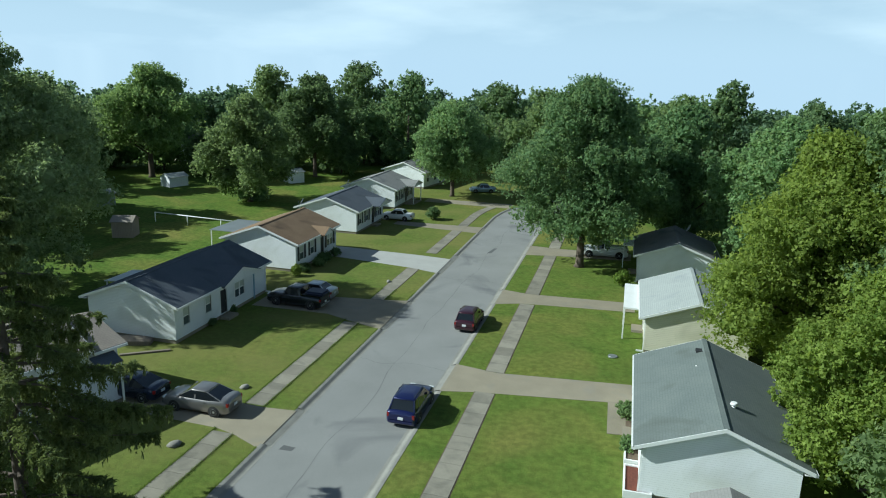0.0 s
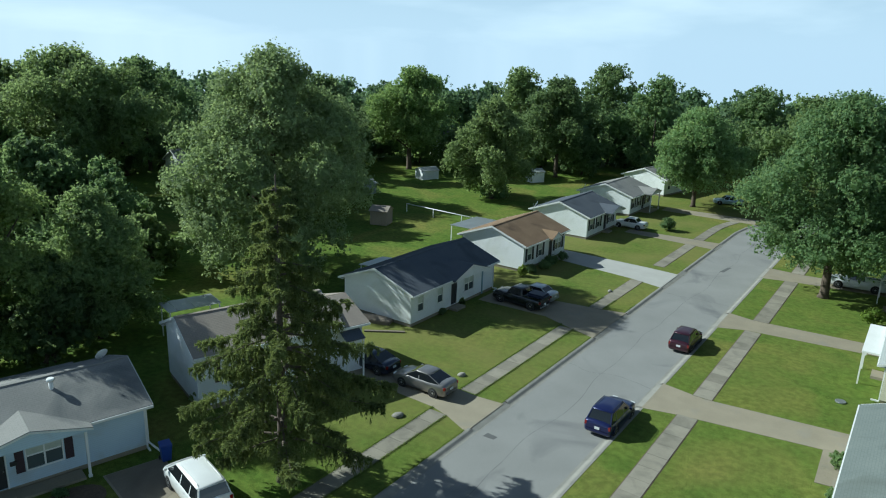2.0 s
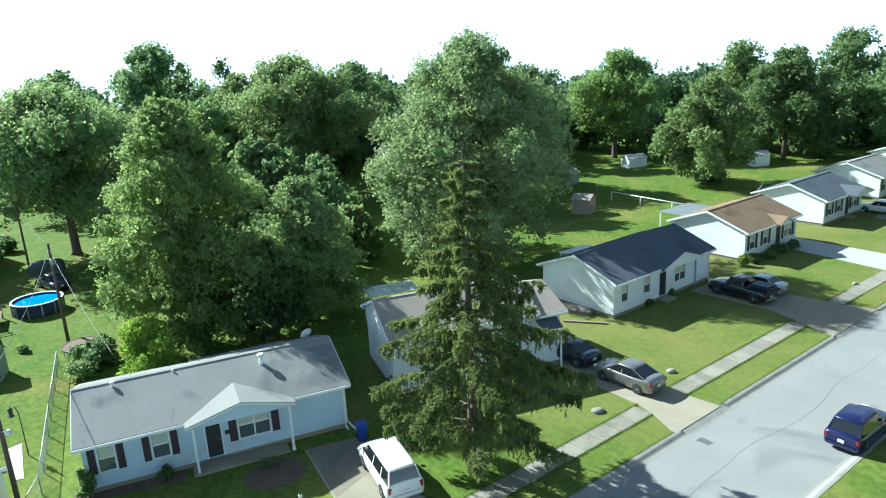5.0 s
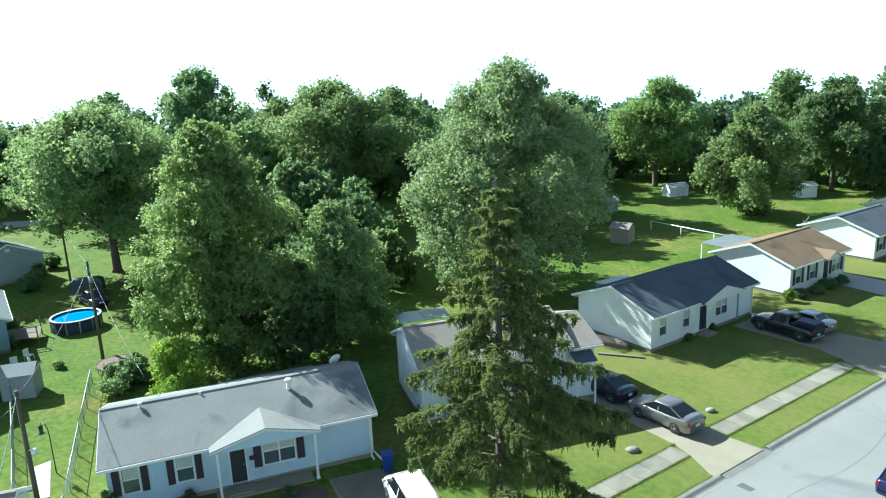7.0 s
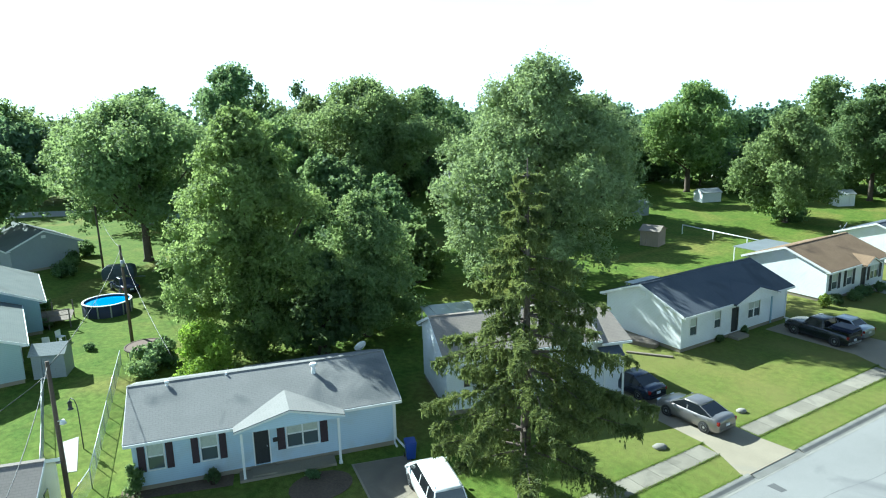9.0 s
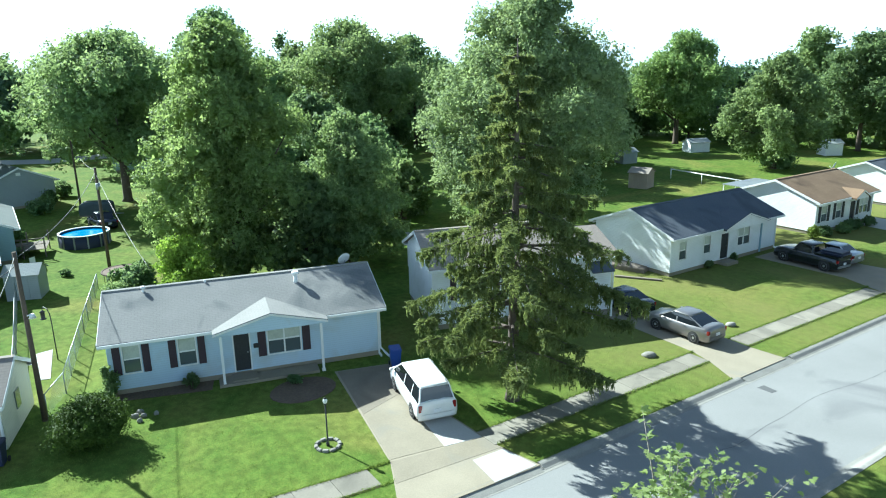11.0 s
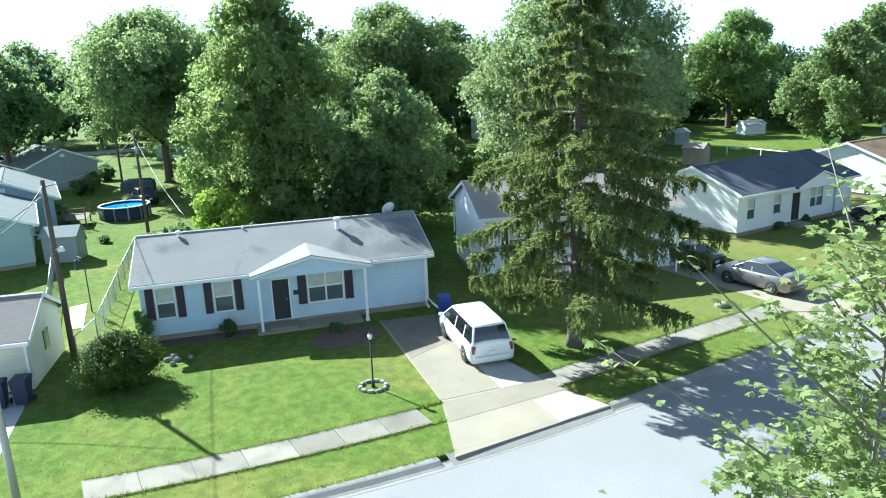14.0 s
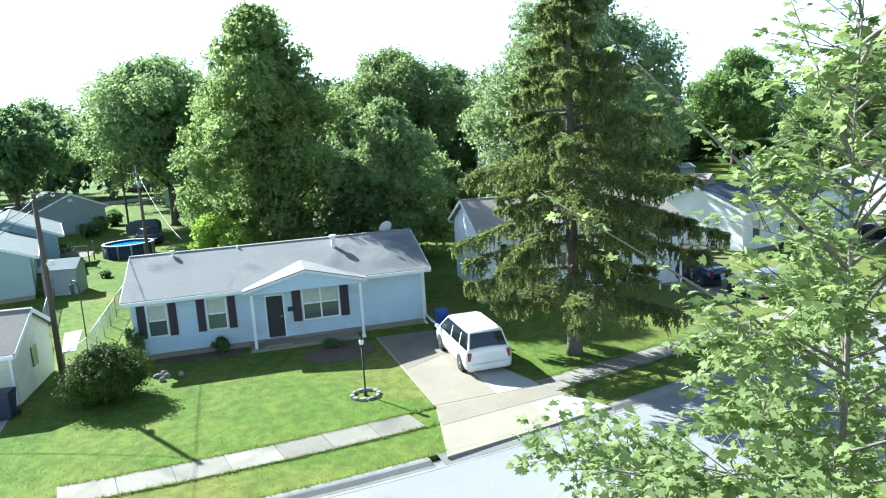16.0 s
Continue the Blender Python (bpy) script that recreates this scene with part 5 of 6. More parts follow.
def spruce(label, x, y, H, R, seed, group="conifers"):
    """An old spruce: level boughs that droop and lift at the tip, with hanging twigs."""
    rng = np.random.default_rng(seed)
    ob = thing("tree", label, "tree", pose(x, y, 0), group)
    part("trunk", Mesh().tube([(0, 0, -0.1), (0, 0, 0.5), (0.05, 0.02, H * 0.4), (0.1, 0.05, H * 0.8), (0.1, 0.05, H)], [0.42, 0.30, 0.22, 0.09, 0.02], 10), SPRUCE_BARK, ob)
    quads = []

    def needles(p, d, length, half):
        """Pointed needle tufts lying along d."""
        w = np.cross(d, rng.normal(size=p.shape))
        w /= np.linalg.norm(w, axis=1, keepdims=True) + 1e-9
        l = rng.uniform(0.6, 1.2, (len(p), 1)) * length
        quads.append(np.stack([p - d * l * 0.4 + w * half, p + d * l, p - d * l * 0.4 - w * half], 1))

    z = 2.6
    while z < H - 0.25:
        f = (H - z) / (H - 2.3)
        reach = R * float(np.interp(f, (0.0, 0.12, 0.25, 0.38, 0.55, 0.8, 1.0), (0.05, 0.17, 0.28, 0.52, 0.84, 1.02, 0.86)))
        n = int(4.4 + 2.4 * min(1.0, 1.5 * f))
        off = rng.uniform(0, 2 * math.pi)
        for k in range(n):
            az = off + 2 * math.pi * k / n + rng.uniform(-0.35, 0.35)
            ln = reach * rng.uniform(0.62, 1.14) * (0.95 + 0.12 * math.cos(az - radians(60)))
            z0 = z + rng.uniform(-0.25, 0.25)
            out, side = np.array([math.cos(az), math.sin(az), 0.0]), np.array([-math.sin(az), math.cos(az), 0.0])
            sway = rng.uniform(-0.12, 0.12)
            drop = (0.22 + 0.2 * f) * rng.uniform(0.75, 1.2) * ln * min(1.0, 0.5 + 0.16 * (z - 2.6))

            def at(s):
                s = np.asarray(s)[..., None]
                return np.array([0, 0, z0]) + out * ln * s + side * sway * ln * s ** 2 + np.array([0, 0, 1.0]) * (0.14 * ln * s - drop * s ** 1.7 + 0.2 * ln * np.maximum(0, s - 0.75) ** 1.2)
            part("bough", Mesh().tube([tuple(at(s)) for s in (0.0, 0.35, 0.7, 1.0)], [0.045 + 0.012 * ln, 0.04, 0.022, 0.006], 5, caps=False), SPRUCE_BARK, ob)
            # side shoots that make a flat spray, bushy along the bough and narrowing to its tip
            ns = int(10 + 9 * ln)
            s = np.concatenate([rng.uniform(0.16, 1.0, ns) ** 0.85, np.ones(2)])
            ns += 2
            root = at(s)
            sg = np.where(np.arange(ns) % 2 == 0, -1.0, 1.0)[:, None]
            way = side * sg * rng.uniform(0.35, 1.0, ns)[:, None] + out * rng.uniform(0.35, 0.9, ns)[:, None]
            way[:, 2] += rng.uniform(-0.3, 0.12, ns)
            way /= np.linalg.norm(way, axis=1, keepdims=True)
            sl = (0.22 + 0.24 * ln * np.clip(1.12 - s, 0.05, 0.75)) * rng.uniform(0.6, 1.25, ns)
            un = 16
            u = rng.uniform(0.0, 1.0, (ns, un))
            p = root[:, None] + way[:, None] * (sl[:, None] * u)[:, :, None]
            p[:, :, 2] -= 0.3 * sl[:, None] * u ** 2
            p += rng.normal(size=p.shape) * 0.035
            d = way[:, None] * 0.9 + rng.normal(size=p.shape) * 0.45
            d[:, :, 2] += 0.1
            d /= np.linalg.norm(d, axis=2, keepdims=True)
            needles(p.reshape(-1, 3), d.reshape(-1, 3), 0.17, 0.036)
            # twigs that hang from the shoots like a fringe
            nh = int(ns * 1.7)
            pick = rng.integers(0, ns, nh)
            v = rng.uniform(0.1, 1.0, nh)
            top = root[pick] + way[pick] * (sl[pick] * v)[:, None]
            top[:, 2] -= 0.3 * sl[pick] * v ** 2
            hl = rng.uniform(0.2, 1.0, nh) ** 1.4 * (0.45 + 0.2 * ln) * (1.1 - 0.6 * s[pick])
            un = 15
            u = rng.uniform(0.0, 1.0, (nh, un))
            p = top[:, None] + np.stack([rng.normal(size=(nh, un)) * 0.04, rng.normal(size=(nh, un)) * 0.04, -hl[:, None] * u], 2)
            d = rng.normal(size=p.shape) * 0.3
            d[:, :, 2] -= 0.9
            d /= np.linalg.norm(d, axis=2, keepdims=True)
            needles(p.reshape(-1, 3), d.reshape(-1, 3), 0.16, 0.034)
        z += rng.uniform(0.85, 1.25) * (0.55 + 0.5 * f)
    part("crown", leaf_mesh("crown", np.concatenate(quads), NEEDLE), NEEDLE, ob, "hanging dark needle twigs")
    return ob


spruce("tall dark spruce with drooping boughs beside the driveway", -26.0, 19.95, 16.8, 5.3, 3)
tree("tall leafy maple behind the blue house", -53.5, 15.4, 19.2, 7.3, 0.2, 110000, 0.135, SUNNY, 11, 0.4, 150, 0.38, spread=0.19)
tree("dark green maple beside the blue house", -52.0, 24.2, 12.2, 6.0, 0.2, 66000, 0.125, MAPLE, 12, 0.28, 80, 0.3, spread=0.21, extra=((0.5, -0.5, 9.8, 1.4), (-0.8, 1.5, 9.4, 1.3)))
tree("small bright green tree by the fence", -47.3, 9.9, 5.6, 2.9, 0.3, 32000, 0.085, LIME, 13, 0.14, 40, 0.2, spread=0.26)
tree("huge grey-green silver maple behind the gardens", -55.2, 45.4, 22.9, 11.6, 0.8, 130000, 0.16, SILVERY, 14, 0.65, 150, 0.22, spread=0.17)
tree("wide old oak in the far gardens", -103, 50.0, 22.4, 13.5, 5.5, 70000, 0.23, MAPLE, 15, 0.6, 80, 0.2, spread=0.2)
tree("tall dark tree standing above the woods", -131.5, 38.2, 25.8, 12.0, 3.0, 44000, 0.27, DEEP, 16, 0.5, 80, 0.3, spread=0.19)
tree("spreading tree with a bare trunk on the lawn", -93.5, 14.4, 20.6, 12.4, 4.2, 76000, 0.21, MAPLE, 17, 0.5, 60, 0.25, spread=0.23)
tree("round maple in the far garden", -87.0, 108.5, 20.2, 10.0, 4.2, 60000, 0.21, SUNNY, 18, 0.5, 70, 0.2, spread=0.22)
tree("bushy tree behind the white houses", -58.8, 94.6, 16.4, 8.4, 0.8, 56000, 0.19, MAPLE, 19, 0.35, 60, 0.45, spread=0.22)
tree("tall tree behind the white houses", -60.7, 121.8, 19.6, 9.2, 3.5, 46000, 0.22, DEEP, 20, 0.4, 60, 0.3, spread=0.22)
tree("wide dark street tree over the lawn", -7.0, 74.8, 20.6, 10.2, 2.4, 110000, 0.16, DEEP, 21, 0.42, 100, 0.3, spread=0.19)
tree("dark tree beside the shaded house", 3.6, 86, 17.6, 8.6, 1.5, 50000, 0.21, DEEP, 22, 0.4, 64, 0.3, spread=0.22)
tree("yellow-green tree overhanging the far bend", -31, 112, 16.0, 9.0, 2.6, 56000, 0.19, MAPLE, 23, 0.35, 64, 0.2, spread=0.22)
tree("broad yellow-green tree behind the cream house", 10.5, 50.0, 17.6, 9.3, 0.8, 110000, 0.15, BRIGHT, 24, 0.42, 100, 0.3, spread=0.2)
tree("tall green tree behind the east houses", 12.5, 75, 17.2, 8.6, 1.0, 56000, 0.2, MAPLE, 25, 0.42, 66, 0.3, spread=0.22)
tree("airy tall tree behind the east houses", 14.5, 44, 23.4, 5.8, 8.0, 34000, 0.15, MAPLE, 26, 0.3, 44, 0.3, core=False, spread=0.2)
tree("bright green tree beside the east house", 10.4, 36.3, 12.0, 6.0, 0.3, 76000, 0.12, BRIGHT, 27, 0.3, 60, 0.3, spread=0.23)
tree("bright green tree behind the east house", 13.4, 28.0, 13.6, 7.2, 0.3, 50000, 0.15, MAPLE, 28, 0.35, 60, 0.3, spread=0.23)
for k, (x, y, H, R, b, f) in enumerate((
        (-45, 131, 20.4, 9, 2, DEEP), (-18, 134, 18, 9, 1, MAPLE), (-2, 112, 17, 9, 1, MAPLE), (9.5, 102, 19.8, 8, 1, DEEP), (22, 104, 17.5, 9, 1, DEEP), (24, 66, 17, 8, 1, MAPLE), (-75, 132, 20.4, 10, 2, MAPLE),
        (-98, 126, 15.5, 9, 1, DEEP), (-114, 96, 20, 10, 2, MAPLE), (-120, 72, 21, 10, 2, DEEP), (-125, 20, 21, 10, 2, MAPLE), (-118, -8, 17, 7, 4, DEEP), (-92, -16, 16, 6, 4, MAPLE),
        # (-78, 76) and (-95, 92) are hidden trees, added to cast shade.
        (-128, 52, 20, 9, 2, MAPLE), (-165, -14, 19, 9, 2, MAPLE), (28, 40, 17, 7, 1, MAPLE), (-82, 34, 13, 7, 0.3, DEEP), (-86, 26, 14, 6, 0.3, MAPLE), (-74, 59, 15, 7, 0.3, DEEP), (-84, 69, 19, 9, 0.5, MAPLE), (-78, 76, 16, 8, 0.5, DEEP), (-95, 92, 19, 9, 0.5, DEEP), (-70, 62, 12, 6, 0.3, DEEP), (-104, 36, 17, 8, 0.5, MAPLE),
        (-66, 30, 8, 4, 0.2, DEEP), (-64, 20, 8, 4, 0.2, MAPLE), (-72, 37, 9, 4.5, 0.2, DEEP), (-80, 41, 10, 5, 0.2, DEEP), (-93, 43, 11, 6, 0.2, DEEP), (-64, 36, 6.5, 3.5, 0.2, MAPLE), (-71, 26, 9, 4.5, 0.2, DEEP), (-77, 19, 9, 5, 0.2, MAPLE), (-60, 25, 8, 4, 0.2, DEEP), (-50.5, 19.6, 8, 3.6, 0.2, DEEP), (-140, 24, 22.4, 9, 3, DEEP), (-165, 63.5, 23.6, 5.5, 3, DEEP), (-102.3, -2.0, 15.5, 8, 4.5, DEEP), (-168, 2, 21, 11, 4, MAPLE), (-176, -14, 20.5, 11, 3, DEEP), (-150, 12, 17, 6, 5, MAPLE), (-118, 66, 14, 7, 0.3, DEEP), (-72, 118, 9, 5, 0.3, DEEP), (-104, 112, 12, 7, 0.3, DEEP), (-100, 78, 15, 7, 0.3, MAPLE), (-134, -14, 15, 8, 3, DEEP), (-128, -18, 17, 9, 2, MAPLE), (-152, 24, 18, 9, 1, DEEP), (-118, 38, 15, 8, 0.5, DEEP), (-150, 90, 20, 10, 1, DEEP), (-124, 112, 19, 10, 1, MAPLE), (-30, 148, 19, 10, 1, DEEP), (-60, 146, 22.4, 10, 1, DEEP), (30, 86, 18, 9, 1, MAPLE), (34, 112, 19, 10, 1, DEEP), (6, 128, 18, 9, 1, MAPLE), (-145, 46, 21, 10, 2, DEEP), (-140, 70, 21, 10, 2, MAPLE))):
    tree("leafy tree in the gardens around", x, y, H, R * 1.12, b, 16000 if R > 6 else 8000, 0.3 if R > 6 else 0.24, f, 60 + k, 0.35, 56, 0.25, limbs=5, spread=0.23)
for k in range(15):
    az, far = radians(17 + 3.4 * k), 146 + 9 * math.sin(k * 2.1)
    tree("low bushy tree closing the far gardens", -1.8 - far * math.sin(az), 0.8 + far * math.cos(az), 8.5 + 1.5 * math.sin(k * 1.3), 7.0, 0.2, 9000, 0.32, DEEP if k % 3 else MAPLE, 140 + k, 0.2, 30, 0.2, limbs=3, spread=0.28)
# The young maple that the camera comes down beside.
NEAR = leaf_mat("sunlit_maple_leaves", (0.115, 0.175, 0.055), (0.32, 0.39, 0.165), (0.43, 0.53, 0.165), 0.44)


def palm_leaves(c, tipway, nrm, size, rng):
    """Five-lobed leaves with their stalk at c, pointing along tipway: an array (n, corners, 3)."""
    u = tipway / (np.linalg.norm(tipway, axis=1, keepdims=True) + 1e-9)
    v = np.cross(nrm, u)
    v /= np.linalg.norm(v, axis=1, keepdims=True) + 1e-9
    w = np.cross(u, v)
    outline = ((0.0, 0.0), (0.36, -0.16), (0.95, 0.30), (0.46, 0.52), (0.62, 0.98), (0.22, 0.86), (0.0, 1.5), (-0.22, 0.86), (-0.62, 0.98), (-0.46, 0.52), (-0.95, 0.30), (-0.36, -0.16))
    s = (size * rng.uniform(0.65, 1.2, len(c)))[:, None]
    curl = rng.uniform(-0.1, 0.45, len(c))[:, None]
    return np.stack([c + v * s * a + u * s * b - w * s * curl * (a * a + 0.25 * b * b) for a, b in outline], 1)


def near_maple(x, y, top):
    rng = np.random.default_rng(8)
    ob = thing("tree", "young maple with loose yellow-green leaves beside the street", "tree", pose(x, y, 0), "broadleaved trees")
    stem = [np.array(p) for p in ((0, 0, -0.1), (0.03, 0, 1.0), (0.08, 0.04, 3.0), (0.02, 0.1, 5.4), (0.1, 0.05, 7.6), (0.05, 0.1, 9.6), (0.12, 0.06, top))]
    part("trunk", Mesh().tube([tuple(p) for p in stem], [0.11, 0.085, 0.062, 0.042, 0.024, 0.012, 0.004], 10), YOUNG_BARK, ob)
    heights = [p[2] for p in stem]
    at = lambda z: np.array([np.interp(z, heights, [p[k] for p in stem]) for k in range(3)])
    leaves = []

    def spray(tip, way, n):
        """Leaves on stalks round a twig's end."""
        a = rng.uniform(0, 2 * math.pi, n)
        side = np.stack([np.cos(a), np.sin(a), rng.uniform(-0.5, 0.5, n)], 1)
        out = side + way * 0.7
        c = tip + way * rng.uniform(-0.22, 0.06, n)[:, None] + out * rng.uniform(0.03, 0.10, n)[:, None]
        out[:, 2] -= rng.uniform(0.1, 0.8, n)
        nr = np.array([0, 0, 1.0]) + rng.normal(size=(n, 3)) * 0.4
        leaves.append(palm_leaves(c, out, nr, 0.062, rng))

    count = 92
    twigs = Mesh()
    for k in range(count):
        z = 3.4 + (top - 4.0) * ((k + rng.uniform(0, 0.8)) / count) ** 1.35
        az = k * 2.4 + rng.uniform(-0.4, 0.4)
        reach = 2.62 * min(1.0, (top + 0.6 - z) / 4.6) * rng.uniform(0.65, 1.08)
        if z > 6.9 and math.cos(az - radians(214)) > -0.1:  # thin on the side that faces the road in the upper part
            reach *= 0.42
        rise = rng.uniform(0.15, 0.5) if z < 7.5 else rng.uniform(0.5, 1.1)
        d = np.array([math.cos(az), math.sin(az), rise])
        s0 = at(z)
        pts = [s0, s0 + d * reach * 0.5, s0 + d * reach * np.array([1, 1, 0.72])]
        part("limb", Mesh().tube([tuple(p) for p in pts], [0.018, 0.011, 0.003], 6), YOUNG_BARK, ob)
        n = int((5 + 7.5 * reach) * (1.5 if z < 8.2 else 0.8))
        for j in range(n):
            t = rng.uniform(0.22, 1.0) if j else 1.0
            b0 = pts[0] * (1 - t) ** 2 + pts[1] * 2 * t * (1 - t) + pts[2] * t * t
            way = d * 0.7 + rng.normal(size=3) * 0.55
            way /= np.linalg.norm(way)
            e = b0 + way * rng.uniform(0.18, 0.6)
            twigs.tube([tuple(b0), tuple(e)], [0.006, 0.0025], 4, caps=False)
            spray(e, way, int(rng.integers(8, 15)))
            if j % 2:
                spray((b0 + e) / 2, way, int(rng.integers(4, 8)))
    # two long loose shoots that reach out over the lawn and the road
    for z, az, reach, rise in ((7.6, 218, 2.6, 0.62), (8.5, 250, 2.0, 0.95), (8.8, 60, 1.6, 1.2), (9.4, 150, 1.3, 1.3)):
        d = np.array([math.cos(radians(az)), math.sin(radians(az)), rise])
        s0 = at(z)
        pts = [s0 + d * reach * q for q in (0.0, 0.4, 0.75, 1.0)]
        part("limb", Mesh().tube([tuple(p) for p in pts], [0.02, 0.014, 0.008, 0.003], 6), YOUNG_BARK, ob)
        for q in (0.35, 0.5, 0.62, 0.72, 0.82, 0.9, 1.0):
            spray(s0 + d * reach * q + rng.normal(size=3) * 0.05, d / np.linalg.norm(d), int(rng.integers(3, 7)))
    tagged(part("twig_growth", twigs, YOUNG_BARK, ob), "thin bare twigs", kind="stuff")
    part("crown", leaf_mesh("crown", np.concatenate(leaves), NEAR), NEAR, ob, "loose sunlit maple leaves")
    return ob


near_maple(-7.1, 7.0, 11.2)

# The woods that close the view: one mass.
rng = np.random.default_rng(99)
wood = []
for k in range(150):
    az = radians(-40 + 170 * (k + rng.uniform(0, 1)) / 150)
    dist = rng.uniform(160, 270)
    cx, cy = -math.sin(az) * dist, math.cos(az) * dist
    low = min(1.0, max(0.0, (math.degrees(az) - 40) / 20))  # the land and the woods lie lower towards the street's end
    lob = lobes_of(rng.uniform(8, 12), rng.uniform(12.5, 16) + 2.6 * low, 0.5, rng, 16, peak=0.2, spread=0.33)
    wood.append(crown_quads([(c + np.array([cx, cy, 0]), r) for c, r in lob], 2300, 0.55, rng))
solo("distant_woods", leaf_mesh("distant_woods", np.concatenate(wood), HAZY_FARLEAF), HAZY_FARLEAF, "distant green woods closing the view", "woods", kind="stuff")


# ---------------------------------------------------------------- things in the gardens
def shrub(label, x, y, R, H, seed, foliage, leaves=5000, size=0.11, group="shrubs", count=14, dense=0.74):
    rng = np.random.default_rng(seed)
    ob = thing("shrub", label, "shrub", pose(x, y, 0), group)
    mb = Mesh()
    for k in range(5):
        a = 2 * math.pi * k / 5
        mb.tube([(0.08 * math.cos(a), 0.08 * math.sin(a), -0.05), (R * 0.4 * math.cos(a), R * 0.4 * math.sin(a), H * 0.6)], [0.04, 0.012], 6)
    part("stems", mb, BARK, ob)
    part("crown", leaf_mesh("crown", crown_quads(lobes_of(R, H, 0.05, rng, count, spread=0.42), leaves, size, rng, core_f=dense), foliage), foliage, ob)
    return ob


YEW = leaf_mat("yew_foliage", (0.03, 0.062, 0.012), (0.085, 0.135, 0.022), (0.14, 0.22, 0.03), 0.15)
shrub("large rounded evergreen shrub on the lawn", -33.5, 2.4, 1.6, 2.2, 31, YEW, 56000, 0.05, count=70, dense=0.74)
shrub("small leafy shrub at the house corner", -36.4, 22.2, 0.8, 1.7, 35, MAPLE, 4000, 0.06)
shrub("small leafy shrub at the house corner", -37.6, 3.8, 0.6, 1.9, 32, MAPLE, 4000, 0.055)
shrub("small dark shrub by the front wall", -36.3, 7.4, 0.42, 0.9, 33, DEEP, 3000, 0.055)
shrub("low shrub in the flower bed", -33.8, 11.9, 0.42, 0.4, 34, DEEP, 3000, 0.055)
for k, (x, y, R, H, f) in enumerate(((-33.9, 62.5, 0.8, 1.0, DEEP), (-33.6, 64.8, 0.8, 0.9, MAPLE), (-33.8, 67.0, 0.9, 1.0, DEEP), (-33.6, 69.4, 0.8, 0.9, DEEP), (-34.0, 60.9, 0.6, 1.2, BRIGHT),
                                   (-28.6, 92.8, 1.3, 1.9, DEEP), (-2.2, 69.0, 1.0, 1.8, BRIGHT), (-1.4, 40.4, 0.8, 1.1, MAPLE), (-1.3, 36.2, 0.7, 0.9, MAPLE), (-34.0, 46.0, 0.4, 0.5, DEEP), (-34.2, 49.3, 0.4, 0.6, DEEP),
                                   (-59, 96, 3.0, 2.6, DEEP), (-71, 1.6, 1.0, 0.9, DEEP), (-98, 6.2, 1.6, 2.0, DEEP), (-91, 4.4, 1.5, 1.7, DEEP), (-102, 8.2, 1.6, 1.8, DEEP), (-78, 1.8, 1.1, 1.3, DEEP), (-94.5, 5.6, 1.4, 1.7, MAPLE), (-62.6, 4.4, 0.5, 0.5, DEEP), (-55.6, 8.4, 1.9, 1.9, DEEP), (-54.2, 7.0, 1.3, 1.2, MAPLE))):
    shrub("garden shrub beside a house", x, y, R, H, 40 + k, f, int(3000 * max(1, R)), 0.075 if R < 1.5 else 0.13)


RED_MULCH = mat("red_mulch", (0.16, 0.05, 0.03), (0.09, 0.03, 0.02), rough=1.0, bump=0.8, fine=9)
for y0, y1, fill in ((31.7, 34.3, RED_MULCH), (34.7, 36.6, SOIL)):
    rb = thing("raised_bed", "white timber raised bed with reddish mulch beside the house", "raised bed", pose(-1.55, y0, 0), "raised beds")
    ln = y1 - y0
    for a, b in (((0, 0), (1.4, 0.09)), ((0, ln - 0.09), (1.4, ln)), ((0, 0.092), (0.09, ln - 0.092)), ((1.31, 0.092), (1.4, ln - 0.092))):
        part("side_board", Mesh().box((*a, -0.03), (*b, 0.42)), WHITE, rb, bevel=0.01)
    part("soil_fill", Mesh().box((0.092, 0.094, -0.02), (1.308, ln - 0.094, 0.34)), fill, rb)


def lamp_post(m):
    ob = thing("garden_lamp", "black garden lamp post with white globe in a stone ring", "lamp post", m)
    part("post", Mesh().tube([(0, 0, 0), (0, 0, 0.15), (0, 0, 0.2), (0, 0, 1.95)], [0.07, 0.07, 0.035, 0.03], 10), BLACK_METAL, ob)
    part("collar", Mesh().cyl((0, 0, 1.95), 0.07, 0.06, 12), BLACK_METAL, ob)
    part("globe", Mesh().rings([[(r * math.cos(t), r * math.sin(t), z) for t in [2 * math.pi * j / 14 for j in range(14)]] for r, z in ((0.04, 2.0), (0.08, 2.04), (0.1, 2.12), (0.085, 2.2), (0.03, 2.24))]), WHITE, ob, "white lamp globe")
    part("lamp_cap", Mesh().cyl((0, 0, 2.23), 0.075, 0.05, 12, 0.02), BLACK_METAL, ob)
    return ob


lamp_post(pose(-27.3, 10.8, 0))
ring = thing("stone_ring", "ring of pale edging stones round a lamp post", "stone edging", pose(-27.3, 10.8, 0))
for k in range(10):
    a = 2 * math.pi * k / 10
    part("stone", Mesh().box((-0.13, -0.08, -0.04), (0.13, 0.08, 0.1)), STONE, ring, bevel=0.025).matrix_basis = pose(0.5 * math.cos(a), 0.5 * math.sin(a), 0, rnd.uniform(-5, 5), 0, 90 + math.degrees(a))
solo("flower_bed", Mesh().prism([(-32.9 + 1.35 * math.cos(2 * math.pi * k / 18), 12.0 + 1.7 * math.sin(2 * math.pi * k / 18)) for k in range(18)], -0.03, 0.035), SOIL, "brown mulched flower bed by the porch", "flower bed", kind="structure")
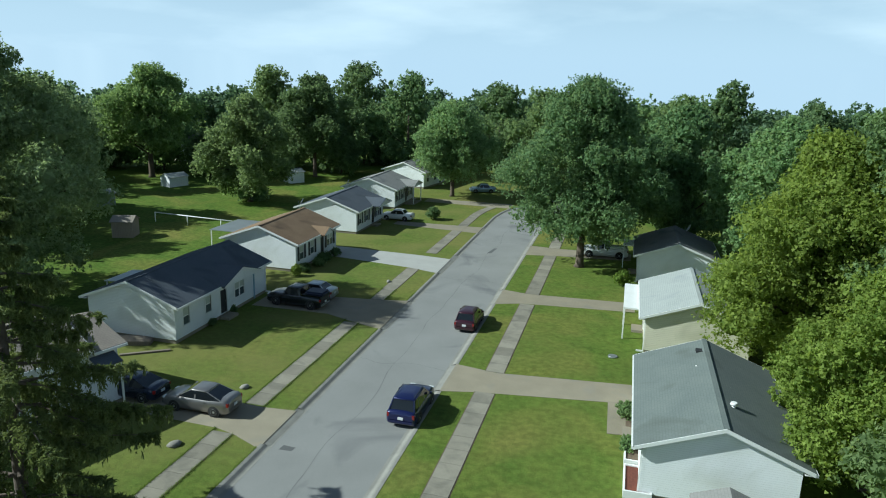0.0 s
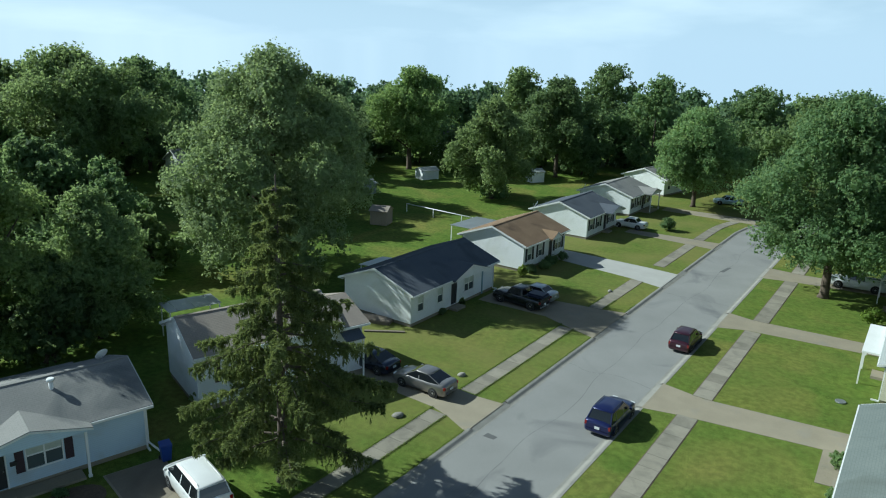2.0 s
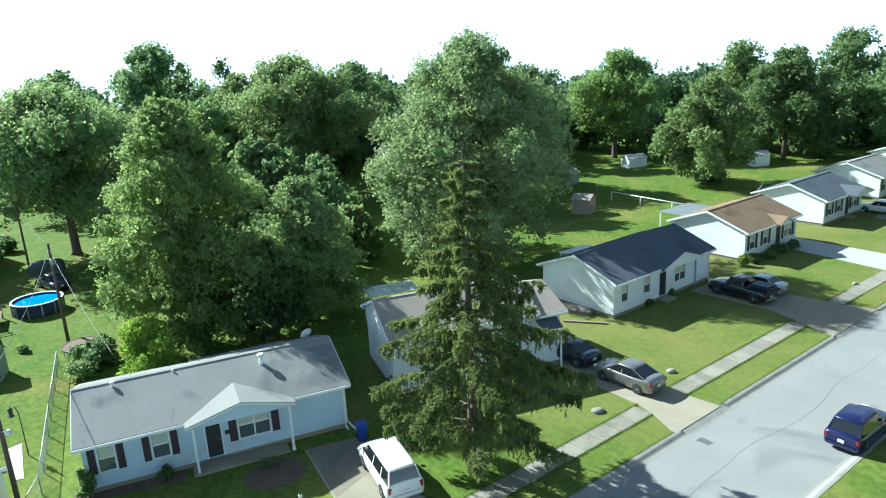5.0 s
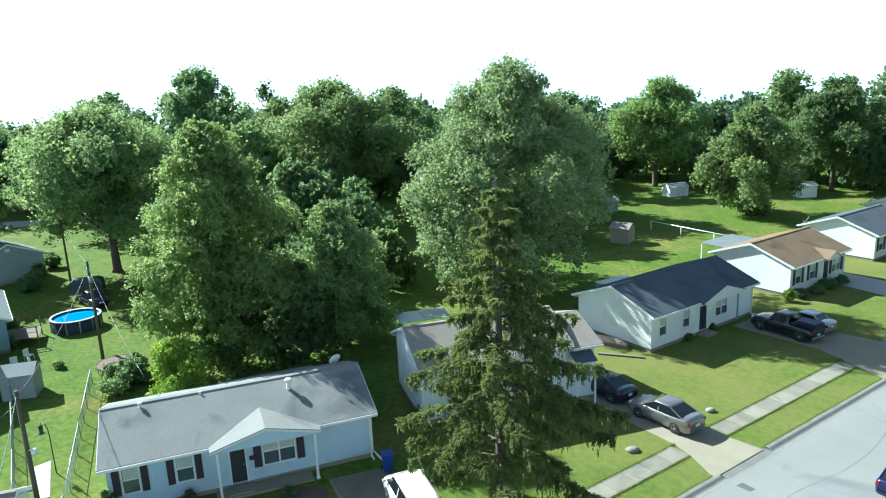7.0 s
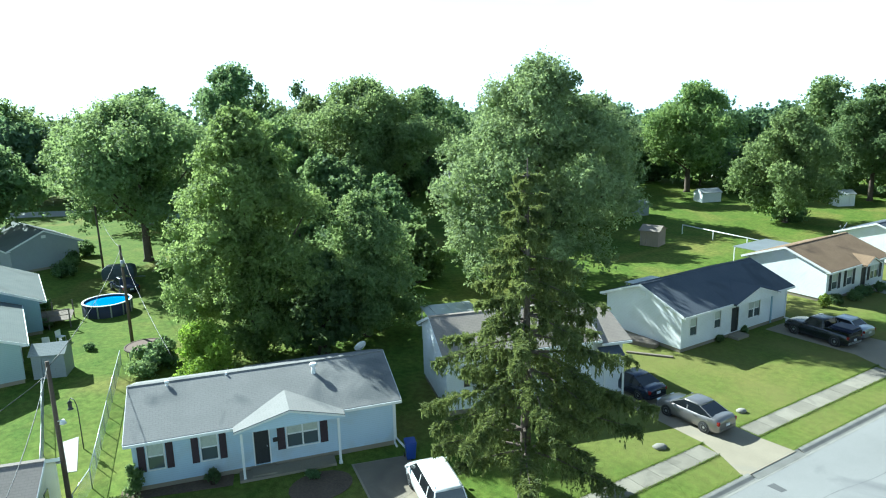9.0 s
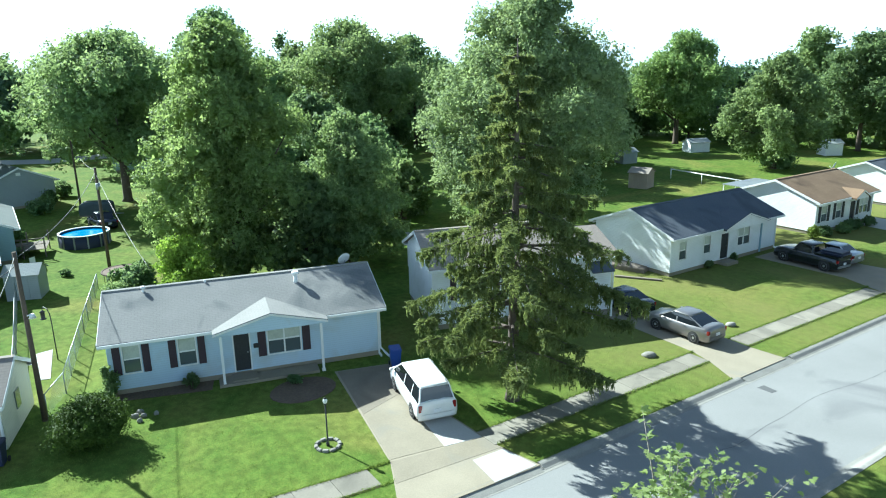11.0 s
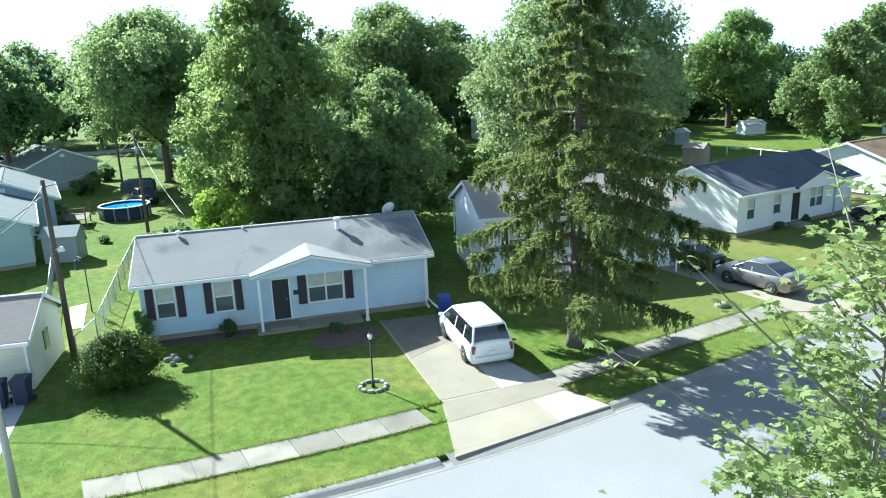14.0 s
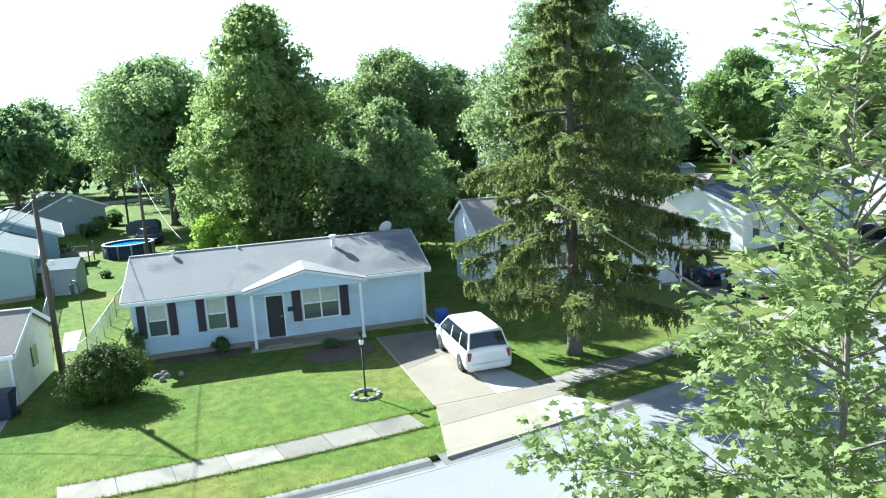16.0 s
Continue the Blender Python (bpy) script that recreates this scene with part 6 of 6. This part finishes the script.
solo("flower_bed", Mesh().prism([(-38.5, 3.3), (-37.4, 3.0), (-35.6, 8.2), (-36.7, 8.6)], -0.03, 0.03), SOIL, "mulched bed along the front wall", "flower bed", kind="structure")
solo("flower_bed", Mesh().prism([(-1.5, 37.2), (-0.15, 37.2), (-0.15, 41.2), (-1.5, 41.2)], -0.03, 0.03), SOIL, "mulched bed along the house wall", "flower bed", kind="structure")


def bin_on_wheels(label, m, plastic):
    ob = thing("wheeled_bin", label, "bin", m, "wheeled bins")
    ring = lambda k, z, d: [(-0.29 * k, -0.34 * k + d, z), (0.29 * k, -0.34 * k + d, z), (0.29 * k, 0.34 * k, z), (-0.29 * k, 0.34 * k, z)]
    part("body", Mesh().rings([ring(0.78, 0.06, 0.05), ring(1.0, 0.98, 0.0), ring(1.06, 0.99, 0.0), ring(1.06, 1.04, 0.0)], smooth=False), plastic, ob)
    part("lid", Mesh().box((-0.31, -0.38, 1.045), (0.31, 0.38, 1.11)), plastic, ob, bevel=0.03)
    part("handle", Mesh().tube([(-0.26, 0.38, 1.0), (-0.26, 0.46, 1.02), (0.26, 0.46, 1.02), (0.26, 0.38, 1.0)], 0.02, 6), plastic, ob)
    for x in (-0.3, 0.3):
        part("wheel", Mesh().rings([[(x + dx, 0.3 + 0.12 * math.cos(t), 0.12 + 0.12 * math.sin(t)) for t in [2 * math.pi * j / 14 for j in range(14)]] for dx in (-0.03, 0.03)]), RUBBER, ob)
    return ob


bin_on_wheels("blue plastic wheeled bin beside the house", pose(-32.6, 17.2, 0, 0, 0, 70), BLUE_PLASTIC)
bin_on_wheels("dark navy wheeled bin beside the garage", pose(-33.8, -1.1, 0.02, 0, 0, 70), NAVY_PLASTIC)
bin_on_wheels("dark navy wheeled bin beside the garage", pose(-33.9, -1.9, 0.02, 0, 0, 76), NAVY_PLASTIC)


def pole(label, x, y, h, r, material, arms=False):
    ob = thing("utility_pole", label, "pole", pose(x, y, 0), "poles")
    part("shaft", Mesh().tube([(0, 0, -0.2), (0, 0, h * 0.5), (0, 0, h)], [r, r * 0.85, r * 0.68], 12), material, ob)
    if arms:
        part("transformer", Mesh().cyl((r + 0.18, 0, h - 1.7), 0.16, 0.5, 14), STEEL, ob, "grey metal can")
        part("bracket", Mesh().box((r * 0.6, -0.03, h - 1.6), (r + 0.05, 0.03, h - 1.5)).box((r * 0.6, -0.03, h - 1.35), (r + 0.05, 0.03, h - 1.29)), STEEL, ob)
    return ob


p1 = pole("grey metal street lamp pole beside the pavement", -24.55, -1.15, 8.3, 0.11, STEEL)
part("lamp_arm", Mesh().tube([(0, 0, 8.1), (0.4, -0.5, 8.3), (1.0, -1.4, 8.35)], 0.035, 8), STEEL, p1)
part("lamp_head", Mesh().box((0.85, -2.0, 8.25), (1.15, -1.3, 8.4)), STEEL, p1, "grey street lamp head", bevel=0.05)
p2 = pole("dark wooden utility pole by the fence", -37.05, 0.85, 8.2, 0.13, WOOD_POLE)
part("yard_light", Mesh().tube([(0, 0, 5.2), (0.35, 0.2, 5.35)], 0.03, 6).cyl((0.42, 0.24, 5.2), 0.16, 0.2, 14, 0.08), WHITE, p2, "white yard lamp on an arm")
p3 = pole("dark wooden utility pole behind the gardens", -62.0, 7.5, 8.4, 0.14, WOOD_POLE, True)
p4 = pole("wooden utility pole in the far gardens", -92.0, 9.0, 8.0, 0.13, WOOD_POLE)


def cable(a, b, sag, r=0.018, name="overhead_cable", label="thin dark overhead cable"):
    a, b = Vector(a), Vector(b)
    pts = [a.lerp(b, t / 10) - Vector((0, 0, sag * 4 * (t / 10) * (1 - t / 10))) for t in range(11)]
    return solo(name, Mesh().tube(pts, r, 5), BLACK_METAL, label, "cable", group="overhead cables")


cable((-24.55, -1.15, 8.0), (-37.05, 0.85, 8.0), 0.4)
cable((-37.05, 0.85, 7.9), (-62.0, 7.5, 8.0), 0.6)
cable((-62.0, 7.5, 7.9), (-43.5, 7.4, 4.6), 0.5)
cable((-62.0, 7.5, 8.2), (-92, 9, 7.8), 0.7)
cable((-37.05, 0.85, 7.6), (-38.0, -6.0, 3.9), 0.3)


def fence(label, pts, h, material, spacing=2.4, wires=0, rail=0.025, post=0.03):
    """Posts, a top rail, and wires between them."""
    ob = thing("fence", label, "fence", group="fences")
    for a, b in zip(pts, pts[1:]):
        a, b = Vector((*a, 0)), Vector((*b, 0))
        n = max(1, round((b - a).length / spacing))
        for k in range(n + 1):
            p = a.lerp(b, k / n)
            part("post", Mesh().tube([(p.x, p.y, -0.1), (p.x, p.y, h)], post, 7), material, ob)
        part("top_rail", Mesh().tube([a + Vector((0, 0, h)), b + Vector((0, 0, h))], rail, 7), material, ob)
        if wires:
            mb = Mesh()
            d, ln = (b - a).normalized(), (b - a).length
            step = 0.16
            k = 0
            while k * step < ln:
                s = k * step
                for sign in (-1, 1):
                    e = min(max(s + sign * h, 0), ln)
                    q0, q1 = a + d * s, a + d * e
                    mb.tube([q0 + Vector((0, 0, 0.03)), q1 + Vector((0, 0, 0.03 + abs(e - s) * 0.97))], 0.004, 3, caps=False)
                k += 1
            part("chain_link", mb, material, ob, "wire mesh")
    return ob


fence("chain-link fence with steel posts beside the house", [(-37.4, 1.0), (-39.6, 2.0), (-48.2, 3.9), (-57.5, 6.0)], 1.15, STEEL, wires=1)
fence("long white rail fence across the back gardens", [(-62.6, 77.0), (-47.0, 75.6)], 1.25, WHITE, 5.0, 0, 0.07, 0.06)
fence("chain-link fence between the back gardens", [(-58, 0.8), (-47, 0.2), (-41, -0.2)], 1.15, STEEL, wires=1)


def shed(label, m, w, d, h, wall, roofm, group="garden sheds"):
    ob = thing("shed", label, "shed", m, group)
    part("front_wall", wall_mesh(w, h, 0.06, [(w * 0.3, 0.05, w * 0.7, h - 0.25)]), wall, ob)
    b = part("back_wall", wall_mesh(w, h, 0.06, []), wall, ob)
    b.matrix_basis = pose(w, d, 0, 0, 0, 180)
    for x, t in ((0.002, 0), (w - 0.002, 180)):
        s = part("side_wall", gable_wall(d - 0.01, h, 0.45, 0.05), wall, ob)
        s.matrix_basis = pose(x, 0.005 if not t else d - 0.005, 0, 0, 0, t)
    part("door", Mesh().box((w * 0.3 + 0.02, 0.015, 0.05), (w * 0.7 - 0.02, 0.05, h - 0.27)), wall, ob, bevel=0.01)
    for y0, y1 in ((-0.18, d / 2), (d + 0.18, d / 2)):
        part("roof_slope", roof_slope(-0.15, w + 0.15, y0, h - 0.1, y1, h + 0.5, 0.05), roofm, ob)
    return ob


SHED_WOOD = lined(mat("weathered_shed_board", (0.40, 0.33, 0.27), (0.33, 0.27, 0.22), rough=0.9, bump=0.3), 0.2, "X")
shed("weathered tan garden shed on the back lawn", pose(-61.4, 67.4, 0, 0, 0, 20), 2.4, 2.4, 2.0, SHED_WOOD, SHINGLE_TAN)
shed("small grey garden shed beside a green house", pose(-58.2, 0.2, 0, 0, 0, 70), 2.2, 2.0, 1.9, GREY_SIDING, SHINGLE_PALE)
shed("small white shed in the far gardens", pose(-77.2, 100.2, 0, 0, 0, 70), 3.6, 2.6, 1.7, WHITE_SIDING, SHINGLE_PALE)
shed("small white shed under the far trees", pose(-61, 112.5, 0, 0, 0, 60), 2.8, 2.4, 2.0, WHITE_SIDING, SHINGLE_PALE)
shed("small grey shed under the huge maple", pose(-75.5, 82, 0, 0, 0, 80), 2.6, 2.2, 1.8, GREY_SIDING, SHINGLE_PALE)

pool = thing("swimming_pool", "round blue above-ground swimming pool", "swimming pool", pose(-73.0, 7.1, 0))
circle = lambda r, z, n=40: [(r * math.cos(2 * math.pi * j / n), r * math.sin(2 * math.pi * j / n), z) for j in range(n)]
part("pool_wall", Mesh().rings([circle(2.15, 0), circle(2.15, 1.15), circle(2.09, 1.15), circle(2.09, 0.2)], caps=False), NAVY_PLASTIC, pool, "dark panelled pool wall")
part("pool_rim", Mesh().rings([circle(2.03, 1.15), circle(2.21, 1.15), circle(2.21, 1.22), circle(2.03, 1.22), circle(2.03, 1.15)], caps=False, smooth=False), WHITE, pool, "white pool rim")
part("water", Mesh().face(circle(2.085, 1.02)), WATER, pool)
for k in range(12):
    a = 30 * k
    part("upright", Mesh().box((2.15, -0.06, 0), (2.22, 0.06, 1.15)), STEEL, pool).matrix_basis = pose(0, 0, 0, 0, 0, a)
tram = thing("trampoline", "round trampoline with brown mat behind the house", "trampoline", pose(-58.2, 8.0, 0), "")
part("mat", Mesh().rings([circle(1.5, 0.9), circle(1.5, 0.93)]), mat("brown_mat", (0.16, 0.11, 0.085), rough=0.9), tram)
part("frame", Mesh().rings([circle(1.5, 0.86), circle(1.62, 0.86), circle(1.62, 0.95), circle(1.5, 0.95), circle(1.5, 0.86)], caps=False), WOOD_POLE, tram)
for k in range(6):
    a = math.pi * k / 3
    part("leg", Mesh().tube([(1.55 * math.cos(a), 1.55 * math.sin(a), 0), (1.55 * math.cos(a), 1.55 * math.sin(a), 0.88)], 0.03, 7), STEEL, tram)

# A covered trailer on the grass behind the pool.
TARP = mat("dark_green_tarpaulin", (0.05, 0.07, 0.07), (0.08, 0.10, 0.10), rough=0.7, coarse=1.5, bump=0.4)
trailer = thing("utility_trailer", "small trailer under a dark tarpaulin behind the pool", "trailer", pose(-84.4, 9.8, 0, 0, 0, 72))
part("bed", Mesh().box((-1.6, -0.8, 0.45), (1.6, 0.8, 0.62)), GREY_WOOD, trailer, "grey timber trailer bed")
part("tarpaulin", Mesh().rings([[(1.62 * k * (1 if a < 2 else -1), 0.84 * k * (1 if a in (1, 2) else -1), z) for a in (0, 3, 2, 1)] for k, z in ((1.0, 0.6), (1.02, 1.2), (0.97, 1.7), (0.72, 1.95))], smooth=False), TARP, trailer, "dark green tarpaulin")
for y in (-0.9, 0.9):
    part("wheel", Mesh().rings([[(r * math.cos(2 * math.pi * q / 16), y + d, 0.32 + r * math.sin(2 * math.pi * q / 16)) for q in range(16)] for r, d in ((0.18, -0.08), (0.32, -0.07), (0.32, 0.07), (0.18, 0.08))]), RUBBER, trailer)
part("drawbar", Mesh().tube([(1.5, 0, 0.5), (2.6, 0, 0.45)], 0.05, 8), STEEL, trailer)
solo("patio_slab", Mesh().prism([(-46.2, 1.1), (-42.2, 0.9), (-42.0, 1.5), (-46.4, 2.0)], -0.05, 0.03), NEW_CONCRETE, "pale concrete slab in the side garden", "patio", kind="structure")

# A hooked pole with a bird feeder in the side garden.
hook = thing("feeder_pole", "dark hooked garden pole with a hanging bird feeder", "bird feeder", pose(-44.6, 2.1, 0, 0, 0, 200))
part("pole", Mesh().tube([(0, 0, -0.1), (0, 0, 2.3), (0.06, 0, 2.75), (0.3, 0, 3.0), (0.7, 0, 3.02), (0.95, 0, 2.8)], [0.035, 0.03, 0.028, 0.026, 0.024, 0.02], 8), BLACK_METAL, hook)
part("feeder", Mesh().rings([[(0.95 + r * math.cos(t), r * math.sin(t), z) for t in [2 * math.pi * j / 12 for j in range(12)]] for r, z in ((0.02, 2.8), (0.16, 2.66), (0.11, 2.64), (0.11, 2.3), (0.17, 2.27), (0.17, 2.24))]), DARK_PLASTIC, hook, "dark hanging bird feeder")

# Loose stones and lids on the lawns.
for x, y, r in ((-34.9, 4.4, 0.2), (-34.7, 4.75, 0.15), (-35.2, 4.7, 0.17), (-34.3, 4.5, 0.13), (-34.6, 5.3, 0.12)):
    solo("garden_rock", Mesh().rings([[(r * k * math.cos(2 * math.pi * j / 9) * (1 + 0.15 * math.sin(j * 1.7)), r * 0.75 * k * math.sin(2 * math.pi * j / 9), z) for j in range(9)] for k, z in ((0.9, -0.03), (1.0, 0.08), (0.7, 0.16), (0.2, 0.19))]), STONE,
         "pale edging rock beside a shrub", "rock", pose(x, y, 0, 0, 0, 60 * x), "rocks")
for x, y, r in ((-25.6, 36.7, 0.33), (-25.5, 29.2, 0.42), (-24.6, 62.0, 0.3)):
    solo("garden_rock", Mesh().rings([[(r * k * math.cos(2 * math.pi * j / 9) * (1 + 0.2 * math.sin(j * 2.3)), r * 0.7 * k * math.sin(2 * math.pi * j / 9), z) for j in range(9)] for k, z in ((0.9, -0.03), (1.0, 0.1), (0.7, 0.2), (0.2, 0.23))]), STONE,
         "pale flat rock lying on the lawn", "rock", pose(x, y, 0, 0, 0, 40 * x), "rocks")
solo("birdbath_lid", Mesh().cyl((0, 0, 0), 0.35, 0.08, 16), STEEL, "grey round lid on the lawn", "lid", pose(-2.6, 50.0, 0.0))


def chair(label, m, material):
    ob = thing("garden_chair", label, "chair", m, "garden chairs")
    part("seat", Mesh().box((-0.28, -0.28, 0.38), (0.28, 0.28, 0.43)), material, ob, bevel=0.015)
    part("backrest", Mesh().box((-0.28, 0.25, 0.43), (0.28, 0.30, 0.95)), material, ob, bevel=0.015)
    for x in (-0.25, 0.25):
        for y in (-0.25, 0.25):
            part("leg", Mesh().box((x - 0.02, y - 0.02, 0), (x + 0.02, y + 0.02, 0.39)), material, ob)
    return ob


for x, y, a in ((-64.0, 2.2, 20), (-65.0, 1.4, 80), (-66.5, 2.6, 130)):
    chair("white plastic garden chair by the fence", pose(x, y, 0, 0, 0, a), WHITE)
tb = thing("garden_table", "round white garden table behind the house", "table", pose(-61.4, 1.6, 0))
part("tabletop", Mesh().cyl((0, 0, 0.7), 0.75, 0.05, 24), WHITE, tb)
for k in range(4):
    a = math.pi / 4 + math.pi * k / 2
    part("leg", Mesh().tube([(0.5 * math.cos(a), 0.5 * math.sin(a), 0), (0.35 * math.cos(a), 0.35 * math.sin(a), 0.7)], 0.025, 6), WHITE, tb)
deck = thing("timber_deck", "weathered grey timber deck with railings behind a house", "deck", pose(-73.0, 0.6, 0, 0, 0, 80))
for k in range(22):
    part("plank", Mesh().box((0.0, -2.4 + k * 0.15, 0.75), (3.6, -2.4 + k * 0.15 + 0.135, 0.79)), GREY_WOOD, deck)
for x in (0.05, 1.8, 3.5):
    for y in (-2.35, 0.8):
        part("post", Mesh().box((x - 0.05, y, 0), (x + 0.05, y + 0.1, 1.75)), GREY_WOOD, deck)
part("railing", Mesh().box((0, -2.36, 1.65), (3.6, -2.28, 1.75)).box((0, -2.36, 1.2), (3.6, -2.28, 1.26)), GREY_WOOD, deck)
# Patio covers and clutter behind the white houses.
cov = thing("patio_cover", "pale blue metal patio cover behind the brown-roofed house", "patio cover", pose(-43.0, 66.0, 0, 0, 0, 90))
part("roof_sheet", Mesh().box((0, 0.2, 2.5), (6.0, 4.2, 2.56)), STEEL, cov)
for x in (0.1, 5.8):
    for y in (0.3, 4.0):
        part("post", Mesh().box((x, y, 0), (x + 0.1, y + 0.1, 2.5)), WHITE, cov)
cov = thing("patio_cover", "low white patio cover behind the charcoal-roofed house", "patio cover", pose(-42.7, 47.4, 0, 0, 0, 90))
part("roof_sheet", Mesh().face([(0, 0.1, 2.35), (3.6, 0.1, 2.35), (3.6, 2.6, 2.15), (0, 2.6, 2.15)]).face([(0, 0.1, 2.3), (0, 2.6, 2.1), (3.6, 2.6, 2.1), (3.6, 0.1, 2.3)])
     .face([(0, 2.6, 2.1), (0, 2.6, 2.15), (3.6, 2.6, 2.15), (3.6, 2.6, 2.1)]).face([(0, 0.1, 2.3), (0, 0.1, 2.35), (0, 2.6, 2.15), (0, 2.6, 2.1)]), WHITE, cov)
for x in (0.1, 3.4):
    part("post", Mesh().box((x, 2.4, 0), (x + 0.1, 2.5, 2.12)), WHITE, cov)
tarp = Mesh().rings([[(1.3 * k * math.cos(2 * math.pi * q / 14) * (1 + 0.12 * math.sin(q * 1.9)), 1.0 * k * math.sin(2 * math.pi * q / 14) * (1 + 0.1 * math.cos(q * 2.7)), z) for q in range(14)]
                     for k, z in ((1.05, -0.02), (1.0, 0.9), (0.9, 1.6), (0.6, 2.15), (0.15, 2.35))])
solo("covered_heap", tarp, STEEL, "heap under a grey tarpaulin behind a house", "tarpaulin heap", pose(-43.6, 46.1, 0, 0, 0, 30))
cov = thing("patio_cover", "corrugated clear patio roof behind a house", "patio cover", pose(-46.0, 26.6, 0, 0, 0, 73))
for k in range(6):
    part("roof_panel", Mesh().box((k * 0.7, 0.2, 2.75 + 0.02 * (k % 2)), (k * 0.7 + 0.68, 2.8, 2.79 + 0.02 * (k % 2))), STEEL, cov)
for x in (0.1, 4.0):
    for y in (0.3, 2.6):
        part("post", Mesh().box((x, y, 0), (x + 0.08, y + 0.08, 2.76)), WHITE, cov)
solo("timber_plank", Mesh().box((0, 0, 0), (3.4, 0.25, 0.12)), GREY_WOOD, "weathered plank lying beside a house", "plank", pose(-36.6, 38.4, 0, 0, 0, 35), bevel=0.01)
solo("raised_bed", Mesh().box((0, 0, 0), (4.6, 1.5, 0.3)).box((0.08, 0.08, 0.3), (4.52, 1.42, 0.33)), GREY_WOOD, "low timber raised bed beside a house", "raised bed", pose(-40.2, 39.2, 0, 0, 0, 20), bevel=0.01)


# Grass standing up from the lawns that lie nearest, and hanging over the edges of the paving.
rng = np.random.default_rng(21)


def blades(n, xs, ys, rng, h=0.04):
    c = np.stack([xs, ys, np.zeros(n)], 1)
    az = rng.uniform(0, 2 * math.pi, n)
    u = np.stack([np.cos(az), np.sin(az), np.zeros(n)], 1)
    hh = h * rng.uniform(0.5, 1.3, n)
    lean = rng.normal(size=(n, 3)) * 0.5
    tip = c + np.stack([lean[:, 0] * hh, lean[:, 1] * hh, hh], 1)
    w = rng.uniform(0.006, 0.016, n)[:, None]
    return np.stack([c - u * w, c + u * w, tip + u * w * 0.4, tip - u * w * 0.4], 1)


def inside(poly, x, y):
    hit = np.zeros(len(x), bool)
    for (x0, y0), (x1, y1) in zip(poly, poly[1:] + poly[:1]):
        c = (y0 > y) != (y1 > y)
        hit ^= c & (x < (x1 - x0) * (y - y0) / (y1 - y0 + 1e-12) + x0)
    return hit


bends = np.vectorize(bend)
n = 110000
ys = rng.uniform(-6, 62, n)
xs = rng.uniform(-38, -1, n)
near = rng.random(n) < np.clip(1.3 - np.abs(ys - 10) / 50, 0.2, 1)
off = xs - bends(ys)
keep = near & ~((off > KL - 0.16) & (off < KR + 0.16)) & ~((off > WL[0]) & (off < WL[1]) & (ys > 0.4)) & ~((off > WR[0]) & (off < WR[1]))
for poly in DRIVES.values():
    keep &= ~inside(poly, xs, ys)
q = [blades(keep.sum(), xs[keep], ys[keep], rng)]
m = 26000
ys = rng.uniform(0.5, 60, m)
edge = np.where(rng.random(m) < 0.5, WL[0] - 0.02, np.where(rng.random(m) < 0.6, WL[1] + 0.02, KL - 0.16)) + rng.normal(size=m) * 0.035
xs = edge + bends(ys)
keep = np.ones(m, bool)
for poly in DRIVES.values():
    keep &= ~inside(poly, xs, ys)
q.append(blades(keep.sum(), xs[keep], ys[keep], rng, 0.09))
TURF = leaf_mat("grass_blades", (0.085, 0.145, 0.03), (0.17, 0.21, 0.055), (0.28, 0.36, 0.06), 0.45)
solo("lawn_grass", leaf_mesh("lawn_grass", np.concatenate(q), TURF), TURF, "short mown grass blades on the lawns", "grass", kind="stuff")
